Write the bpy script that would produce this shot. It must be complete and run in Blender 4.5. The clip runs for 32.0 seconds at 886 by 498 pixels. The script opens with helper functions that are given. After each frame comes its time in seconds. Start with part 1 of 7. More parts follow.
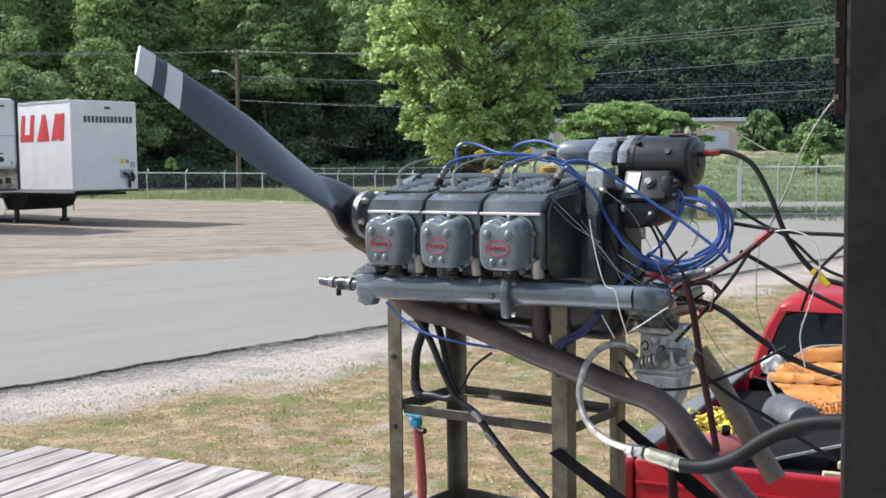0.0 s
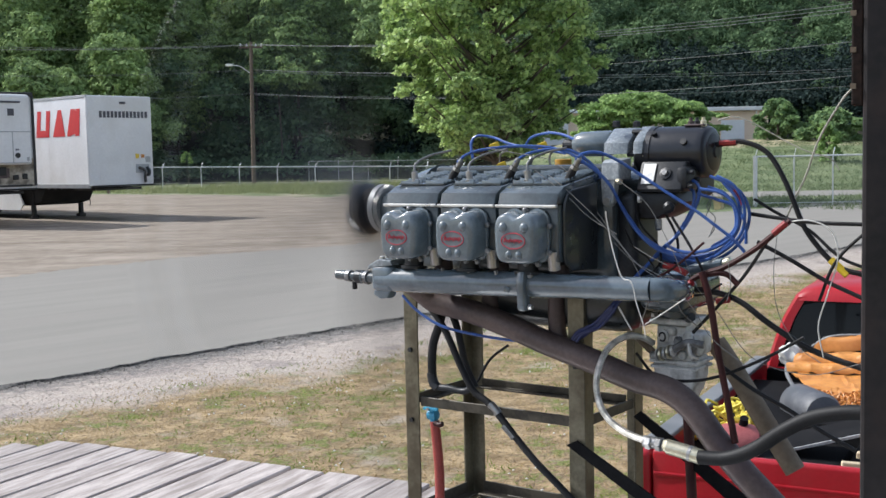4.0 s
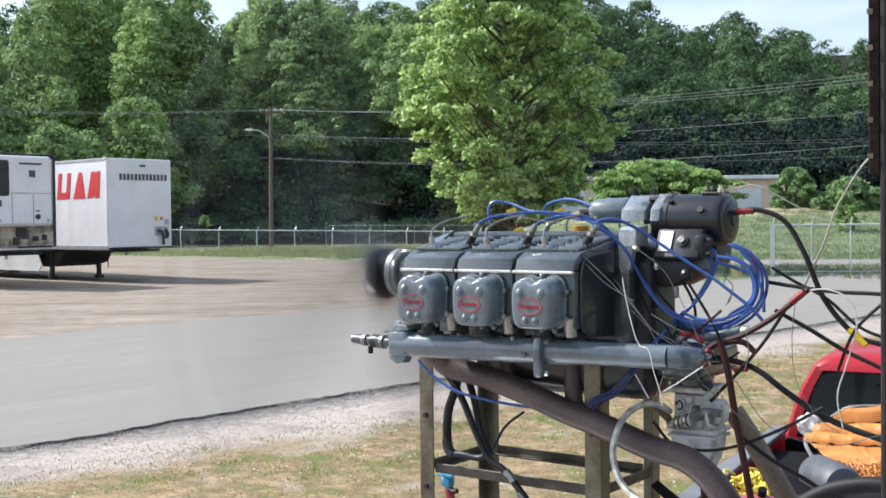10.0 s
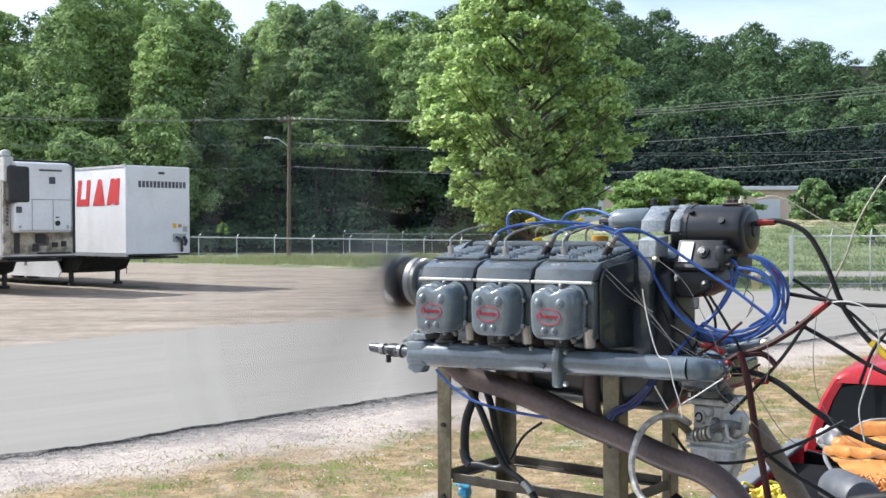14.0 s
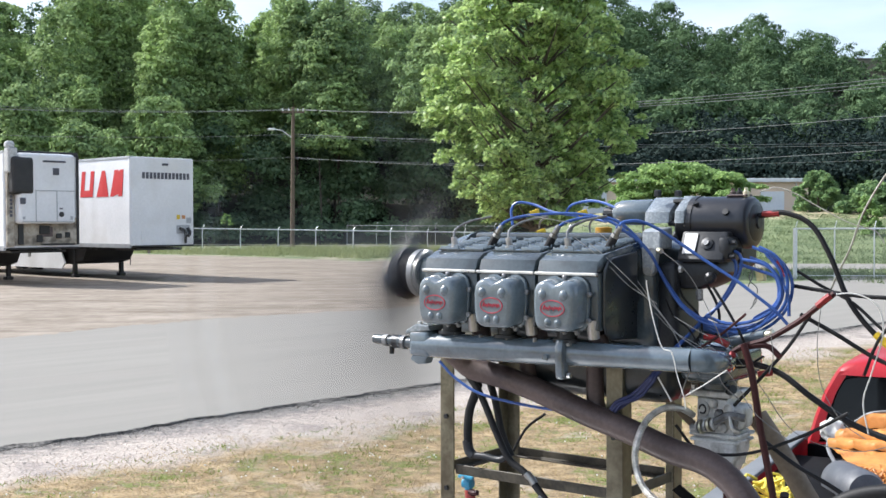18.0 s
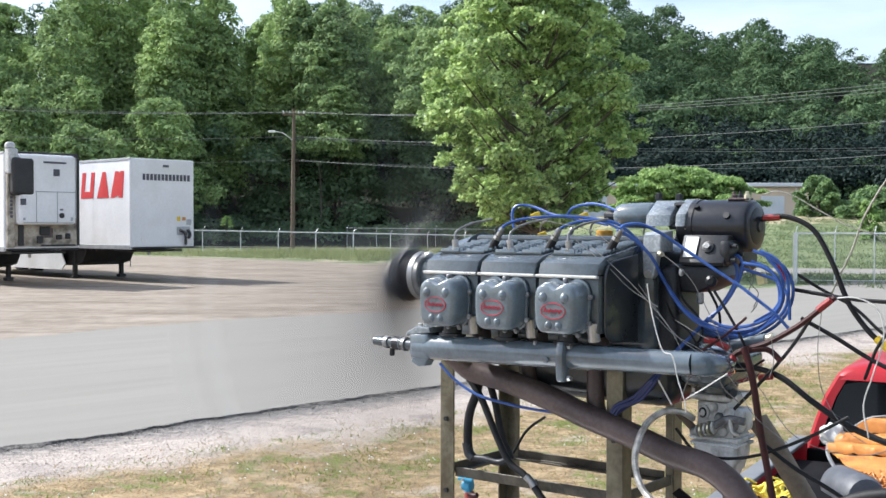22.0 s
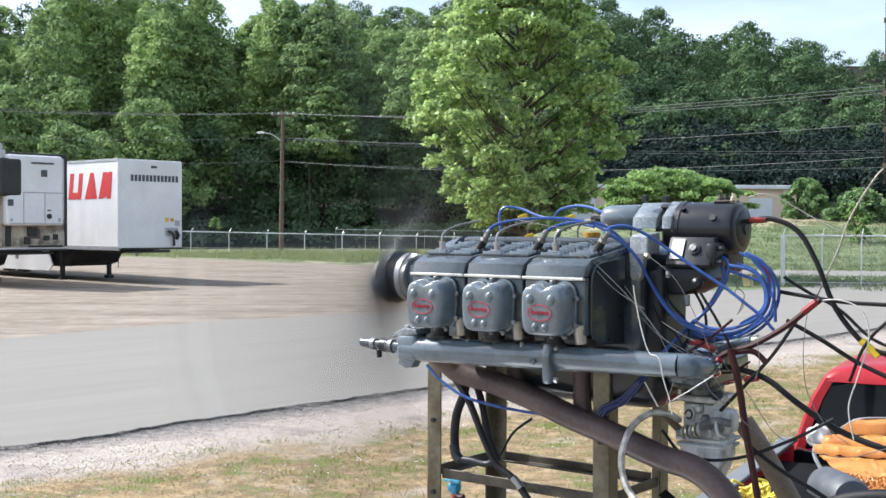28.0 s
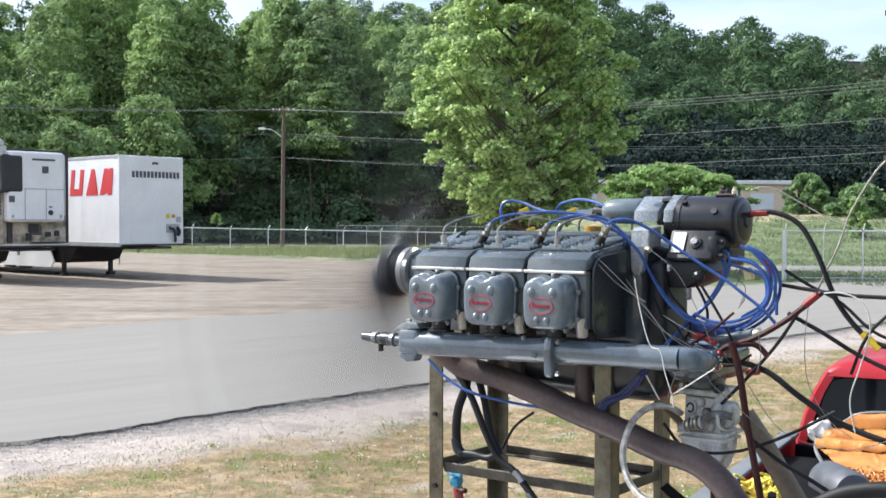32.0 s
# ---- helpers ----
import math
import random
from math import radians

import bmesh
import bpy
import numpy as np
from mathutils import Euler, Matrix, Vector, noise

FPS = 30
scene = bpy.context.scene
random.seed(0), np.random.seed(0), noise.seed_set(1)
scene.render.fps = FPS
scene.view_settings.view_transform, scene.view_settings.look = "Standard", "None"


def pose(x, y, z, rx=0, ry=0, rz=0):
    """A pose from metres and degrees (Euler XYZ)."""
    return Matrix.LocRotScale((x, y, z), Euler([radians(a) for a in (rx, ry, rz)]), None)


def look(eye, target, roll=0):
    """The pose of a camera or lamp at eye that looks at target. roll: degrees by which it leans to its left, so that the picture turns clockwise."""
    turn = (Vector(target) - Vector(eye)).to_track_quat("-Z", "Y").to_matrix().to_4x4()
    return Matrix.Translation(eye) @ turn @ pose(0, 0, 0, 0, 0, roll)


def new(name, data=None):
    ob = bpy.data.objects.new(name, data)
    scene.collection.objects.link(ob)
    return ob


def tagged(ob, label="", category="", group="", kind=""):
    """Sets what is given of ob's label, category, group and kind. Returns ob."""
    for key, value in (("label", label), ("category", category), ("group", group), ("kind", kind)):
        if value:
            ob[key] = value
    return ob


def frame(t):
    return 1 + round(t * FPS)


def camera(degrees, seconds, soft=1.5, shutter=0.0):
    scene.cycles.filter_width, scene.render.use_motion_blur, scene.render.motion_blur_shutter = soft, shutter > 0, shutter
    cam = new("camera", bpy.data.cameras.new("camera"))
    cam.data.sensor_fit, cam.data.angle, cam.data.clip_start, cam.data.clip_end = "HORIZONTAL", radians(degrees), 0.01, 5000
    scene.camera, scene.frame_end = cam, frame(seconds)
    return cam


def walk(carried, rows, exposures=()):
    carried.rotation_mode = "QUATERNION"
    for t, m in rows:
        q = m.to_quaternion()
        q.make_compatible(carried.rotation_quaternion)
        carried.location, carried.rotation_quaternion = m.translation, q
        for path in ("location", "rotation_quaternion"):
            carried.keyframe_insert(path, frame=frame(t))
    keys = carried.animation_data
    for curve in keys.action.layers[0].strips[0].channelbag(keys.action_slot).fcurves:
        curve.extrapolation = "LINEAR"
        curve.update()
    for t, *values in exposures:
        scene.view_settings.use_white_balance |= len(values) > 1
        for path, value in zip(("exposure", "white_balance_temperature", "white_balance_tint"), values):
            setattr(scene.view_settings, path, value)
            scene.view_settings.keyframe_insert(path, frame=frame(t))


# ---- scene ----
cam = camera(42, 32.0, soft=1.5, shutter=1.5)
walk(cam, [
    (0, pose(0.0065, -0.0030, 1.7791, 85.775, 0.687, -2.522)),
    (0.5, pose(0.0066, -0.0012, 1.7797, 85.561, 0.872, -2.705)),
    (1, pose(0.0060, -0.0015, 1.7784, 85.257, 1.036, -2.094)),
    (1.5, pose(0.0043, -0.0001, 1.7796, 84.788, 0.725, -1.779)),
    (2, pose(0.0048, 0.0036, 1.7790, 84.491, 0.866, -1.579)),
    (2.3, pose(0.0028, 0.0022, 1.7811, 84.706, -0.144, -1.597)),
    (2.5, pose(0.0048, -0.0021, 1.7787, 84.565, 1.010, -1.596)),
    (3, pose(0.0046, 0.0020, 1.7796, 84.551, 1.165, -1.650)),
    (3.5, pose(0.0058, -0.0032, 1.7826, 85.076, 1.323, -1.716)),
    (5.5, pose(0.0054, 0.0140, 1.7736, 85.794, 0.139, -1.755)),
    (6, pose(0.0032, 0.0098, 1.7734, 86.429, -0.258, -1.317)),
    (6.5, pose(0.0035, 0.0105, 1.7740, 86.833, -0.166, -1.288)),
    (7, pose(0.0024, 0.0141, 1.7733, 87.198, -0.098, -1.247)),
    (7.5, pose(0.0030, 0.0069, 1.7738, 87.346, 0.038, -1.240)),
    (8, pose(0.0038, 0.0117, 1.7758, 87.317, 0.021, -1.295)),
    (8.5, pose(0.0040, 0.0050, 1.7774, 87.449, 0.478, -1.298)),
    (9, pose(0.0053, 0.0034, 1.7775, 87.856, 0.563, -1.250)),
    (9.5, pose(0.0049, 0.0006, 1.7795, 88.220, 0.603, -1.174)),
    (10, pose(0.0042, -0.0035, 1.7814, 88.628, 0.662, -0.970)),
    (10.5, pose(0.0041, -0.0068, 1.7843, 88.936, 0.406, -0.725)),
    (11, pose(0.0032, -0.0058, 1.7836, 89.081, 0.332, -0.541)),
    (11.5, pose(0.0016, -0.0033, 1.7824, 89.102, 0.520, -0.476)),
    (12, pose(0.0042, -0.0039, 1.7812, 88.996, 0.766, -0.541)),
    (12.5, pose(0.0030, -0.0026, 1.7813, 88.969, 0.660, -0.507)),
    (13, pose(0.0025, 0.0022, 1.7811, 88.945, 0.363, -0.442)),
    (13.5, pose(0.0010, -0.0009, 1.7846, 89.043, 0.114, -0.254)),
    (14, pose(0.0006, 0.0022, 1.7816, 89.084, 0.277, -0.107)),
    (14.5, pose(0.0007, -0.0016, 1.7819, 89.066, 0.381, -0.060)),
    (16.5, pose(0.0009, 0.0066, 1.7801, 88.727, 0.362, 0.203)),
    (17, pose(0.0006, 0.0047, 1.7799, 88.728, 0.358, 0.131)),
    (17.5, pose(0.0021, 0.0050, 1.7794, 88.686, 0.368, 0.094)),
    (18, pose(0.0008, 0.0065, 1.7805, 88.675, 0.199, 0.070)),
    (18.5, pose(0.0006, 0.0029, 1.7826, 88.775, -0.007, 0.052)),
    (19, pose(-0.0010, -0.0032, 1.7813, 88.907, -0.056, 0.078)),
    (19.5, pose(-0.0014, -0.0000, 1.7813, 88.982, -0.130, 0.058)),
    (20, pose(0.0000, 0.0000, 1.7800, 88.934, 0.000, -0.000)),
    (20.5, pose(-0.0005, 0.0022, 1.7810, 88.909, -0.055, -0.003)),
    (21, pose(-0.0015, 0.0052, 1.7823, 88.925, -0.282, 0.070)),
    (21.5, pose(-0.0014, 0.0062, 1.7796, 88.884, -0.134, 0.074)),
    (22, pose(-0.0011, 0.0060, 1.7786, 88.826, -0.080, 0.078)),
    (22.5, pose(-0.0020, 0.0012, 1.7795, 88.799, -0.165, 0.003)),
    (23, pose(-0.0032, 0.0041, 1.7812, 88.778, -0.370, -0.148)),
    (23.5, pose(-0.0027, 0.0010, 1.7811, 88.847, -0.328, -0.214)),
    (24, pose(0.0005, 0.0069, 1.7780, 88.777, -0.239, -0.274)),
    (24.5, pose(-0.0009, 0.0071, 1.7763, 88.650, -0.232, -0.288)),
    (25, pose(-0.0024, 0.0065, 1.7775, 88.535, -0.218, -0.300)),
    (25.5, pose(-0.0008, 0.0047, 1.7783, 88.520, -0.215, -0.273)),
    (27.5, pose(0.0008, 0.0048, 1.7777, 88.876, -0.206, -0.450)),
    (28, pose(0.0028, 0.0050, 1.7789, 88.905, -0.186, -0.473)),
    (28.5, pose(0.0018, 0.0045, 1.7806, 89.018, -0.271, -0.384)),
    (29, pose(0.0017, 0.0041, 1.7798, 89.058, -0.132, -0.417)),
    (29.5, pose(0.0008, 0.0030, 1.7784, 89.076, -0.231, -0.439)),
    (30, pose(0.0019, 0.0041, 1.7783, 89.060, -0.195, -0.462)),
    (30.5, pose(0.0006, 0.0001, 1.7806, 89.116, -0.239, -0.426)),
    (31, pose(0.0005, -0.0025, 1.7819, 89.317, -0.312, -0.418)),
    (31.5, pose(0.0028, 0.0067, 1.7776, 89.073, -0.103, -0.416)),
    (32, pose(0.0022, 0.0025, 1.7746, 88.702, -0.092, -0.413)),
], exposures=[(0, 0.36, 6150, 10), (1, 0.36, 6150, 10), (2, 0.10, 6150, 10), (8, 0.14, 6150, 10), (10, 0.48, 6150, 10), (13, 0.59, 6150, 10), (32, 0.60, 6150, 10)])
# ---- world, sun, exposure ----
SUN_DIR = Vector((-0.67, 0.29, 0.68)).normalized()
world = bpy.data.worlds.new("sky")
scene.world = world
world.use_nodes = True
wn, wl = world.node_tree.nodes, world.node_tree.links
sky = wn.new("ShaderNodeTexSky")
sky.sky_type = "NISHITA"
sky.sun_disc = False
sky.sun_elevation = math.asin(SUN_DIR.z)
sky.sun_rotation = math.atan2(SUN_DIR.x, SUN_DIR.y)
sky.air_density, sky.dust_density, sky.ozone_density = 1.0, 2.5, 1.0
sky_co = wn.new("ShaderNodeTexCoord")
sky_map = wn.new("ShaderNodeMapping")
sky_map.inputs["Scale"].default_value = (1.2, 1.2, 5.0)
cloud = wn.new("ShaderNodeTexNoise")
cloud.inputs["Scale"].default_value, cloud.inputs["Detail"].default_value = 2.2, 6.0
cloud_ramp = wn.new("ShaderNodeValToRGB")
cloud_ramp.color_ramp.elements[0].position, cloud_ramp.color_ramp.elements[1].position = 0.36, 0.80
cloud_mix = wn.new("ShaderNodeMixRGB")
cloud_mix.inputs["Color2"].default_value = (9.8, 10.2, 10.8, 1)
cloud_amt = wn.new("ShaderNodeMath")
cloud_amt.operation = "MULTIPLY"
cloud_amt.inputs[1].default_value = 0.55
wl.new(sky_co.outputs["Generated"], sky_map.inputs["Vector"])
wl.new(sky_map.outputs["Vector"], cloud.inputs["Vector"])
wl.new(cloud.outputs["Fac"], cloud_ramp.inputs["Fac"])
wl.new(cloud_ramp.outputs["Color"], cloud_amt.inputs[0])
wl.new(cloud_amt.outputs["Value"], cloud_mix.inputs["Fac"])
wl.new(sky.outputs["Color"], cloud_mix.inputs["Color1"])
wl.new(cloud_mix.outputs["Color"], wn["Background"].inputs["Color"])
wn["Background"].inputs["Strength"].default_value = 0.145

sun = new("sun", bpy.data.lights.new("sun", "SUN"))
sun.data.energy, sun.data.angle, sun.data.color = 4.6, radians(0.53), (1.0, 0.975, 0.93)
sun.matrix_world = look(SUN_DIR * 50, (0, 0, 0))


# ---- materials ----
def surf(name, c1, c2, scale=8.0, rough=0.6, metal=0.0, bump=0.15, fine=90.0, island=0.0, random_value=0.0, coat=0.0, stain=None, stain_scale=2.0, stain_amount=0.4, stretch=(1, 1, 1), rough_var=0.12, bump_dist=0.0012, spec=0.5, along=None):
    m = bpy.data.materials.new(name)
    m.use_nodes = True
    n, l = m.node_tree.nodes, m.node_tree.links
    b = n["Principled BSDF"]
    co = n.new("ShaderNodeTexCoord")
    mp = n.new("ShaderNodeMapping")
    mp.inputs["Scale"].default_value = stretch
    if along:
        mp.vector_type = "TEXTURE"
        mp.inputs["Rotation"].default_value = (0, 0, along)
    l.new(co.outputs["Object"], mp.inputs["Vector"])
    big = n.new("ShaderNodeTexNoise")
    big.inputs["Scale"].default_value, big.inputs["Detail"].default_value = scale, 5.0
    small = n.new("ShaderNodeTexNoise")
    small.inputs["Scale"].default_value, small.inputs["Detail"].default_value = fine, 3.0
    for t in (big, small):
        l.new(mp.outputs["Vector"], t.inputs["Vector"])
    add = n.new("ShaderNodeMath")
    add.operation = "ADD"
    half = n.new("ShaderNodeMath")
    half.operation = "MULTIPLY_ADD"
    half.inputs[1].default_value, half.inputs[2].default_value = 0.5, -0.25
    l.new(small.outputs["Fac"], half.inputs[0])
    l.new(big.outputs["Fac"], add.inputs[0])
    l.new(half.outputs["Value"], add.inputs[1])
    ramp = n.new("ShaderNodeValToRGB")
    ramp.color_ramp.elements[0].position, ramp.color_ramp.elements[1].position = 0.32, 0.68
    ramp.color_ramp.elements[0].color, ramp.color_ramp.elements[1].color = (*c1, 1), (*c2, 1)
    l.new(add.outputs["Value"], ramp.inputs["Fac"])
    col = ramp.outputs["Color"]
    if stain:
        sn = n.new("ShaderNodeTexNoise")
        sn.inputs["Scale"].default_value, sn.inputs["Detail"].default_value = stain_scale, 7.0
        l.new(mp.outputs["Vector"], sn.inputs["Vector"])
        sr = n.new("ShaderNodeValToRGB")
        sr.color_ramp.elements[0].position, sr.color_ramp.elements[1].position = 0.5, 0.66
        sr.color_ramp.elements[1].color = (stain_amount,) * 3 + (1,)
        l.new(sn.outputs["Fac"], sr.inputs["Fac"])
        mx = n.new("ShaderNodeMixRGB")
        mx.inputs["Color2"].default_value = (*stain, 1)
        l.new(sr.outputs["Color"], mx.inputs["Fac"])
        l.new(col, mx.inputs["Color1"])
        col = mx.outputs["Color"]
    if island or random_value:
        src = n.new("ShaderNodeNewGeometry").outputs["Random Per Island"] if island else n.new("ShaderNodeObjectInfo").outputs["Random"]
        hv = n.new("ShaderNodeHueSaturation")
        mr = n.new("ShaderNodeMapRange")
        v = island or random_value
        mr.inputs["To Min"].default_value, mr.inputs["To Max"].default_value = 1 - v, 1 + v
        l.new(src, mr.inputs["Value"])
        l.new(mr.outputs["Result"], hv.inputs["Value"])
        l.new(col, hv.inputs["Color"])
        col = hv.outputs["Color"]
    l.new(col, b.inputs["Base Color"])
    rr = n.new("ShaderNodeMapRange")
    rr.inputs["To Min"].default_value, rr.inputs["To Max"].default_value = max(0.02, rough - rough_var), min(1, rough + rough_var)
    l.new(add.outputs["Value"], rr.inputs["Value"])
    l.new(rr.outputs["Result"], b.inputs["Roughness"])
    b.inputs["Metallic"].default_value = metal
    b.inputs["Coat Weight"].default_value = coat
    b.inputs["Specular IOR Level"].default_value = spec
    if bump:
        bp = n.new("ShaderNodeBump")
        bp.inputs["Strength"].default_value, bp.inputs["Distance"].default_value = bump, bump_dist
        l.new(small.outputs["Fac"], bp.inputs["Height"])
        l.new(bp.outputs["Normal"], b.inputs["Normal"])
    return m


def foliage(name, dark, light, shine=0.4, through_light=0.3, patch_scale=0.35, patch_amount=0.5, each=0.55):
    """Leaf surface: colour differs from leaf to leaf, and some light passes through."""
    m = bpy.data.materials.new(name)
    m.use_nodes = True
    n, l = m.node_tree.nodes, m.node_tree.links
    b = n["Principled BSDF"]
    geo = n.new("ShaderNodeNewGeometry")
    co = n.new("ShaderNodeTexCoord")
    ns = n.new("ShaderNodeTexNoise")
    ns.inputs["Scale"].default_value, ns.inputs["Detail"].default_value = patch_scale, 3.0
    l.new(co.outputs["Object"], ns.inputs["Vector"])
    ad = n.new("ShaderNodeMath")
    ad.operation = "MULTIPLY_ADD"
    ad.inputs[1].default_value = each
    sc = n.new("ShaderNodeMath")
    sc.operation = "MULTIPLY"
    sc.inputs[1].default_value = patch_amount
    l.new(ns.outputs["Fac"], sc.inputs[0])
    l.new(geo.outputs["Random Per Island"], ad.inputs[0])
    l.new(sc.outputs["Value"], ad.inputs[2])
    r = n.new("ShaderNodeValToRGB")
    r.color_ramp.elements[0].position, r.color_ramp.elements[1].position = 0.15, 0.85
    r.color_ramp.elements[0].color, r.color_ramp.elements[1].color = (*dark, 1), (*light, 1)
    l.new(ad.outputs["Value"], r.inputs["Fac"])
    l.new(r.outputs["Color"], b.inputs["Base Color"])
    b.inputs["Roughness"].default_value = shine
    b.inputs["Specular IOR Level"].default_value = 0.12
    tr = n.new("ShaderNodeBsdfTranslucent")
    l.new(r.outputs["Color"], tr.inputs["Color"])
    mix = n.new("ShaderNodeMixShader")
    mix.inputs["Fac"].default_value = through_light
    l.new(b.outputs["BSDF"], mix.inputs[1])
    l.new(tr.outputs["BSDF"], mix.inputs[2])
    l.new(mix.outputs["Shader"], n["Material Output"].inputs["Surface"])
    return m


def glassy(name, tint, rough=0.05, amount=0.3):
    m = bpy.data.materials.new(name)
    m.use_nodes = True
    b = m.node_tree.nodes["Principled BSDF"]
    b.inputs["Base Color"].default_value = (*tint, 1)
    b.inputs["Roughness"].default_value = rough
    b.inputs["Transmission Weight"].default_value = amount
    b.inputs["Specular IOR Level"].default_value = 0.18
    return m


# engine enamel darkened to imitate shade on the rear baffle and sump
ENAMEL_SHADED = surf("shaded_enamel", (0.014, 0.017, 0.019), (0.029, 0.034, 0.037), 9, 0.32, 0.0, 0.25, 140, coat=0.3, bump_dist=0.0008)
PLUG_STEEL = surf("dull_plug_elbow", (0.16, 0.16, 0.155), (0.34, 0.335, 0.32), 30, 0.34, 0.85, 0.2, 260)
DULL_WIRE = surf("dull_twisted_wire", (0.27, 0.255, 0.215), (0.44, 0.42, 0.36), 60, 0.45, 0.2, 0.3, 300)
# dark copy of the blue lead colour, for the bundle hanging in shade
BLUE_WIRE_SHADED = surf("shaded_blue_lead", (0.009, 0.014, 0.060), (0.018, 0.028, 0.105), 20, 0.4, 0.0, 0.05, 100)
THIN_GREY = surf("thin_grey_wire", (0.13, 0.128, 0.12), (0.23, 0.225, 0.215), 20, 0.5, 0.0, 0.05, 100)
GREY_ENGINE = surf("grey_engine_enamel", (0.046, 0.060, 0.068), (0.072, 0.091, 0.101), 9, 0.20, 0.0, 0.25, 140, stain=(0.02, 0.02, 0.02), stain_scale=14, stain_amount=0.55, coat=0.4, bump_dist=0.0008)
GREY_LIGHT = surf("grey_cover_enamel", (0.097, 0.126, 0.146), (0.140, 0.174, 0.198), 12, 0.18, 0.0, 0.2, 180, coat=0.9, stain=(0.05, 0.06, 0.06), stain_scale=22, stain_amount=0.4, bump_dist=0.0006)
GREY_PIPE = surf("grey_pipe_enamel", (0.090, 0.122, 0.146), (0.132, 0.170, 0.200), 7, 0.14, 0.0, 0.15, 120, coat=1.0, stain=(0.05, 0.055, 0.06), stain_scale=12, stain_amount=0.5, bump_dist=0.0006)
BLACK_IRON = surf("black_casting", (0.006, 0.0068, 0.008), (0.021, 0.023, 0.027), 10, 0.42, 0.0, 0.3, 160, bump_dist=0.0008, spec=0.4)
STARTER_BLACK = surf("black_starter_paint", (0.0045, 0.0055, 0.009), (0.010, 0.012, 0.018), 6, 0.36, 0.0, 0.08, 120, bump_dist=0.0006, coat=0.25, spec=0.5)
RUBBER = surf("black_rubber", (0.007, 0.007, 0.008), (0.018, 0.018, 0.019), 14, 0.6, 0.0, 0.2, 200, spec=0.3)
PROP_BLACK = surf("propeller_black_paint", (0.011, 0.012, 0.015), (0.022, 0.023, 0.028), 5, 0.38, 0.0, 0.12, 160, coat=0.4, bump_dist=0.0005, spec=0.5)
PROP_WHITE = surf("propeller_white_band", (0.55, 0.55, 0.53), (0.68, 0.68, 0.66), 9, 0.45, 0.0, 0.08, 120)
GREY_CHIPPED = surf("chipped_grey_enamel", (0.150, 0.174, 0.190), (0.215, 0.243, 0.258), 12, 0.26, 0.0, 0.2, 150, coat=0.6, stain=(0.60, 0.61, 0.61), stain_scale=170, stain_amount=0.22, bump_dist=0.0008)
PROP_HUB = surf("propeller_matte_hub", (0.015, 0.015, 0.018), (0.034, 0.033, 0.036), 14, 0.7, 0.0, 0.2, 120, spec=0.2)
STEEL = surf("bare_steel", (0.30, 0.30, 0.29), (0.48, 0.47, 0.46), 20, 0.38, 0.85, 0.15, 200)
ZINC = surf("zinc_bolt", (0.52, 0.52, 0.50), (0.70, 0.69, 0.66), 30, 0.32, 0.8, 0.1, 250)
ALU = surf("cast_aluminium", (0.42, 0.42, 0.41), (0.64, 0.64, 0.62), 25, 0.5, 0.15, 0.4, 220, stain=(0.13, 0.12, 0.10), stain_scale=34, stain_amount=0.6)
BRIGHT_PLATE = surf("bright_data_plate", (0.46, 0.46, 0.45), (0.62, 0.62, 0.60), 40, 0.4, 0.3, 0.08, 160, stain=(0.25, 0.25, 0.25), stain_scale=60, stain_amount=0.4)
GALV = surf("galvanised_stand_steel", (0.112, 0.100, 0.064), (0.215, 0.193, 0.134), 12, 0.42, 0.4, 0.15, 120, stain=(0.055, 0.040, 0.022), stain_scale=8, stain_amount=0.75, bump_dist=0.001)
# rails: darker and browner than the legs' steel, with paler blotches
RAIL_STEEL = surf("dark_brown_rail_steel", (0.030, 0.026, 0.020), (0.085, 0.073, 0.053), 12, 0.5, 0.3, 0.2, 120, stain=(0.17, 0.15, 0.11), stain_scale=16, stain_amount=0.35, bump_dist=0.001)
BARE_CHIPPED = surf("bare_chipped_casting", (0.230, 0.255, 0.268), (0.340, 0.366, 0.378), 12, 0.3, 0.1, 0.2, 150, coat=0.4, stain=(0.66, 0.67, 0.67), stain_scale=150, stain_amount=0.35, bump_dist=0.0008)
RUST_PIPE = surf("heat_browned_exhaust", (0.070, 0.050, 0.046), (0.135, 0.098, 0.090), 9, 0.48, 0.2, 0.2, 110, stain=(0.050, 0.036, 0.046), stain_scale=7, stain_amount=0.6)
TAN_PIPE = surf("dull_tan_exhaust", (0.150, 0.115, 0.078), (0.250, 0.196, 0.136), 9, 0.6, 0.25, 0.2, 110, stain=(0.12, 0.085, 0.055), stain_scale=6, stain_amount=0.5)
FLANGE_STEEL = surf("dull_flange_steel", (0.16, 0.162, 0.166), (0.34, 0.345, 0.35), 25, 0.5, 0.6, 0.35, 200, stain=(0.07, 0.066, 0.06), stain_scale=60, stain_amount=0.5)
BRAID = surf("braided_steel_hose", (0.30, 0.285, 0.25), (0.62, 0.59, 0.53), 60, 0.36, 0.6, 0.5, 420)
BRASS = surf("brass_fitting", (0.45, 0.42, 0.30), (0.66, 0.62, 0.48), 20, 0.35, 0.8, 0.1, 150)
BLUE_WIRE = surf("blue_ignition_lead", (0.024, 0.068, 0.250), (0.046, 0.118, 0.380), 20, 0.35, 0.0, 0.05, 100)
WHITE_WIRE = surf("grey_white_wire", (0.52, 0.51, 0.48), (0.70, 0.69, 0.65), 20, 0.5, 0.0, 0.05, 100)
YELLOW_TAG = surf("yellow_tape", (0.62, 0.42, 0.015), (0.80, 0.56, 0.03), 20, 0.45, 0.0, 0.05, 100)
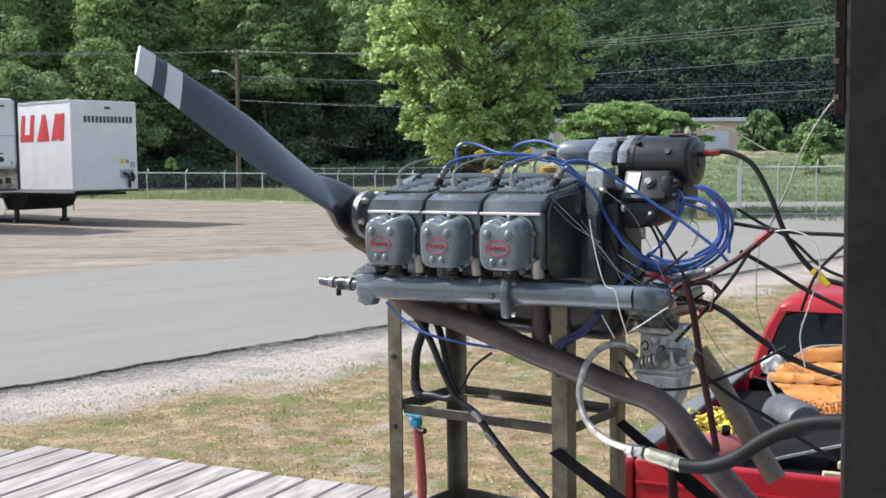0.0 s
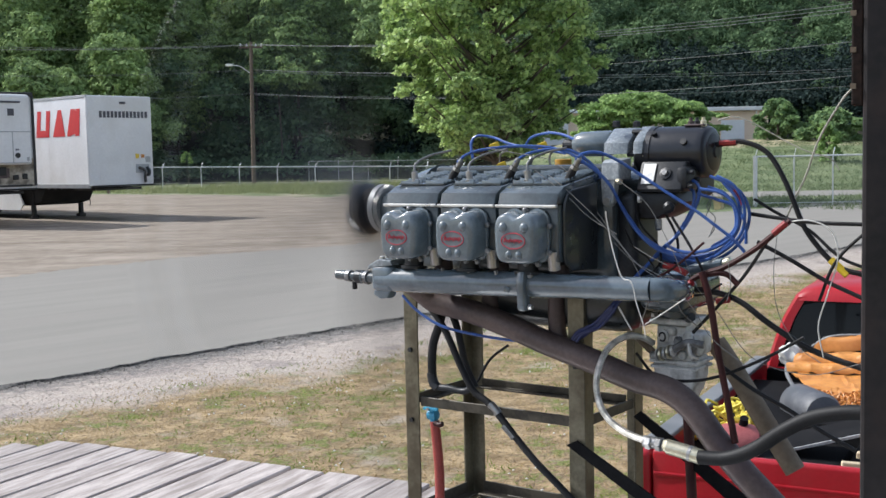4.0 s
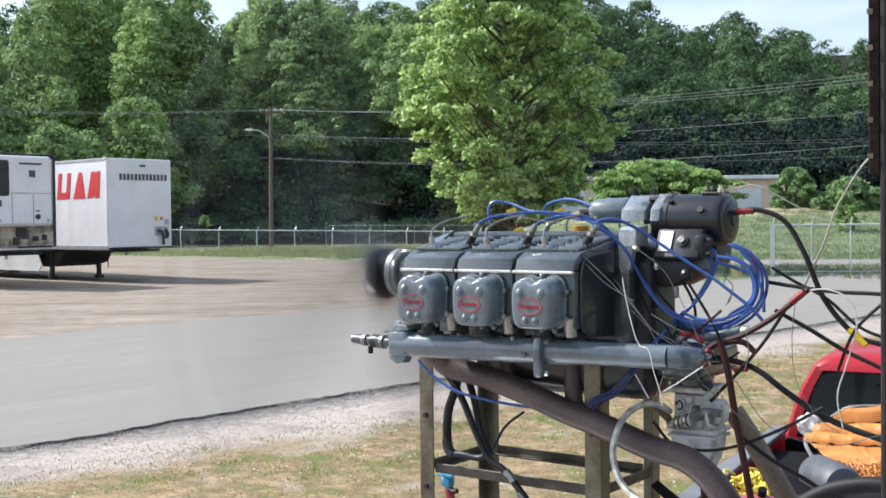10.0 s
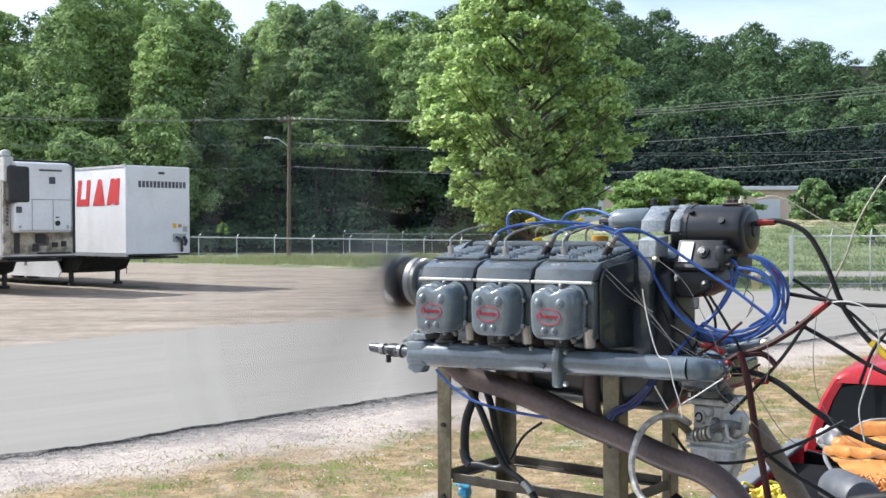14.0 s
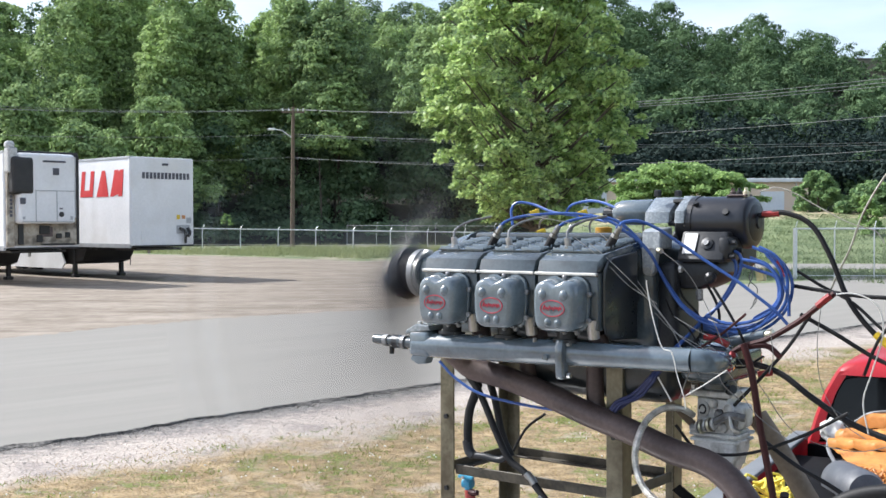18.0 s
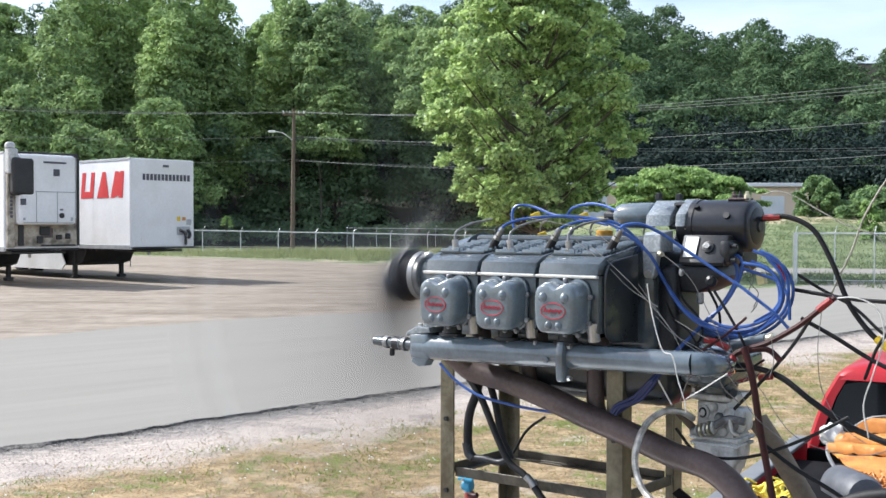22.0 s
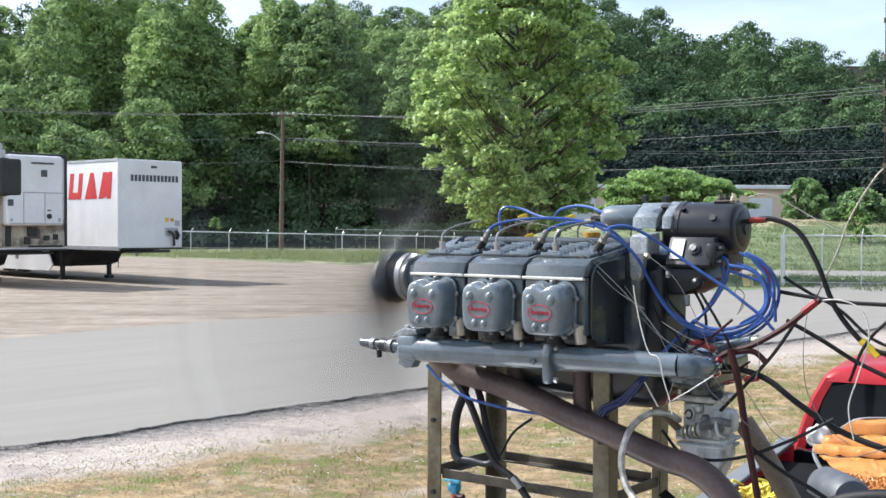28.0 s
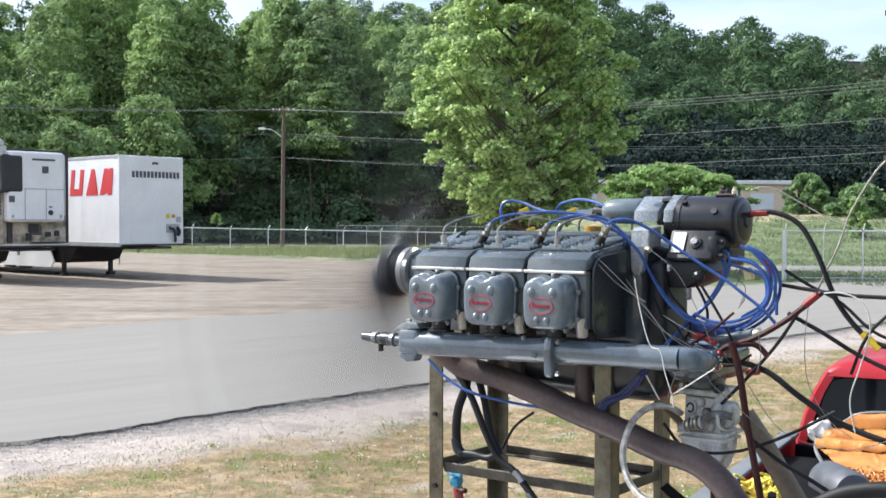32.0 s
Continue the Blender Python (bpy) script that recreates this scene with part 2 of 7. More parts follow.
YELLOW_ROPE = surf("yellow_rope", (0.60, 0.48, 0.04), (0.80, 0.66, 0.10), 40, 0.6, 0.0, 0.3, 300)
RED_BOOT = surf("red_terminal_boot", (0.20, 0.009, 0.010), (0.31, 0.016, 0.016), 20, 0.4, 0.0, 0.1, 100)
AMBER_CAP = surf("amber_plastic_cap", (0.40, 0.20, 0.015), (0.55, 0.30, 0.03), 20, 0.4, 0.0, 0.05, 100)
RED_HOSE = surf("faded_red_hose", (0.24, 0.034, 0.026), (0.36, 0.060, 0.046), 18, 0.5, 0.0, 0.12, 150)
BLUE_VALVE = surf("blue_plastic_fitting", (0.03, 0.22, 0.36), (0.05, 0.31, 0.47), 20, 0.4, 0.0, 0.05, 100)
BROWN_CABLE = surf("maroon_cable", (0.034, 0.008, 0.008), (0.062, 0.015, 0.014), 20, 0.55, 0.0, 0.1, 150, spec=0.3)
LOGO_RED = surf("badge_red", (0.36, 0.020, 0.040), (0.47, 0.035, 0.060), 40, 0.4, 0.0, 0.05, 120)
LOGO_GREY = surf("badge_grey", (0.115, 0.135, 0.150), (0.165, 0.185, 0.200), 40, 0.3, 0.1, 0.05, 120)
STRIP_BROWN = surf("brown_edge_strip", (0.010, 0.007, 0.006), (0.035, 0.022, 0.018), 30, 0.8, 0.0, 0.5, 120, spec=0.2)
POST_DARK = surf("dark_painted_post", (0.015, 0.014, 0.015), (0.034, 0.029, 0.029), 4, 0.6, 0.0, 0.25, 60, stain=(0.070, 0.046, 0.040), stain_scale=9, stain_amount=0.35, spec=0.25)
TRUCK_RED = surf("red_car_paint", (0.30, 0.006, 0.013), (0.37, 0.010, 0.019), 3, 0.40, 0.0, 0.03, 60, coat=0.15, spec=0.3, stain=(0.25, 0.04, 0.04), stain_scale=5, stain_amount=0.3)
TRUCK_BLACK = surf("black_plastic_liner", (0.006, 0.006, 0.007), (0.014, 0.014, 0.015), 8, 0.85, 0.0, 0.2, 90, bump_dist=0.001, spec=0.1)
DRUM_GREY = surf("dark_grey_drum_plastic", (0.060, 0.065, 0.075), (0.095, 0.100, 0.112), 8, 0.5, 0.0, 0.15, 60, stain=(0.16, 0.16, 0.16), stain_scale=14, stain_amount=0.4)
TOOLBOX_GREY = surf("grey_plastic", (0.12, 0.125, 0.13), (0.18, 0.185, 0.19), 8, 0.5, 0.0, 0.1, 90)
ORANGE_PLASTIC = surf("orange_plastic", (0.44, 0.165, 0.030), (0.64, 0.285, 0.065), 9, 0.45, 0.0, 0.5, 40, stain=(0.42, 0.16, 0.04), stain_scale=5, stain_amount=0.5)
DARK_GLASS = glassy("dark_window_glass", (0.005, 0.006, 0.007), 0.03, 0.15)
TRAILER_WHITE = surf("white_trailer_panel", (0.70, 0.70, 0.70), (0.80, 0.80, 0.80), 0.8, 0.4, 0.0, 0.03, 12, stain=(0.58, 0.56, 0.52), stain_scale=0.7, stain_amount=0.35)
TRAILER_GREY = surf("grey_trailer_rail", (0.30, 0.31, 0.32), (0.42, 0.43, 0.44), 2, 0.45, 0.3, 0.05, 20)
TRAILER_DARK = surf("black_chassis_paint", (0.014, 0.014, 0.015), (0.030, 0.029, 0.028), 3, 0.55, 0.0, 0.1, 30)
DIRTY_TAN = surf("grimy_front_wall", (0.28, 0.235, 0.175), (0.52, 0.47, 0.39), 2.5, 0.65, 0.0, 0.1, 14, stain=(0.05, 0.04, 0.03), stain_scale=2.2, stain_amount=0.8)
SIGN_RED = surf("red_lettering", (0.52, 0.022, 0.022), (0.60, 0.035, 0.035), 3, 0.5, 0.0, 0.0, 20)
SIGN_GREY = surf("dark_grey_lettering", (0.06, 0.06, 0.075), (0.09, 0.09, 0.11), 3, 0.5, 0.0, 0.0, 20)
WOOD_DECK = surf("weathered_grey_plank", (0.275, 0.238, 0.220), (0.490, 0.438, 0.412), 6, 0.85, 0.0, 0.6, 60, random_value=0.16, stretch=(9, 1, 9), stain=(0.205, 0.172, 0.150), stain_scale=4, stain_amount=0.7)
WOOD_POLE = surf("weathered_pole_wood", (0.10, 0.070, 0.048), (0.17, 0.125, 0.092), 3, 0.85, 0.0, 0.4, 30, stretch=(6, 6, 1))
DIAMOND = surf("worn_floor_plate", (0.34, 0.35, 0.36), (0.50, 0.51, 0.52), 14, 0.45, 0.7, 0.2, 120, stain=(0.20, 0.17, 0.13), stain_scale=8, stain_amount=0.5)
FENCE_STEEL = surf("galvanised_fence_pipe", (0.56, 0.57, 0.57), (0.70, 0.71, 0.71), 5, 0.45, 0.15, 0.05, 40)
WIRE_DARK = surf("weathered_power_line", (0.20, 0.20, 0.20), (0.30, 0.30, 0.30), 5, 0.5, 0.4, 0.0, 40)
BARK = surf("grey_brown_bark", (0.060, 0.048, 0.036), (0.13, 0.105, 0.08), 3, 0.9, 0.0, 0.7, 24, bump_dist=0.02)
BUILDING_TAN = surf("tan_stucco_wall", (0.78, 0.60, 0.43), (0.84, 0.66, 0.49), 0.7, 0.8, 0.0, 0.1, 8)
BUILDING_WHITE = surf("off_white_metal", (0.76, 0.76, 0.75), (0.84, 0.84, 0.83), 1, 0.6, 0.0, 0.05, 8)
LEAF_TREE = foliage("broad_tree_leaves", (0.066, 0.146, 0.052), (0.545, 0.690, 0.270), 0.38, 0.46, 0.5, 0.55, 0.70)
# blue in the dark leaf tone imitates haze over the wood's shadows
LEAF_WOODS = foliage("woodland_leaves", (0.038, 0.090, 0.058), (0.445, 0.585, 0.225), 0.8, 0.30, 0.13, 0.80, 0.36)
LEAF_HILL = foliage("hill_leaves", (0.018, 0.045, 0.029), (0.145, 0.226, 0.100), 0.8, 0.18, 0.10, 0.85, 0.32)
# near-black leaves that paint the shade at the hill's foot
LEAF_HILL_SHADE = foliage("hill_shade_leaves", (0.010, 0.022, 0.019), (0.038, 0.060, 0.050), 0.8, 0.12, 0.2, 0.7, 0.25)
# leaf colour raised to lift the shade and haze under the wood
LEAF_SHADE_LIFTED = foliage("shade_lifted_leaves", (0.110, 0.185, 0.105), (0.230, 0.320, 0.170), 0.8, 0.40)
LEAF_SHRUB = foliage("shrub_leaves", (0.090, 0.170, 0.080), (0.300, 0.420, 0.175), 0.6, 0.35)
LEAF_BUSH = foliage("light_bush_leaves", (0.150, 0.255, 0.085), (0.385, 0.530, 0.195), 0.6, 0.42)
GRASS_GREEN = foliage("green_grass_blades", (0.098, 0.150, 0.024), (0.255, 0.325, 0.070), 0.6, 0.4)
GRASS_VERGE = foliage("verge_grass_blades", (0.100, 0.140, 0.055), (0.300, 0.325, 0.160), 0.7, 0.40, 0.5, 0.8)
GRASS_BANK = foliage("bank_grass_blades", (0.070, 0.108, 0.050), (0.190, 0.235, 0.118), 0.7, 0.36, 0.5, 0.8)
GRASS_DRY = foliage("dry_grass_blades", (0.192, 0.136, 0.058), (0.450, 0.340, 0.168), 0.7, 0.25)
CLOVER_WHITE = surf("white_clover_heads", (0.6, 0.6, 0.55), (0.75, 0.75, 0.7), 5, 0.7, 0.0, 0.0, 40)


# ---- mesh helpers ----
def part(name, bm, material, parent=None, label="", smooth=False):
    me = bpy.data.meshes.new(name)
    bmesh.ops.recalc_face_normals(bm, faces=bm.faces)
    bm.to_mesh(me)
    bm.free()
    me.materials.append(material)
    if smooth:
        me.polygons.foreach_set("use_smooth", [True] * len(me.polygons))
        me.set_sharp_from_angle(angle=radians(38))
    ob = new(name, me)
    if parent:
        ob.parent = parent
    if label:
        ob["label"] = label
    return ob


def empty(name, m, label, category, group="", kind=""):
    ob = new(name)
    ob.empty_display_size = 0.1
    ob.matrix_world = m
    return tagged(ob, label, category, group, kind)


def box(x0, x1, y0, y1, z0, z1, bevel=0.0, seg=2, bm=None):
    bm = bm or bmesh.new()
    m = Matrix.Translation(((x0 + x1) / 2, (y0 + y1) / 2, (z0 + z1) / 2)) @ Matrix.Diagonal((abs(x1 - x0), abs(y1 - y0), abs(z1 - z0), 1))
    r = bmesh.ops.create_cube(bm, size=1, matrix=m)
    if bevel:
        bmesh.ops.bevel(bm, geom=list({e for v in r["verts"] for e in v.link_edges}), offset=bevel, segments=seg, affect="EDGES", profile=0.5)
    return bm


def turn_to(d):
    return Vector(d).to_track_quat("Z", "Y").to_matrix().to_4x4()


def lathe(profile, start, direction, sides=24, bm=None):
    """Rings of (distance along the axis, radius), closed at both ends."""
    bm = bm or bmesh.new()
    m = Matrix.Translation(start) @ turn_to(direction)
    rings = []
    for h, r in profile:
        rings.append([bm.verts.new(m @ Vector((r * math.cos(k * math.tau / sides), r * math.sin(k * math.tau / sides), h))) for k in range(sides)])
    for a, b in zip(rings, rings[1:]):
        for k in range(sides):
            bm.faces.new((a[k], a[(k + 1) % sides], b[(k + 1) % sides], b[k]))
    bm.faces.new(rings[0][::-1])
    bm.faces.new(rings[-1])
    return bm


def rod(p, q, r, sides=12, bevel=0.0, bm=None):
    p, q = Vector(p), Vector(q)
    L = (q - p).length
    prof = [(0, r), (L, r)] if not bevel else [(0, r - bevel), (bevel, r), (L - bevel, r), (L, r - bevel)]
    return lathe(prof, p, q - p, sides, bm)


def spline(points, steps=6):
    """A smooth line through the points."""
    p = [Vector(v) for v in points]
    p = [2 * p[0] - p[1], *p, 2 * p[-1] - p[-2]]
    out = []
    for i in range(1, len(p) - 2):
        for k in range(steps):
            t = k / steps
            out.append(0.5 * (2 * p[i] + (p[i + 1] - p[i - 1]) * t + (2 * p[i - 1] - 5 * p[i] + 4 * p[i + 1] - p[i + 2]) * t * t + (3 * p[i] - p[i - 1] - 3 * p[i + 1] + p[i + 2]) * t ** 3))
    out.append(p[-2])
    return out


def tube(points, r, sides=8, steps=6, bm=None, radii=None):
    bm = bm or bmesh.new()
    path = spline(points, steps) if steps > 1 else [Vector(v) for v in points]
    rings, normal = [], None
    for i, c in enumerate(path):
        d = (path[min(i + 1, len(path) - 1)] - path[max(i - 1, 0)]).normalized()
        if normal is None:
            normal = d.orthogonal().normalized()
        normal = (normal - d * normal.dot(d)).normalized()
        side = d.cross(normal)
        rr = r if radii is None else float(np.interp(i / (len(path) - 1), np.linspace(0, 1, len(radii)), radii))
        rings.append([bm.verts.new(c + rr * (math.cos(k * math.tau / sides) * normal + math.sin(k * math.tau / sides) * side)) for k in range(sides)])
    for a, b in zip(rings, rings[1:]):
        for k in range(sides):
            bm.faces.new((a[k], a[(k + 1) % sides], b[(k + 1) % sides], b[k]))
    bm.faces.new(rings[0][::-1])
    bm.faces.new(rings[-1])
    return bm


def prism(outline, y0, y1, bevel=0.0, plane="xz", bm=None):
    """An outline of (u, v), given depth along the third axis."""
    bm = bm or bmesh.new()

    def at(u, v, w):
        return {"xz": (u, w, v), "yz": (w, u, v), "xy": (u, v, w)}[plane]
    a = [bm.verts.new(at(u, v, y0)) for u, v in outline]
    b = [bm.verts.new(at(u, v, y1)) for u, v in outline]
    n = len(outline)
    f = [bm.faces.new(a), bm.faces.new(b[::-1])]
    for k in range(n):
        f.append(bm.faces.new((a[k], b[k], b[(k + 1) % n], a[(k + 1) % n])))
    bmesh.ops.recalc_face_normals(bm, faces=f)
    if bevel:
        bmesh.ops.bevel(bm, geom=list({e for q in f[:2] for e in q.edges}), offset=bevel, segments=2, affect="EDGES", profile=0.5)
    return bm


def mesh_object(name, verts, faces, material, parent=None, label=""):
    me = bpy.data.meshes.new(name)
    verts, faces = np.asarray(verts, float), np.asarray(faces)
    me.vertices.add(len(verts))
    me.vertices.foreach_set("co", verts.ravel())
    n, k = faces.shape
    me.loops.add(n * k)
    me.loops.foreach_set("vertex_index", faces.ravel())
    me.polygons.add(n)
    me.polygons.foreach_set("loop_start", np.arange(0, n * k, k))
    me.update(calc_edges=True)
    me.materials.append(material)
    ob = new(name, me)
    if parent:
        ob.parent = parent
    if label:
        ob["label"] = label
    return ob


# ---- ground and road ----
EDGE = (-4.0, 11.64, 0.662, -0.75)      # a point of the road's near edge and its normal, towards the deck


def ground_z(x, y):
    flat = float(np.interp(y, [12, 25, 44, 60], [-0.45, -0.20, -0.20, 0.0]))
    bank = float(np.interp(y, [56, 62, 78], [0, 0.5, 2.45])) * float(np.interp(x, [4, 12], [0, 1]))
    hill = float(np.interp(y, [104, 190], [0, 26.0])) * float(np.interp(x, [-40, 0, 18, 32, 45, 62], [0.95, 1.0, 1.26, 1.14, 1.04, 1.0]))
    return flat + bank + hill


def ground_material():
    m = bpy.data.materials.new("ground_surface")
    m.use_nodes = True
    n, l = m.node_tree.nodes, m.node_tree.links
    b = n["Principled BSDF"]
    b.inputs["Roughness"].default_value = 0.92
    b.inputs["Specular IOR Level"].default_value = 0.2
    co = n.new("ShaderNodeTexCoord")
    sep = n.new("ShaderNodeSeparateXYZ")
    l.new(co.outputs["Object"], sep.inputs["Vector"])

    def noise_at(scale, detail=5.0):
        t = n.new("ShaderNodeTexNoise")
        t.inputs["Scale"].default_value, t.inputs["Detail"].default_value = scale, detail
        l.new(co.outputs["Object"], t.inputs["Vector"])
        return t.outputs["Fac"]

    def maths(op, a, c, d=None):
        t = n.new("ShaderNodeMath")
        t.operation = op
        for k, v in enumerate((a, c, d)):
            if v is None:
                continue
            if isinstance(v, (int, float)):
                t.inputs[k].default_value = v
            else:
                l.new(v, t.inputs[k])
        return t.outputs["Value"]

    def ramp(f, lo, hi, c1, c2):
        t = n.new("ShaderNodeValToRGB")
        t.color_ramp.elements[0].position, t.color_ramp.elements[1].position = lo, hi
        t.color_ramp.elements[0].color, t.color_ramp.elements[1].color = (*c1, 1), (*c2, 1)
        l.new(f, t.inputs["Fac"])
        return t.outputs["Color"]

    def step(v, lo, hi):
        t = n.new("ShaderNodeMapRange")
        t.inputs["From Min"].default_value, t.inputs["From Max"].default_value = lo, hi
        l.new(v, t.inputs["Value"])
        return t.outputs["Result"]

    def blend(f, a, c):
        t = n.new("ShaderNodeMixRGB")
        l.new(f, t.inputs["Fac"])
        l.new(a, t.inputs["Color1"])
        l.new(c, t.inputs["Color2"])
        return t.outputs["Color"]
    x, y = sep.outputs["X"], sep.outputs["Y"]
    d = maths("ADD", maths("MULTIPLY_ADD", x, EDGE[2], -EDGE[0] * EDGE[2] - EDGE[1] * EDGE[3]), maths("MULTIPLY", y, EDGE[3]))
    wob = noise_at(0.9)
    pebble, pebble2 = noise_at(38, 8), noise_at(9, 6)
    # dry lawn with green patches and bare soil
    lawn = ramp(maths("MULTIPLY_ADD", pebble, 0.4, maths("MULTIPLY", noise_at(4.5, 10), 0.6)), 0.36, 0.64, (0.150, 0.104, 0.054), (0.435, 0.330, 0.190))
    lawn = blend(step(noise_at(2.6, 9), 0.47, 0.60), lawn, ramp(pebble, 0.3, 0.7, (0.150, 0.110, 0.065), (0.30, 0.235, 0.15)))
    tuft = maths("MULTIPLY_ADD", noise_at(17, 9), 0.40, maths("MULTIPLY", noise_at(2.6, 7), 0.60))
    lawn = blend(step(tuft, 0.525, 0.585), lawn, ramp(pebble, 0.3, 0.7, (0.084, 0.100, 0.026), (0.225, 0.245, 0.078)))
    lawn = blend(step(noise_at(13, 9), 0.56, 0.68), lawn, ramp(pebble, 0.3, 0.7, (0.100, 0.072, 0.042), (0.22, 0.165, 0.105)))
    lawn = blend(step(noise_at(1.9, 6), 0.60, 0.74), lawn, ramp(pebble, 0.3, 0.7, (0.30, 0.25, 0.19), (0.46, 0.40, 0.32)))
    # pale crushed-stone shoulder
    stone = ramp(pebble, 0.28, 0.72, (0.255, 0.217, 0.188), (0.53, 0.468, 0.410))
    stone = blend(step(noise_at(5.5, 8), 0.50, 0.66), stone, ramp(pebble2, 0.3, 0.7, (0.38, 0.328, 0.280), (0.49, 0.430, 0.374)))
    stone = blend(step(noise_at(1.7, 8), 0.54, 0.68), stone, ramp(pebble, 0.3, 0.7, (0.175, 0.150, 0.134), (0.38, 0.335, 0.305)))
    c = blend(step(maths("ADD", d, maths("MULTIPLY_ADD", wob, 2.2, -1.1)), 1.25, 1.95), stone, lawn)
    c = blend(step(maths("ADD", d, maths("MULTIPLY_ADD", pebble2, 1.1, -0.40)), 0.75, 0.18), c, ramp(pebble, 0.3, 0.7, (0.085, 0.080, 0.074), (0.25, 0.236, 0.22)))
    # earth-coloured gravel yard with wheel tracks along the road
    along = n.new("ShaderNodeMapping")
    along.inputs["Rotation"].default_value = (0, 0, radians(-12))
    along.inputs["Scale"].default_value = (0.22, 1.3, 1)
    l.new(co.outputs["Object"], along.inputs["Vector"])
    tr = n.new("ShaderNodeTexNoise")
    tr.inputs["Scale"].default_value, tr.inputs["Detail"].default_value = 1.0, 7.0
    l.new(along.outputs["Vector"], tr.inputs["Vector"])
    cross = n.new("ShaderNodeMapping")
    cross.inputs["Rotation"].default_value = (0, 0, radians(28))
    cross.inputs["Scale"].default_value = (0.35, 1.6, 1)
    l.new(co.outputs["Object"], cross.inputs["Vector"])
    tr2 = n.new("ShaderNodeTexNoise")
    tr2.inputs["Scale"].default_value, tr2.inputs["Detail"].default_value = 1.0, 7.0
    l.new(cross.outputs["Vector"], tr2.inputs["Vector"])
    tracks = maths("ADD", maths("MULTIPLY", tr.outputs["Fac"], 0.30), maths("MULTIPLY", tr2.outputs["Fac"], 0.25))
    yard = ramp(maths("ADD", maths("MULTIPLY", noise_at(0.55, 7), 0.22), maths("MULTIPLY_ADD", noise_at(2.8, 8), 0.32, tracks)), 0.41, 0.67, (0.165, 0.134, 0.102), (0.335, 0.287, 0.236))
    c = blend(step(maths("MULTIPLY", d, -1.0), 5.0, 5.5), c, yard)
    # verge
    v = maths("ADD", y, maths("MULTIPLY", maths("MAXIMUM", maths("ADD", x, 1.0), 0.0), 1.95))
    v = maths("ADD", v, maths("MULTIPLY", maths("ADD", maths("MINIMUM", x, -4.5), 4.5), 0.85))
    verge = ramp(noise_at(1.2, 7), 0.3, 0.7, (0.090, 0.128, 0.055), (0.215, 0.248, 0.125))
    bare = maths("MULTIPLY", step(noise_at(0.42, 7), 0.50, 0.60), step(x, 10.0, 6.0))
    verge = blend(bare, verge, ramp(pebble2, 0.3, 0.7, (0.20, 0.19, 0.115), (0.40, 0.36, 0.26)))
    c = blend(step(maths("ADD", v, maths("MULTIPLY", wob, 3.0)), 56.5, 57.5), c, verge)
    # dry tan strip along the bank's crest
    crest = maths("MULTIPLY", step(x, 9.0, 11.0), step(maths("ADD", y, maths("MULTIPLY", noise_at(0.5, 6), 5.0)), 75.8, 77.0))
    c = blend(maths("MULTIPLY", crest, 0.8), c, ramp(noise_at(0.7, 8), 0.36, 0.64, (0.20, 0.20, 0.10), (0.50, 0.41, 0.28)))
    # leaf litter darkened below its own tone to imitate shade under the trees
    shaded_litter = ramp(noise_at(0.8, 6), 0.3, 0.7, (0.010, 0.013, 0.007), (0.028, 0.029, 0.016))
    c = blend(step(maths("ADD", y, maths("MULTIPLY", wob, 2.0)), 91.0, 92.0), c, shaded_litter)
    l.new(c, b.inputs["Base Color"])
    bp = n.new("ShaderNodeBump")
    bp.inputs["Strength"].default_value, bp.inputs["Distance"].default_value = 0.7, 0.03
    l.new(maths("ADD", pebble, pebble2), bp.inputs["Height"])
    l.new(bp.outputs["Normal"], b.inputs["Normal"])
    return m


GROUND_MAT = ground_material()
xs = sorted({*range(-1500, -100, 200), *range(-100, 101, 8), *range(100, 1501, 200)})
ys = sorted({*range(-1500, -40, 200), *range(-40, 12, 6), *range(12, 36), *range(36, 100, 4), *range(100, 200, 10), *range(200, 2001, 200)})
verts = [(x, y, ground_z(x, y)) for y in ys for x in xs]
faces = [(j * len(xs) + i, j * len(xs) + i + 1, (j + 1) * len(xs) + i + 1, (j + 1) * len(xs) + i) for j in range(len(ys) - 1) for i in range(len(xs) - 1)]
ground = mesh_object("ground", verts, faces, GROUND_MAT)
tagged(ground, "dry lawn, pale stone shoulder and earth-coloured gravel yard", "ground", kind="structure")

ASPHALT = surf("sun_bleached_asphalt", (0.224, 0.212, 0.190), (0.254, 0.241, 0.216), 0.9, 0.9, 0.0, 0.4, 60, stain=(0.262, 0.242, 0.218), stain_scale=0.8, stain_amount=0.35, stretch=(3.5, 0.30, 1), along=math.atan2(0.662, 0.75), bump_dist=0.004, spec=0.12)
ASPHALT_EDGE = surf("dark_asphalt_edge", (0.026, 0.024, 0.022), (0.200, 0.185, 0.165), 16, 0.9, 0.0, 0.8, 40, bump_dist=0.02)
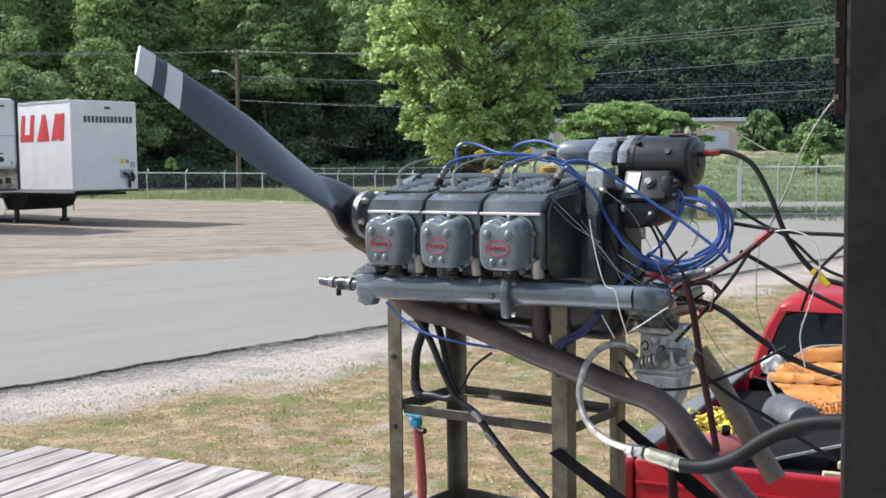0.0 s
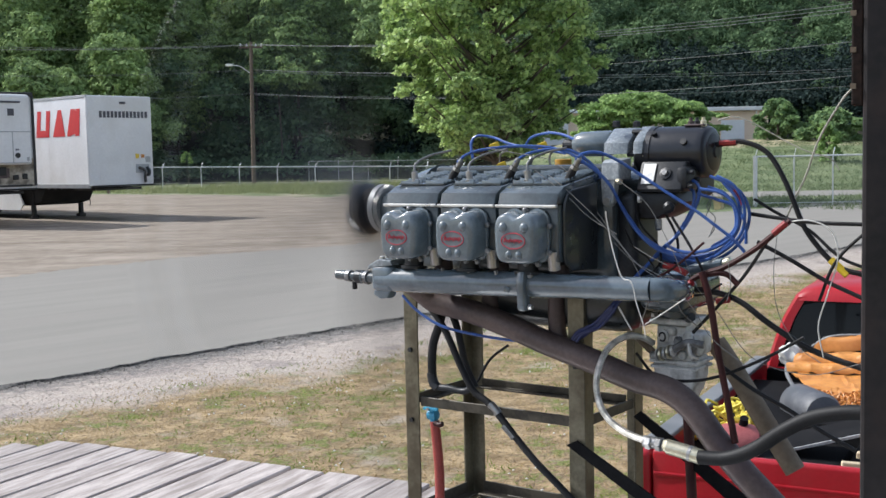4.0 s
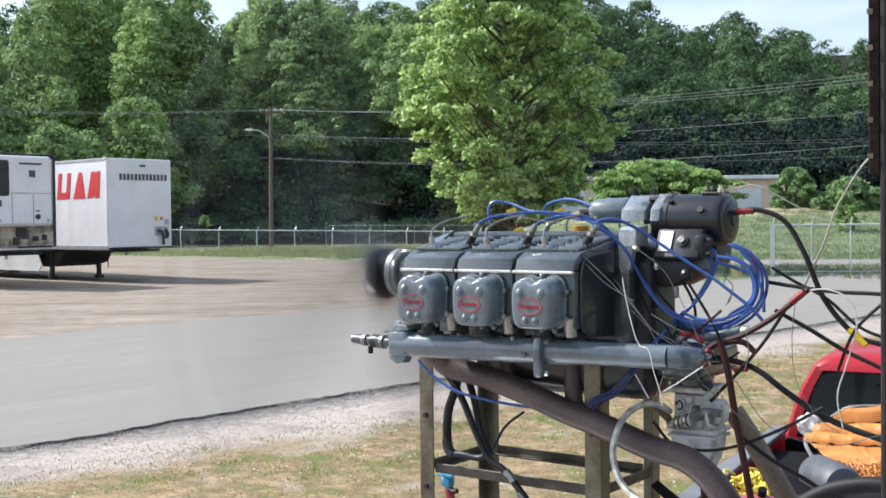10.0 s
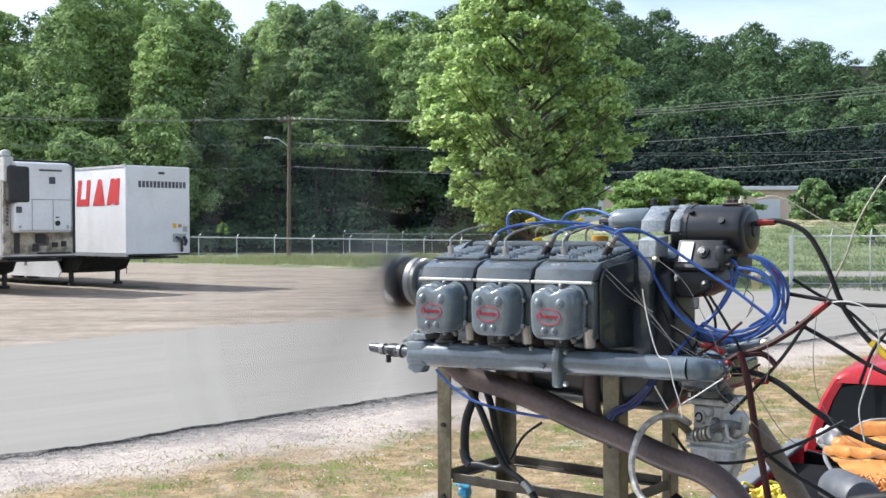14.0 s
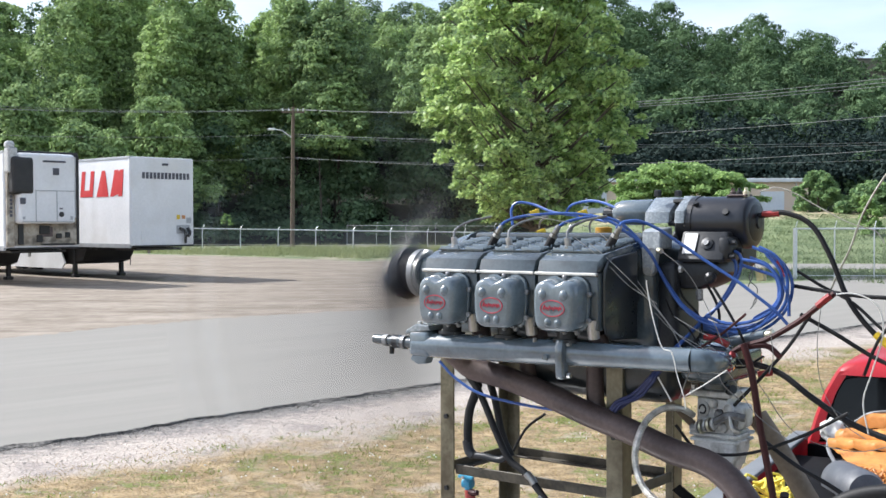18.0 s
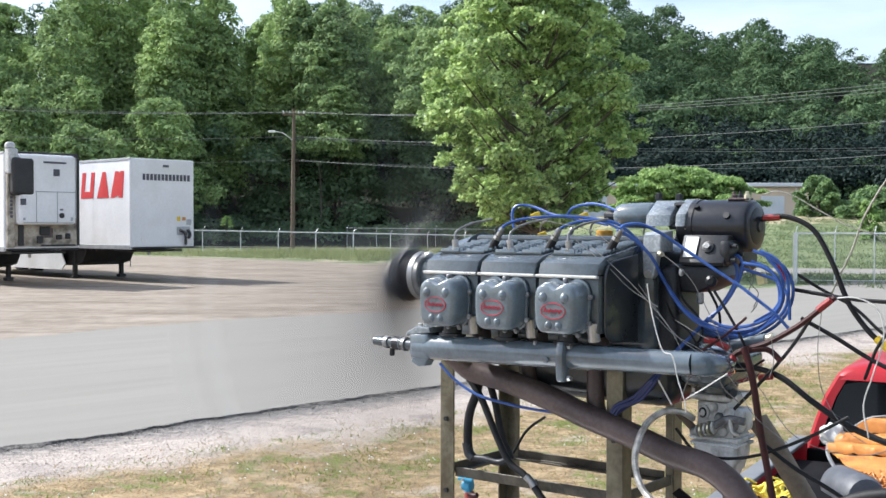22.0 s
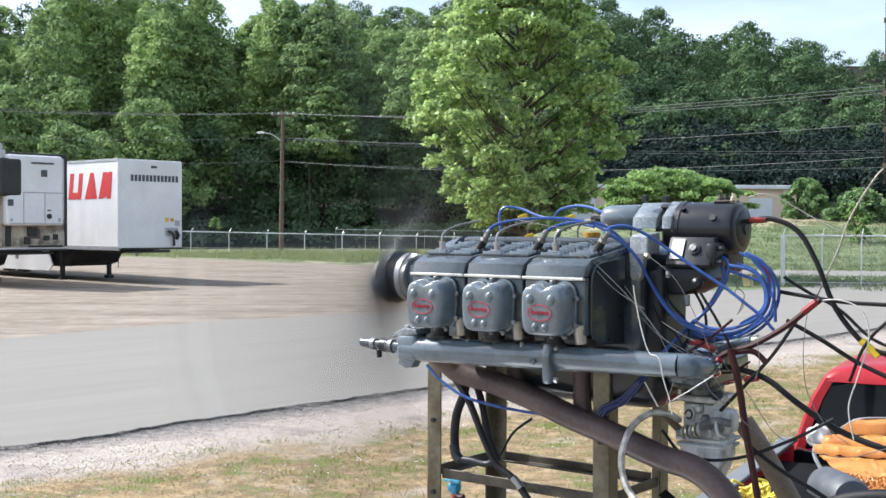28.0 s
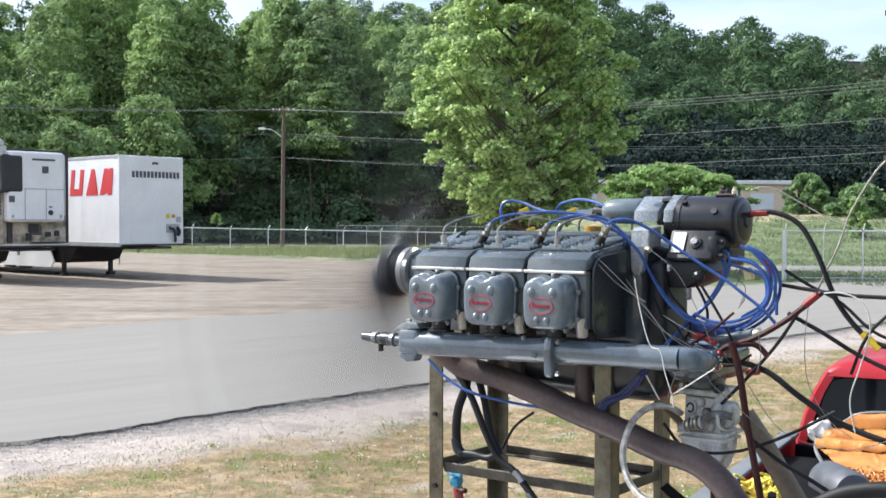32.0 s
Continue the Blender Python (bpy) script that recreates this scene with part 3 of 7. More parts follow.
# road: runs along the edge line, slab with a broken near edge
ux, uy = 0.75, 0.662
rng = np.random.default_rng(4)
ss = np.concatenate([np.arange(-80, -12, 4.0), np.arange(-12, 34, 0.12), np.arange(34, 200, 4.0)])
rag = np.convolve(rng.normal(0, 1, len(ss) + 8), np.ones(9) / 9, "valid") * 0.07 + rng.normal(0, 0.022, len(ss))
wid = np.clip(np.convolve(rng.normal(0, 1, len(ss) + 4), np.ones(5) / 5, "valid") * 0.07 + 0.018 + rng.normal(0, 0.035, len(ss)), 0.002, 0.13)
strip_v, strip_f, lip_v, lip_f = [], [], [], []
for i, s in enumerate(ss):
    bend = -0.20 * math.exp(-((s - 5) / 5) ** 2)
    for k, dd in enumerate((rag[i] + bend, -1.5, -3.5, -6, -9.6 + 0.25 * math.sin(s * 0.7) + 3 * rag[i])):
        x, y = EDGE[0] + s * ux + dd * EDGE[2], EDGE[1] + s * uy + dd * EDGE[3]
        strip_v.append((x, y, ground_z(x, y) + (0.028 if k < 4 else 0.006)))
    for k, (dd, up) in enumerate(((rag[i] + bend - 0.02, 0.030), (rag[i] + bend + wid[i] * 0.35, 0.020), (rag[i] + bend + wid[i], 0.004))):
        x, y = EDGE[0] + s * ux + dd * EDGE[2], EDGE[1] + s * uy + dd * EDGE[3]
        lip_v.append((x, y, ground_z(x, y) + up))
    if i:
        for k in range(4):
            strip_f.append((5 * i - 5 + k, 5 * i + k, 5 * i + k + 1, 5 * i - 4 + k))
        for k in range(2):
            lip_f.append((3 * i - 3 + k, 3 * i + k, 3 * i + k + 1, 3 * i - 2 + k))
road = mesh_object("road", strip_v, strip_f, ASPHALT)
tagged(road, "sun-bleached grey asphalt road beside the lawn", "road", kind="structure")
mesh_object("road_edge", lip_v, lip_f, ASPHALT_EDGE, road, "broken dark asphalt edge")


pv = []
for x in np.arange(6, 70, 4.0):
    for dy in (-2.2, 2.2):
        y = 50.5 - 0.12 * x + dy
        pv.append((x, y, ground_z(x, y) + 0.02))
pf = [(2 * k, 2 * k + 2, 2 * k + 3, 2 * k + 1) for k in range(len(pv) // 2 - 1)]
tagged(mesh_object("side_road", pv, pf, ASPHALT), "narrow grey side road beyond the fence", "road", kind="structure")


dv = []
for k in range(14):
    x, y = -28 + 2.1 * k, 99.5 - 1.22 * k + 0.7 * math.sin(k * 1.3)
    for dy in (-1.3 + 0.3 * math.sin(k * 2.1), 1.4 + 0.3 * math.cos(k * 1.7)):
        dv.append((x, y + dy, ground_z(x, y + dy) + 0.03))
DIRT = surf("pale_dry_dirt", (0.30, 0.26, 0.21), (0.46, 0.41, 0.34), 1.2, 0.9, 0.0, 0.3, 12, stain=(0.16, 0.17, 0.08), stain_scale=0.6, stain_amount=0.6)
tagged(mesh_object("dirt_path", dv, [(2 * k, 2 * k + 2, 2 * k + 3, 2 * k + 1) for k in range(13)], DIRT), "pale dirt path in front of the wood", "path", kind="structure")


# ---- leaves and trees ----
def leaf_cloud(lobes, count, size, seed, flat=0.75, fuzz=0.10, small=False):
    """Leaves on and under the skins of ellipsoid lobes (x, y, z, rx, ry, rz). Each is a bent quad of its own."""
    g = np.random.default_rng(seed)
    lobes = np.asarray(lobes, float)
    area = (lobes[:, 3] * lobes[:, 5]) ** 1.0
    which = g.choice(len(lobes), count, p=area / area.sum())
    d = g.normal(size=(count, 3))
    d /= np.linalg.norm(d, axis=1)[:, None]
    d[:, 2] = np.where(d[:, 2] < -0.35, -d[:, 2] * 0.6, d[:, 2])
    rad = 1 - 0.42 * g.random(count) ** 2.2 + fuzz * g.normal(size=count)
    L = lobes[which]
    c = L[:, :3] + d * L[:, 3:] * rad[:, None]
    nrm = d * flat + g.normal(size=(count, 3)) * 0.42 + np.array([-0.1, 0, 0.40])
    nrm /= np.linalg.norm(nrm, axis=1)[:, None]
    u = np.cross(nrm, g.normal(size=(count, 3)))
    u /= np.linalg.norm(u, axis=1)[:, None]
    v = np.cross(nrm, u)
    s = size * (0.55 + 0.9 * g.random(count))[:, None]
    w = s * (0.45 + 0.3 * g.random(count))[:, None]
    if small:
        return np.stack([c - u * s, c + u * s * 0.6 + v * w, c + u * s * 0.6 - v * w], 1).reshape(-1, 3), np.arange(3 * count).reshape(-1, 3)
    pts = np.stack([c - u * s, c + v * w - nrm * s * 0.15, c + u * s, c - v * w - nrm * s * 0.15], 1).reshape(-1, 3)
    return pts, np.arange(4 * count).reshape(-1, 4)


def wood_tree(x, y, z, h, w, low, g, out, n=72, clump=(0.34, 0.82), point=0.45):
    """A full rounded crown: an inner mass with many small uneven clumps over it and bulging limbs."""
    base = z + h * low
    high = z + h - base
    turn, bulge = g.uniform(0, 6), g.uniform(0.10, 0.26)

    def spread(u):
        return math.sqrt(u / 0.25) if u < 0.25 else ((1 - u) / 0.75) ** point
    for k in range(n):
        u = 0.03 + 0.97 * ((k + g.random()) / n) ** 0.9
        a = g.uniform(0, math.tau)
        r = w / 2 * spread(min(u, 0.985)) * g.uniform(0.66, 1.0) * (1 + bulge * math.sin(2 * a + turn + 9 * u))
        s = g.uniform(*clump) * (0.7 if g.random() < 0.5 else 1.15)
        out.append((x + r * math.cos(a), y + r * math.sin(a), base + u * high - s * 0.5, s * g.uniform(0.8, 1.3), s * g.uniform(0.8, 1.3), s * g.uniform(0.6, 1.05)))
    for u in (0.12, 0.34, 0.56, 0.74):
        out.append((x, y, base + u * high, w * 0.40 * spread(u), w * 0.40 * spread(u), high * 0.17))


SKYLINE = ((-0.60, -0.45, -0.37, -0.35, -0.275, -0.21, -0.178, -0.144, -0.11, -0.08, -0.04, 0.04, 0.114, 0.15, 0.20, 0.22, 0.27, 0.31, 0.33, 0.35, 0.39, 0.60),
           (0.160, 0.170, 0.187, 0.200, 0.219, 0.197, 0.185, 0.181, 0.191, 0.182, 0.176, 0.182, 0.190, 0.184, 0.174, 0.165, 0.165, 0.158, 0.149, 0.142, 0.145, 0.13))


def treetop(x, y):
    """Height of the canopy's crest over the place x, y, as the valley's skyline runs."""
    return 1.78 + y * float(np.interp(x / y, *SKYLINE))


# woodland edge behind the yard: trunks and crowns
g = np.random.default_rng(11)
lobes, trunk_bm = [], bmesh.new()
for row, (yy, share) in enumerate(((93, 0.52), (97, 0.76), (103, 0.92), (110, 1.04), (117, 1.08))):
    for xx in np.arange(-66 - 3 * row, 7 - row * 0.8, 5.0 - 0.25 * row):
        x, y = xx + g.uniform(-2.6, 2.6), yy + g.uniform(-2.6, 2.6)
        if x > -21 and (row < 2 or row == 2 and g.random() < 0.6):
            continue
        z = ground_z(x, y) * 0.5
        h = (treetop(x, y) - z) * share * (g.uniform(0.70, 1.05) if row < 3 else g.uniform(0.90, 1.03))
        low = 0.10 if row == 0 else (0.55, 0.55, 0.47, 0.42)[row - 1] if x > -21 else 0.12
        wood_tree(x, y, z, h, g.uniform(6.2, 10.0), low, g, lobes, 104, (0.38, 0.95), g.uniform(0.34, 0.60))
        if row in (1, 3) and g.random() < 0.6:
            tube([(x, y, z - 0.6), (x + g.uniform(-0.3, 0.3), y, z + h * 0.3), (x + g.uniform(-0.6, 0.6), y, z + h * 0.75)], 0.2, 6, 3, trunk_bm, (0.17, 0.13, 0.05))
pts, fcs = leaf_cloud(lobes, 800000, 0.19, 5, 1.1, 0.06, True)
woods = mesh_object("woodland", pts, fcs, LEAF_WOODS)
tagged(woods, "dense green deciduous woodland behind the yard", "woodland", kind="stuff")
part("woodland_trunks", trunk_bm, BARK, woods, "grey-brown trunks in shade")
# understorey along the wood's foot, in the lightened leaf colour
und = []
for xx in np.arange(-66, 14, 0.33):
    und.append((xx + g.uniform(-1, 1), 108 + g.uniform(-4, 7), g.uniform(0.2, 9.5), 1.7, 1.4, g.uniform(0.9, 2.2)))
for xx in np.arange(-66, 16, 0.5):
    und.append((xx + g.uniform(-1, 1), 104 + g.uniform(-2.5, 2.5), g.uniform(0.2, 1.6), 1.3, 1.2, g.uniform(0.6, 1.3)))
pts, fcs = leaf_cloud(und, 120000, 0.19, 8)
tagged(mesh_object("undergrowth", pts, fcs, LEAF_SHADE_LIFTED), "undergrowth along the foot of the wood, leaf colour lightened to lift shade", "undergrowth", kind="stuff")

# added dark leaf mass over the hill's foot, imitating shaded forest
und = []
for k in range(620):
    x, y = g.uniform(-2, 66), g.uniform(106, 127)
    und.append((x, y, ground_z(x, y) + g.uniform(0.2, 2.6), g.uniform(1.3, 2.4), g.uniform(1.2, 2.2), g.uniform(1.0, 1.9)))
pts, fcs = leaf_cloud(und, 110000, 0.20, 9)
tagged(mesh_object("thicket", pts, fcs, LEAF_HILL_SHADE), "dark leaf mass standing in for shade on the lower hillside", "thicket", kind="stuff")

# wooded hill farther off: rounded crowns up to the crest
lobes = []
for row, (yy, share) in enumerate(((112, 0.30), (117, 0.44), (123, 0.56), (130, 0.67), (138, 0.77), (148, 0.86), (160, 0.97), (174, 1.05), (190, 1.09))):
    for xx in np.arange((5 if row < 3 else -14 - row), 60 + row * 5, (5.0 if row < 3 else 4.5) + row * 0.1):
        x, y = xx + g.uniform(-2.4, 2.4), yy + g.uniform(-3.5, 3.5)
        if row < 3 and g.random() < 0.40:
            continue
        z = ground_z(x, y)
        top = 1.78 + (treetop(x, y) - 1.78) * share * g.uniform(0.93, 1.0)
        tall = max(g.uniform(8.0, 12.0), 0.75 * (top - z))
        wood_tree(x, y, top - tall, tall, g.uniform(7.5, 11.0), 0.0, g, lobes, 64, (0.60, 1.30), g.uniform(0.28, 0.40))
for yy, share in ((134, 0.95), (142, 0.99)):
    for xx in np.arange(-66, -8, 4.6):
        x, y = xx + g.uniform(-1.5, 1.5), yy + g.uniform(-2, 2)
        top = 1.78 + (treetop(x, y) - 1.78) * share * g.uniform(0.95, 1.01)
        wood_tree(x, y, top - 16.0, 16.0, g.uniform(7.5, 10.5), 0.0, g, lobes, 70, (0.45, 1.0), g.uniform(0.35, 0.55))
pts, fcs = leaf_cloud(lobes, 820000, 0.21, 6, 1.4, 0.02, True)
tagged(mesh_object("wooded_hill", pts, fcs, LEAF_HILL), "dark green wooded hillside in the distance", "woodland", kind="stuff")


def broad_tree(name, x, y, height, width, leaves, leaf, seed, label, material, trunk_r, low=0.12, lobes_n=70, category="tree", spray=(0.065, 0.12), crown=(0.62, 0.95, 1.0, 0.72, 0.16), heights=(0, 0.18, 0.45, 0.75, 1.0), squat=1.0, flat=0.25):
    g = np.random.default_rng(seed)
    z = ground_z(x, y)
    ob = empty(name, Matrix.Translation((x, y, z)), label, category)
    tb = tube([(0, 0, -0.2), (0.1, 0, height * 0.3), (-0.1, 0.1, height * 0.65), (0.15, 0, height * 0.93)], 0.3, 10, 4, None, (trunk_r * 1.2, trunk_r, trunk_r * 0.6, trunk_r * 0.15))
    part("trunk", tb, BARK, ob, smooth=True)
    lob = []
    for k in range(lobes_n):
        h = 0.04 + 0.96 * (k + 0.5) / lobes_n
        a = k * 2.399 + g.uniform(-0.6, 0.6)
        prof = float(np.interp(h, heights, crown))
        r = width / 2 * prof * g.uniform(0.30, 1.02)
        s = width * g.uniform(*spray)
        zz = height * (low + (1 - low) * h) - s * 0.4
        lob.append((r * math.cos(a), r * math.sin(a), zz, s * g.uniform(0.9, 1.25), s * g.uniform(0.9, 1.25), squat * s * g.uniform(0.7, 1.05)))
        if k % 4 == 0:
            z0 = max(height * 0.12, zz - r * 0.75)
            limb = tube([(0, 0, z0), (r * 0.5 * math.cos(a), r * 0.5 * math.sin(a), (z0 + zz) / 2), (r * math.cos(a), r * math.sin(a), zz)], 0.1, 6, 3, None, (trunk_r * 0.32, trunk_r * 0.2, 0.02))
            part("limb", limb, BARK, ob)
    pts, fcs = leaf_cloud(lob, leaves, leaf, seed + 1, flat)
    mesh_object("crown", pts, fcs, material, ob)
    return ob


broad_tree("yard_tree", 3.55, 46, 14.0, 9.4, 92000, 0.104, 21, "tall broad-leaved tree with sunlit yellow-green leaves", LEAF_TREE, 0.20, 0.12, 540, "tree", (0.020, 0.064), (0.34, 0.72, 0.88, 1.0, 0.86, 0.60, 0.15), (0, 0.12, 0.26, 0.47, 0.60, 0.75, 1.0), 1.0, 0.35)
broad_tree("spreading_bush", 17.1, 84, 3.7, 9.4, 15000, 0.15, 31, "wide flat-topped light-green bush beyond the fence", LEAF_BUSH, 0.10, 0.22, 60, "bush", (0.06, 0.10), (0.75, 0.95, 1.0, 0.85, 0.50), squat=0.5)
broad_tree("spreading_bush", 20.3, 85, 3.0, 7.4, 11000, 0.15, 32, "light-green bush beyond the fence", LEAF_BUSH, 0.09, 0.20, 44, "bush", (0.06, 0.11), (0.75, 0.95, 1.0, 0.85, 0.50), squat=0.5)
broad_tree("spreading_bush", 14.0, 83, 2.5, 5.0, 7000, 0.15, 36, "light-green bush beyond the fence", LEAF_BUSH, 0.09, 0.20, 40, "bush", (0.06, 0.11), (0.75, 0.95, 1.0, 0.85, 0.50), squat=0.5)
broad_tree("roadside_shrub", 25.8, 80, 2.75, 3.6, 7000, 0.14, 33, "round green shrub beside the tan building", LEAF_SHRUB, 0.08, -0.04, 44, "shrub", (0.07, 0.12), (0.85, 0.98, 1.0, 0.72, 0.16))
broad_tree("roadside_shrub", 28.6, 77, 2.0, 4.6, 7000, 0.14, 34, "green shrub on a grassy bank", LEAF_SHRUB, 0.08, -0.04, 44, "shrub", (0.07, 0.12), (0.85, 0.98, 1.0, 0.72, 0.16))
broad_tree("roadside_shrub", 24.2, 66, 2.2, 1.7, 2200, 0.10, 37, "small light-green shrub on a grassy bank", LEAF_BUSH, 0.04, -0.04, 26, "shrub", (0.09, 0.14), (0.85, 0.98, 1.0, 0.72, 0.16))
broad_tree("sapling", -14.5, 77, 2.4, 1.1, 700, 0.06, 35, "thin young sapling beside the fence", LEAF_BUSH, 0.02, 0.70, 10, "sapling")

# tan building beyond the fence
bld = empty("tan_building", pose(9.6, 98.6, 0, 0, 0, 4), "long low tan building with a flat white roof edge", "building")
part("wall", box(0, 22.0, 0, 9, -0.5, 5.15), BUILDING_TAN, bld)
part("roof", box(-0.4, 22.4, -0.45, 9.4, 5.15, 5.48, 0.03), BUILDING_WHITE, bld, "white flat roof edge")
for x0 in (2.2, 8.8, 17.75):
    door = part("roller_door", box(x0, x0 + 2.1, -0.06, 0.1, -0.2, 4.35, 0.02), BUILDING_WHITE, bld, "pale roller door")
    for k in range(8):
        part("slat", box(x0 + 0.02, x0 + 2.08, -0.085, -0.062, 0.05 + k * 0.535, 0.55 + k * 0.535, 0.008), BUILDING_WHITE, door)
part("downpipe", rod((20.9, -0.08, 0.0), (20.9, -0.08, 5.1), 0.07, 8), BUILDING_WHITE, bld)


# ---- fence, pole, lines ----
def fence(points, height, spacing, label, thick=0.03, main=0.05, drops=(0, 0, 0)):
    ob = empty("chain_link_fence", Matrix.Identity(4), label, "fence")
    for (x0, y0), (x1, y1), d0, d1 in zip(points, points[1:], drops, drops[1:]):
        L = math.hypot(x1 - x0, y1 - y0)
        n = max(1, round(L / spacing))
        for k in range(n + 1):
            f = k / n
            x, y = x0 + f * (x1 - x0), y0 + f * (y1 - y0)
            z = ground_z(x, y) - d0 - f * (d1 - d0)
            part("post", rod((x, y, z - 0.2), (x, y, z + height + 0.03), main if k == 0 else thick, 8), FENCE_STEEL, ob)
            part("barb_arm", rod((x, y, z + height), (x + 0.12, y + 0.15, z + height + 0.26), thick * 0.6, 6), FENCE_STEEL, ob)
        za, zb = ground_z(x0, y0) - d0, ground_z(x1, y1) - d1
        part("top_rail", rod((x0, y0, za + height), (x1, y1, zb + height), thick * 1.15, 8), FENCE_STEEL, ob)
        part("bottom_wire", rod((x0, y0, za + 0.12), (x1, y1, zb + 0.12), 0.012, 6), FENCE_STEEL, ob)
        net = bmesh.new()
        q = [net.verts.new(v) for v in ((x0, y0, za + 0.05), (x1, y1, zb + 0.05), (x1, y1, zb + height), (x0, y0, za + height))]
        net.faces.new(q)
        part("mesh", net, CHAIN_LINK, ob, "thin chain-link mesh")
    return ob


CHAIN_LINK = bpy.data.materials.new("chain_link")
CHAIN_LINK.use_nodes = True
_n, _l = CHAIN_LINK.node_tree.nodes, CHAIN_LINK.node_tree.links
_t = _n.new("ShaderNodeBsdfTransparent")
_m = _n.new("ShaderNodeMixShader")
_m.inputs["Fac"].default_value = 0.07
_n["Principled BSDF"].inputs["Base Color"].default_value = (0.5, 0.51, 0.51, 1)
_n["Principled BSDF"].inputs["Roughness"].default_value = 0.5
_l.new(_t.outputs["BSDF"], _m.inputs[1])
_l.new(_n["Principled BSDF"].outputs["BSDF"], _m.inputs[2])
_l.new(_m.outputs["Shader"], _n["Material Output"].inputs["Surface"])
fence([(-44, 76), (-24, 77.5), (3.9, 79.8)], 1.55, 2.62, "long galvanised chain-link fence along the yard's far side", 0.032, 0.05, (0, 0, 0.50))
fence([(-7.6, 90), (3.9, 89.5)], 1.62, 2.3, "far dull fence behind the yard fence", 0.012, 0.012, (0.05, 0.15))
fence([(12.0, 39.5), (30, 37.0)], 1.72, 1.30, "galvanised chain-link fence beside the road", 0.024, 0.075)

pole = empty("utility_pole", pose(-11.2, 85, 0), "tall weathered wooden utility pole with a crossarm", "utility pole")
part("pole", tube([(0, 0, -0.3), (0.05, 0, 5), (0.12, 0, 10.3)], 0.15, 10, 3, None, (0.17, 0.145, 0.11)), WOOD_POLE, pole, smooth=True)
part("crossarm", box(-0.75, 0.95, -0.06, 0.06, 9.85, 9.98, 0.01), WOOD_POLE, pole)
for k in (-0.65, -0.2, 0.45, 0.85):
    part("insulator", lathe([(0, 0.03), (0.05, 0.06), (0.12, 0.05), (0.2, 0.03)], (k, 0, 9.98), (0, 0, 1), 8), BUILDING_WHITE, pole)
lamp_arm = part("lamp_arm", tube([(0.05, 0, 8.0), (-0.7, 0, 8.55), (-1.3, 0, 8.65)], 0.035, 6, 4), FENCE_STEEL, pole)
part("lamp_head", box(-1.75, -1.25, -0.12, 0.12, 8.58, 8.74, 0.05), BUILDING_WHITE, pole, "grey street-lamp head")
thin_pole = empty("bare_trunk", pose(-11.1, 103, 0), "thin bare trunk standing in front of the wood", "trunk")
part("trunk", tube([(0, 0, -0.2), (0.1, 0, 3), (-0.05, 0, 7.5)], 0.09, 8, 3, None, (0.10, 0.085, 0.05)), BARK, thin_pole)


def line(a, b, sag, r, label="dark overhead power line across the yard"):
    a, b = Vector(a), Vector(b)
    pts = [a.lerp(b, k / 10) - Vector((0, 0, sag * 4 * (k / 10) * (1 - k / 10))) for k in range(11)]
    tagged(part("power_line", tube(pts, r, 5, 1), WIRE_DARK), label, "power line", "overhead lines")


for z0, dx, zl, zr in ((10.1, -0.6, 11.4, 8.6), (10.1, 0.4, 11.0, 8.4), (10.1, 0.8, 10.9, 8.2), (8.3, 0.1, 9.2, 6.9), (6.6, 0.1, 7.4, 5.4)):
    line((-11.1 + dx, 85, z0), (-52, 72, zl), 0.9, 0.0105)
    line((-11.1 + dx, 85, z0), (27, 46, zr), 1.0, 0.012)
for z0, zr in ((8.3, 8.5), (8.15, 8.3), (6.5, 7.5)):
    line((-11.0, 85, z0), (55, 85, zr), 1.0, 0.014)


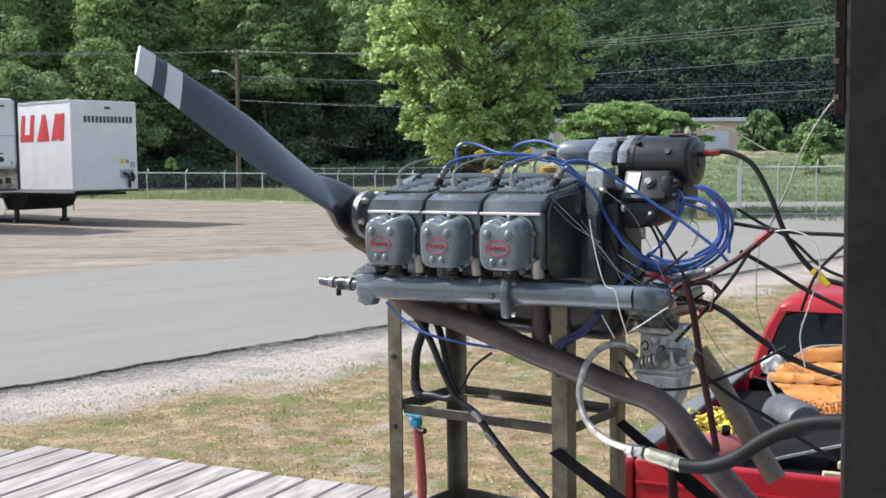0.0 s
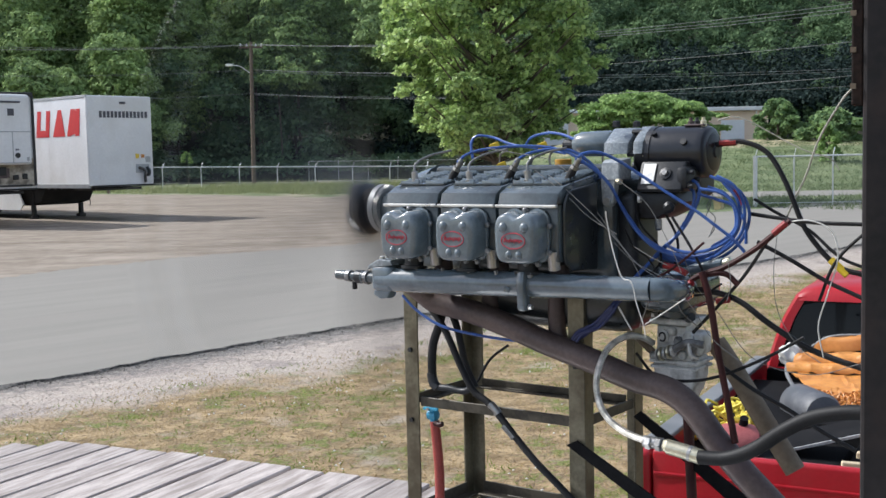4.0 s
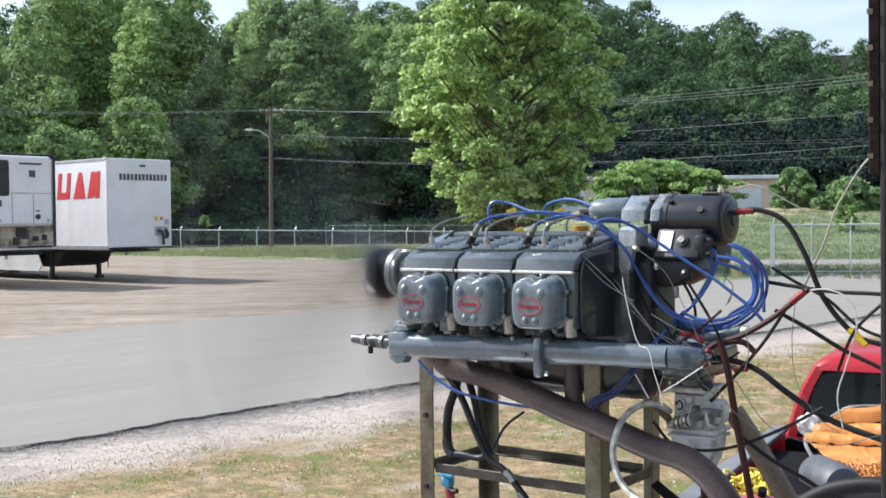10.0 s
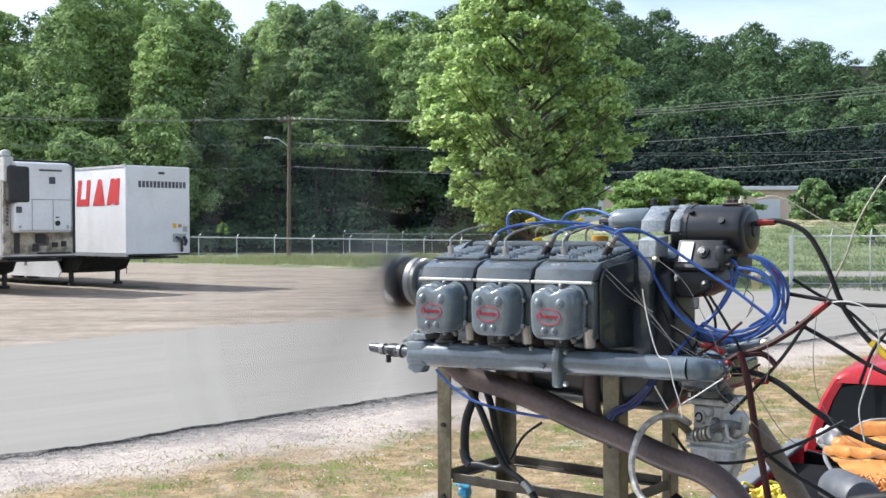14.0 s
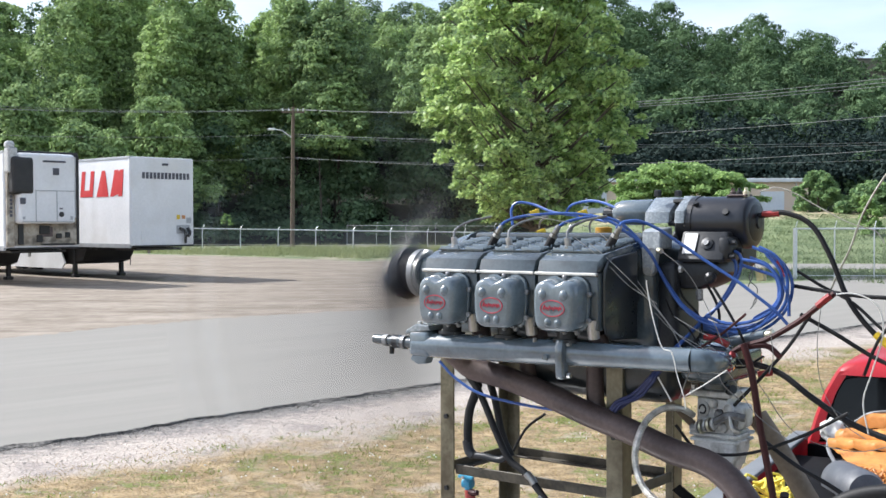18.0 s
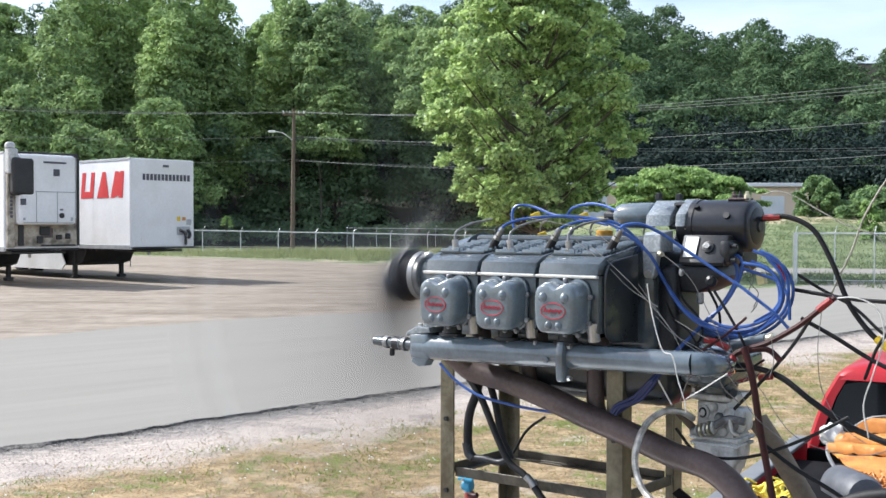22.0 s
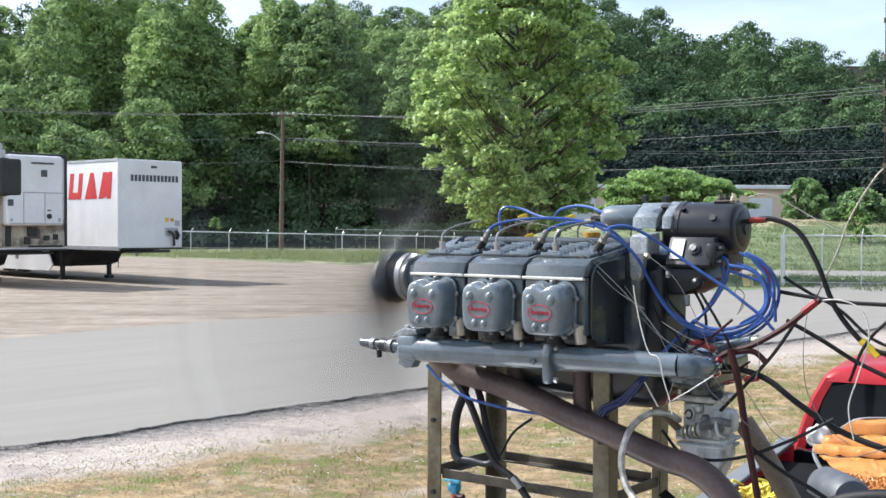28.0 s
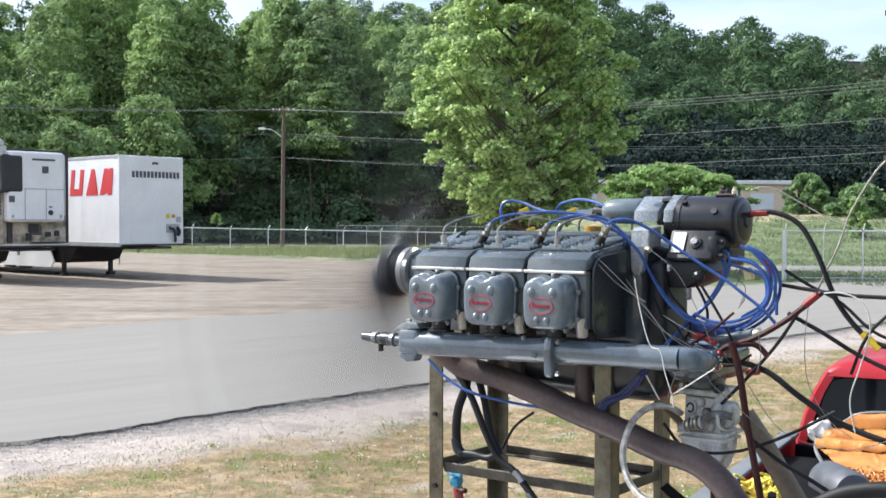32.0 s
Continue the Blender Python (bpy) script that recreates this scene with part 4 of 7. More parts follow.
# ---- trailers ----
def trailer(name, x, y, label, grimy):
    ob = empty(name, pose(x, y, 0, 0, 0, 47.4), label, "trailer", "parked trailers")
    W, Lg = 2.59, 13.6
    part("box_body", box(0, W, 0, Lg, 1.0, 4.08, 0.05, 3), TRAILER_WHITE, ob)
    part("top_rail", box(-0.02, 0.05, 0.02, Lg, 4.0, 4.09, 0.01), TRAILER_GREY, ob)
    part("bottom_rail", box(-0.02, 0.06, 0.02, Lg, 0.93, 1.08, 0.01), TRAILER_GREY, ob)
    part("front_rail", box(0.12, W - 0.02, -0.02, 0.06, 0.96, 1.02, 0.01), TRAILER_DARK, ob)
    part("corner_post", lathe([(0, 0.07), (3.0, 0.07)], (0.05, 0.05, 1.03), (0, 0, 1), 12), TRAILER_WHITE, ob)
    for k in range(1, 11):
        part("rivet_seam", box(-0.002, 0.01, k * 1.22 - 0.006, k * 1.22 + 0.006, 1.1, 3.98), TRAILER_WHITE, ob)
    part("underframe", prism([(3.3, 0.96), (3.7, 0.42), (4.4, 0.28), (10.0, 0.28), (10.4, 0.96)], 0.30, 2.30, 0.0, "yz"), TRAILER_DARK, ob)
    part("king_pin_plate", box(0.35, 2.25, 0.25, 1.6, 0.84, 0.93, 0.02), TRAILER_DARK, ob)
    part("king_pin", rod((1.3, 0.9, 0.70), (1.3, 0.9, 0.85), 0.05, 10), STEEL, ob)
    for k in range(6):
        part("cross_member", box(0.08, 2.50, 1.9 + 0.4 * k, 2.0 + 0.4 * k, 0.86, 0.96), TRAILER_DARK, ob)
    part("skirt_panel", prism([(4.95, 0.98), (4.50, 0.34), (4.75, 0.12), (12.6, 0.12), (12.6, 0.98)], 0.05, 0.10, 0.0, "yz"), TRAILER_WHITE, ob, "white side skirt")
    for yy, xx in ((4.25, 0.32), (4.25, 2.25)):
        leg = part("landing_leg", box(xx - 0.07, xx + 0.07, yy - 0.07, yy + 0.07, -0.08, 1.0, 0.01), TRAILER_DARK, ob)
        part("foot", box(xx - 0.14, xx + 0.14, yy - 0.12, yy + 0.12, -0.2, -0.08, 0.02), TRAILER_DARK, leg)
    part("leg_brace", rod((0.32, 4.25, 0.45), (2.25, 4.25, 0.45), 0.04, 8), TRAILER_DARK, ob)
    part("leg_brace", rod((0.32, 4.4, 0.60), (0.5, 3.4, 0.95), 0.03, 8), TRAILER_DARK, ob)
    for yy in (11.0, 12.3):
        for xx in (0.18, 2.4):
            w = part("wheel", lathe([(-0.15, 0.30), (-0.13, 0.50), (0.13, 0.50), (0.15, 0.30)], (xx, yy, 0.3), (1, 0, 0), 24), RUBBER, ob)
            part("rim", lathe([(-0.16, 0.10), (-0.155, 0.27), (0.155, 0.27), (0.16, 0.10)], (xx, yy, 0.3), (1, 0, 0), 16), BRIGHT_PLATE, w)
    return ob


box_trailer = trailer("box_trailer", -10.74, 39.5, "white box trailer with red slanted lettering, parked on gravel", False)
reefer = trailer("refrigerated_trailer", -13.84, 36.3, "white refrigerated trailer with a cooling unit and grimy front", True)
# slanted strokes of the side sign, red
def sign_stroke(y0, y1, z0, z1, w):
    part("sign_stroke", prism([(y0, z0), (y0 + w, z0), (y1 + w, z1), (y1, z1)], -0.012, -0.003, 0.0, "yz"), SIGN_RED, box_trailer, "red sign stroke")


SB, ST, SW = 2.72, 3.64, 0.24
for y0, y1 in ((0.50, 0.40), (1.02, 0.72), (2.42, 2.28), (3.02, 2.88)):
    sign_stroke(y0, y1, SB, ST, SW)
for prof in ([(0.62, SB + 0.10), (1.10, SB), (0.84, ST), (0.52, ST - 0.10)], [(1.38, SB), (2.16, SB), (1.78, ST), (1.58, ST)], [(2.44, SB), (3.22, SB), (3.20, SB + 0.24), (2.40, SB + 0.24)]):
    part("sign_block", prism(prof, -0.013, -0.004, 0.0, "yz"), SIGN_RED, box_trailer, "red sign block")
# dark bar sign on the front wall
for k in range(13):
    x0 = 0.47 + k * 0.152
    part("sign_bar", box(x0, x0 + 0.105, -0.012, -0.003, 3.33, 3.55), SIGN_GREY, box_trailer, "dark grey sign bar")
part("front_lamp", box(1.28, 1.52, -0.03, 0.0, 3.80, 3.88, 0.01), SIGN_GREY, box_trailer)
part("gladhand_plate", box(1.85, 2.40, -0.03, 0.0, 1.42, 1.72, 0.02), TRAILER_GREY, box_trailer)
part("gladhand", tube([(1.95, -0.03, 1.6), (2.1, -0.14, 1.5), (2.15, -0.12, 1.2), (2.2, -0.05, 1.1)], 0.05, 6, 4), TRAILER_DARK, box_trailer)
part("gladhand", tube([(2.3, -0.03, 1.6), (2.32, -0.14, 1.45), (2.25, -0.12, 1.3)], 0.06, 6, 4), TRAILER_DARK, box_trailer)
part("blue_coupling", box(2.30, 2.42, -0.08, -0.03, 1.40, 1.55, 0.02), BLUE_VALVE, box_trailer, "blue air coupling")
part("orange_label", box(2.08, 2.22, -0.012, -0.003, 1.94, 2.06), ORANGE_PLASTIC, box_trailer, "orange label")
part("grey_plate", box(2.26, 2.46, -0.012, -0.003, 1.78, 1.98), TRAILER_GREY, box_trailer)
part("sticker", box(1.86, 2.0, -0.012, -0.003, 1.92, 2.08), YELLOW_TAG, box_trailer, "yellow sticker")
part("air_line", tube([(2.25, 4.0, 0.95), (2.3, 3.8, 0.6), (2.4, 3.85, 0.4), (2.3, 3.7, 0.22)], 0.02, 6, 4), RUBBER, box_trailer)
part("document_box", box(0.42, 0.62, -0.02, 0.0, 1.18, 1.5, 0.01), TRAILER_WHITE, box_trailer)
# cooling unit on the other trailer's front
unit = part("cooling_unit", box(0.28, 2.22, -0.45, 0.0, 1.78, 4.02, 0.11, 4), TRAILER_WHITE, reefer, "white cooling unit housing")
part("grille", box(0.06, 0.78, -0.49, -0.08, 2.70, 3.90, 0.12, 4), TRAILER_DARK, unit, "black rounded grille")
part("panel_seam", box(0.80, 2.18, -0.465, -0.44, 2.82, 2.845), TRAILER_GREY, unit)
part("panel_seam", box(0.82, 0.84, -0.465, -0.44, 1.84, 2.82), TRAILER_GREY, unit)
part("panel_seam", box(1.54, 1.56, -0.465, -0.44, 1.84, 2.82), TRAILER_GREY, unit)
part("panel_seam", box(0.40, 2.12, -0.465, -0.44, 1.84, 1.86), TRAILER_GREY, unit)
part("port", rod((1.70, -0.44, 2.08), (1.70, -0.48, 2.08), 0.085, 16), TRAILER_DARK, unit)
part("port_label", box(1.64, 1.76, -0.456, -0.45, 2.24, 2.29), SIGN_GREY, unit)
part("plate", box(1.42, 1.63, -0.47, -0.44, 3.34, 3.56), SIGN_GREY, unit, "small dark plate")
part("plate", box(0.30, 0.48, -0.47, -0.44, 2.40, 2.60), SIGN_GREY, unit, "small dark plate")
part("plate", box(0.38, 0.46, -0.46, -0.44, 1.92, 2.00), TRAILER_GREY, unit, "small grey plate")
part("plate", box(2.02, 2.10, -0.46, -0.44, 1.90, 2.02), TRAILER_GREY, unit, "small grey plate")
part("sign_bar", box(1.08, 1.86, -0.47, -0.43, 3.74, 3.80), SIGN_GREY, unit, "grey sign bar")
part("grimy_panel", box(0.05, 2.52, -0.03, 0.0, 1.08, 1.98, 0.01), DIRTY_TAN, reefer, "grimy stained lower front wall")
part("corner_column", box(0.02, 0.27, -0.16, -0.031, 1.06, 3.40, 0.03, 3), DIRTY_TAN, reefer, "beige stained corner column")
for k in range(9):
    part("sign_bar", box(0.10, 0.19, -0.166, -0.1605, 2.0 + 0.12 * k, 2.09 + 0.12 * k), SIGN_GREY, reefer, "small dark sign bar")
stack = part("exhaust_stack", box(-0.02, 0.30, -0.34, -0.03, 3.38, 4.18, 0.06, 3), ALU, reefer, "grey exhaust housing")
part("stack_cap", lathe([(0, 0.15), (0.10, 0.16), (0.17, 0.12), (0.19, 0.05)], (0.10, -0.17, 4.19), (0, 0, 1), 14), ALU, stack, smooth=True)
part("edge_rail", box(2.47, 2.56, -0.06, -0.031, 1.10, 4.0, 0.01), TRAILER_DARK, reefer, "dark edge rail")
part("dark_roof_edge", box(0.05, 2.55, -0.05, 0.06, 3.98, 4.11, 0.02), TRAILER_DARK, reefer)
for x0, x1, z0, z1 in ((0.42, 0.60, 1.12, 1.76), (1.15, 1.5, 1.45, 1.72), (1.05, 1.25, 1.18, 1.42), (1.72, 1.92, 1.30, 1.46), (2.05, 2.22, 1.32, 1.50), (1.2, 2.4, 1.08, 1.14)):
    part("grimy_fitting", box(x0, x1, -0.09, -0.031, z0, z1, 0.02), TRAILER_DARK, reefer)
part("rust_patch", box(1.20, 1.62, -0.045, -0.031, 1.36, 1.68, 0.006), RUST_PIPE, reefer, "rusty brown fitting cover")


# ---- grass and stones ----
def edge_distance(x, y):
    return EDGE[2] * (x - EDGE[0]) + EDGE[3] * (y - EDGE[1])


def scatter_blades(n, box_xy, keep, length, width, seed, bend=0.55):
    """Single grass blades: thin bent triangles standing in the ground."""
    g = np.random.default_rng(seed)
    x = g.uniform(box_xy[0], box_xy[1], n)
    y = g.uniform(box_xy[2], box_xy[3], n)
    ok = np.array([keep(a, b) > g.random() for a, b in zip(x, y)])
    x, y = x[ok], y[ok]
    z = np.array([ground_z(a, b) for a, b in zip(x, y)])
    k = len(x)
    a = g.uniform(0, math.tau, k)
    L = length * g.uniform(0.5, 1.4, k)
    lean = g.normal(0, bend, (k, 2)) * L[:, None]
    w = width * g.uniform(0.6, 1.4, k)
    base = np.stack([x, y, z - 0.005], 1)
    side = np.stack([np.cos(a) * w, np.sin(a) * w, np.zeros(k)], 1)
    tip = base + np.stack([lean[:, 0], lean[:, 1], L], 1)
    return np.stack([base - side, base + side, tip], 1).reshape(-1, 3), np.arange(3 * k).reshape(-1, 3)


def patch(x, y):
    return noise.fractal(Vector((x * 1.9, y * 1.9, 3.0)), 0.7, 2.1, 4) + 0.35 * noise.noise(Vector((x * 0.6, y * 0.6, 8.0)))


v_, f_ = scatter_blades(130000, (-4.5, 9.0, 4.2, 19.0), lambda x, y: 0.85 * (edge_distance(x, y) > 1.15 + 0.5 * patch(x, y + 40)), 0.028, 0.0035, 41, 1.3)
tagged(mesh_object("dry_grass", v_, f_, GRASS_DRY), "short sun-dried tan grass on the lawn", "grass", kind="stuff")
v_, f_ = scatter_blades(120000, (-4.5, 9.0, 4.2, 19.0), lambda x, y: float(edge_distance(x, y) > 1.25) * min(1.0, max(0.03, (patch(x, y) - 0.16) * 4.0)), 0.038, 0.0046, 42, 0.9)
tagged(mesh_object("green_grass", v_, f_, GRASS_GREEN), "patches of low green grass and clover", "grass", kind="stuff")
v_, f_ = scatter_blades(105000, (-40, 7, 55, 77), lambda x, y: (0.9 if patch(x * 0.35, y * 0.35) > 0.02 else 0.10) if y + 0.85 * (min(x, -4.5) + 4.5) > 57.0 + 1.6 * patch(x * 0.5, y * 0.5) else 0.0, 0.13, 0.019, 43, 0.9)
tagged(mesh_object("verge_grass", v_, f_, GRASS_VERGE), "uneven green grass along the yard fence", "grass", kind="stuff")
v_, f_ = scatter_blades(44000, (-40, 7, 56, 77), lambda x, y: (0.9 if patch(x * 0.22, y * 0.22 + 30) > 0.20 else 0.02) * (y + 0.85 * (min(x, -4.5) + 4.5) > 57.5), 0.42, 0.021, 47)
tagged(mesh_object("tall_weeds", v_, f_, GRASS_VERGE), "tall dark green weeds in clumps along the yard fence", "weeds", kind="stuff")
v_, f_ = scatter_blades(80000, (8, 36, 31, 76), lambda x, y: (0.9 if patch(x * 0.3, y * 0.3) > -0.05 else 0.25) if y + 1.95 * (x + 1) > 64 and not abs(y - 50.5 + 0.12 * x) < 2.3 else 0.0, 0.17, 0.017, 44, 0.8)
tagged(mesh_object("verge_grass", v_, f_, GRASS_BANK), "uneven grass behind the roadside fence", "grass", kind="stuff")
gs = np.random.default_rng(45)
sv, sf = [], []
octa = np.array([(1, 0, 0), (0, 1, 0), (-1, 0, 0), (0, -1, 0), (0, 0, 0.8), (0, 0, -0.6)], float)
of = np.array([(0, 1, 4), (1, 2, 4), (2, 3, 4), (3, 0, 4), (1, 0, 5), (2, 1, 5), (3, 2, 5), (0, 3, 5)])
for k in range(9500):
    s = gs.uniform(-6, 18)
    d = abs(gs.normal(0, 0.9)) + 0.22
    x, y = EDGE[0] + s * ux + d * EDGE[2], EDGE[1] + s * uy + d * EDGE[3]
    size = gs.uniform(0.003, 0.010)
    a = gs.uniform(0, math.tau)
    p = octa * size * gs.uniform(0.6, 1.3, 3)
    p = p @ np.array([(math.cos(a), math.sin(a), 0), (-math.sin(a), math.cos(a), 0), (0, 0, 1)]) + (x, y, ground_z(x, y) + size * 0.25)
    sf.append(of + 6 * k)
    sv.append(p)
STONES = surf("pale_crushed_stone", (0.29, 0.252, 0.222), (0.44, 0.395, 0.355), 3, 0.9, 0.0, 0.2, 40, island=0.22)
tagged(mesh_object("shoulder_gravel", np.concatenate(sv), np.concatenate(sf), STONES), "loose pale gravel along the road's edge", "gravel", kind="stuff")
CRUMBS = surf("asphalt_crumbs", (0.095, 0.088, 0.078), (0.250, 0.232, 0.205), 5, 0.9, 0.0, 0.3, 40, island=0.6)
cv, cf = [], []
for k in range(15000):
    s = gs.uniform(-6, 26)
    d = abs(gs.normal(0, 0.11)) * (1.6 if gs.random() < 0.15 else 1) - 0.03
    d += float(np.interp(s, ss, rag)) - 0.20 * math.exp(-((s - 5) / 5) ** 2)
    x, y = EDGE[0] + s * ux + d * EDGE[2], EDGE[1] + s * uy + d * EDGE[3]
    size = gs.uniform(0.002, 0.009)
    p = octa * size * gs.uniform(0.6, 1.4, 3) + (x, y, ground_z(x, y) + 0.006 + size * 0.2)
    cf.append(of + 6 * k)
    cv.append(p)
tagged(mesh_object("asphalt_crumbs", np.concatenate(cv), np.concatenate(cf), CRUMBS), "dark asphalt crumbs along the broken road edge", "asphalt crumbs", kind="stuff")
gs = np.random.default_rng(46)
cv, cf = [], []
n_ = 0
while n_ < 450:
    x, y = gs.uniform(-4, 6), gs.uniform(5.5, 13)
    if edge_distance(x, y) > 1.4 and patch(x, y) > 0.10:
        p = octa * 0.011 + (x, y, ground_z(x, y) + 0.045)
        cf.append(of + 6 * n_)
        cv.append(p)
        n_ += 1
tagged(mesh_object("clover_heads", np.concatenate(cv), np.concatenate(cf), CLOVER_WHITE), "small white clover heads in the grass", "clover", kind="stuff")

# ---- deck ----
ENGINE = Matrix.Translation((0.3217, 2.6641, 1.6510)) @ pose(0, 0, 0, 0, 0, 142)
DECK_Z = 0.80
deck = empty("plank_deck", pose(-1.265, 4.099, 0, 0, 0, -27.8), "raised deck of weathered grey planks", "deck")
rng = random.Random(3)
for k in range(-13, 14):
    x0 = k * 0.125
    end = rng.uniform(-0.012, 0.012) - (0.75 * abs(x0) if x0 < 0 else 0)
    part("plank", box(x0 + 0.004, x0 + 0.119 + rng.uniform(-0.004, 0.001), -3.6, end, DECK_Z - 0.04, DECK_Z + rng.uniform(-0.003, 0.003), 0.004, 1), WOOD_DECK, deck)
part("rim_joist", box(0.0, 1.70, -0.10, -0.06, DECK_Z - 0.24, DECK_Z - 0.045), WOOD_DECK, deck)
for px_, py_ in ((-0.8, -1.2), (1.6, -0.3), (-0.8, -3.4), (1.6, -3.4), (0.05, -0.3)):
    part("deck_post", box(px_ - 0.05, px_ + 0.05, py_ - 0.05, py_ + 0.05, -0.5, DECK_Z - 0.045), WOOD_DECK, deck)

rig = empty("rig_floor", ENGINE, "worn steel floor plate of the test rig", "floor plate", kind="structure")
FLOOR = -0.752
part("plate", box(-1.6, 0.36, -0.165, 1.0, FLOOR - 0.012, FLOOR, 0.002), DIAMOND, rig)
tread = bmesh.new()
for i in range(58):
    for j in range(12):
        c = Vector((-1.0 + i * 0.023, -0.15 + j * 0.026 + (0.013 if i % 2 else 0), FLOOR))
        a = 0.8 if (i + j) % 2 else -0.8
        u, v = Vector((math.cos(a), math.sin(a), 0)) * 0.010, Vector((-math.sin(a), math.cos(a), 0)) * 0.003
        q = [tread.verts.new(c + w_) for w_ in (-u, v + Vector((0, 0, 0.0018)), u, -v + Vector((0, 0, 0.0018)))]
        tread.faces.new(q)
tagged(part("tread", tread, DIAMOND, rig, "raised tread pattern"), kind="stuff")
for a_, b_ in ((0.3, -0.12), (-1.5, -0.12), (0.3, 0.9), (-1.5, 0.9)):
    part("support", box(a_ - 0.04, a_ + 0.04, b_ - 0.04, b_ + 0.04, -2.12, FLOOR - 0.013), GALV, rig)
part("edge_beam", box(-1.6, 0.36, -0.155, -0.115, FLOOR - 0.11, FLOOR - 0.013), GALV, rig)

# ---- engine stand ----
stand = empty("engine_stand", ENGINE, "angle-steel engine stand with grimy galvanised legs", "engine stand")


def angle_bar(p, q, w, t, flip, name="leg", mat=None):
    """An L-shaped steel bar from p to q (upright, or along a or b)."""
    p, q = Vector(p), Vector(q)
    d = (q - p).normalized()
    bm = bmesh.new()
    if abs(d.z) > 0.5:
        sx, sy = flip
        prof = [Vector(v) for v in ((0, 0, 0), (sx * w, 0, 0), (sx * w, sy * t, 0), (sx * t, sy * t, 0), (sx * t, sy * w, 0), (0, sy * w, 0))]
    else:
        side = Vector((-d.y, d.x, 0)) * flip[0]
        prof = [side * u + Vector((0, 0, flip[1] * v)) for u, v in ((0, 0), (w, 0), (w, t), (t, t), (t, w), (0, w))]
    a = [bm.verts.new(p + v) for v in prof]
    b = [bm.verts.new(q + v) for v in prof]
    bm.faces.new(a)
    bm.faces.new(b[::-1])
    for k in range(6):
        bm.faces.new((a[k], b[k], b[(k + 1) % 6], a[(k + 1) % 6]))
    bmesh.ops.recalc_face_normals(bm, faces=bm.faces)
    bmesh.ops.bevel(bm, geom=bm.edges[:], offset=0.0012, segments=1, affect="EDGES")
    return part(name, bm, mat or GALV, stand)


SA, SB2, SBB, SAB = 0.313, 0.139, -0.139, -0.179
for a_, b_, fx, fy in ((SA, SB2, -1, -1), (SA, SBB, -1, 1), (SAB, SB2, 1, -1), (SAB, SBB, 1, 1)):
    leg = angle_bar((a_, b_, FLOOR), (a_, b_, -0.172), 0.040, 0.005, (fx, fy))
    part("foot_plate", box(a_ - 0.03 + fx * 0.02, a_ + 0.03 + fx * 0.02, b_ - 0.03 + fy * 0.02, b_ + 0.03 + fy * 0.02, FLOOR + 0.001, FLOOR + 0.007, 0.001), GALV, leg)
    for z in (-0.50, -0.33):
        part("bolt", rod((a_ + fx * 0.02, b_ + (0.001 if fy < 0 else -0.001), z), (a_ + fx * 0.02, b_ + (0.006 if fy < 0 else -0.006), z), 0.006, 6), BLACK_IRON, leg)
for z, w_ in ((-0.466, 0.023), (FLOOR + 0.008, 0.032)):
    angle_bar((SA - 0.04, SB2 - 0.006, z), (SAB + 0.04, SB2 - 0.006, z), w_, 0.005, (1, 1), "rail", RAIL_STEEL)
    angle_bar((SA - 0.04, SBB + 0.006, z), (SAB + 0.04, SBB + 0.006, z), w_, 0.005, (-1, 1), "rail", RAIL_STEEL)
    angle_bar((SA - 0.006, SB2 - 0.04, z), (SA - 0.006, SBB + 0.04, z), w_, 0.005, (-1, 1), "rail", RAIL_STEEL)
    angle_bar((SAB + 0.006, SB2 - 0.04, z), (SAB + 0.006, SBB + 0.04, z), w_, 0.005, (1, 1), "rail", RAIL_STEEL)
for b_ in (SB2 - 0.03, SBB + 0.03):
    part("top_rail", box(SAB - 0.02, SA + 0.02, b_ - 0.02, b_ + 0.02, -0.170, -0.140, 0.003), GALV, stand)

# ---- engine ----
engine = empty("aircraft_engine", ENGINE, "grey six-cylinder flat aircraft engine on a test stand", "engine")


def cover_outline(n=72):
    """Squarish rocker-cover outline with a shallow dip in its top edge, about 0.122 x 0.114."""
    out = []
    for k in range(n):
        a = math.tau * k / n
        c, s = math.cos(a), math.sin(a)
        x = 0.0585 * math.copysign(abs(c) ** 0.40, c)
        z = 0.056 * math.copysign(abs(s) ** 0.40, s)
        if z > 0:
            z += 0.003 * math.exp(-((abs(x) - 0.030) / 0.018) ** 2) - 0.008 * math.exp(-(x / 0.013) ** 2)
        else:
            x *= 1 - 0.07 * (-z / 0.056)
        out.append((x, z))
    return out


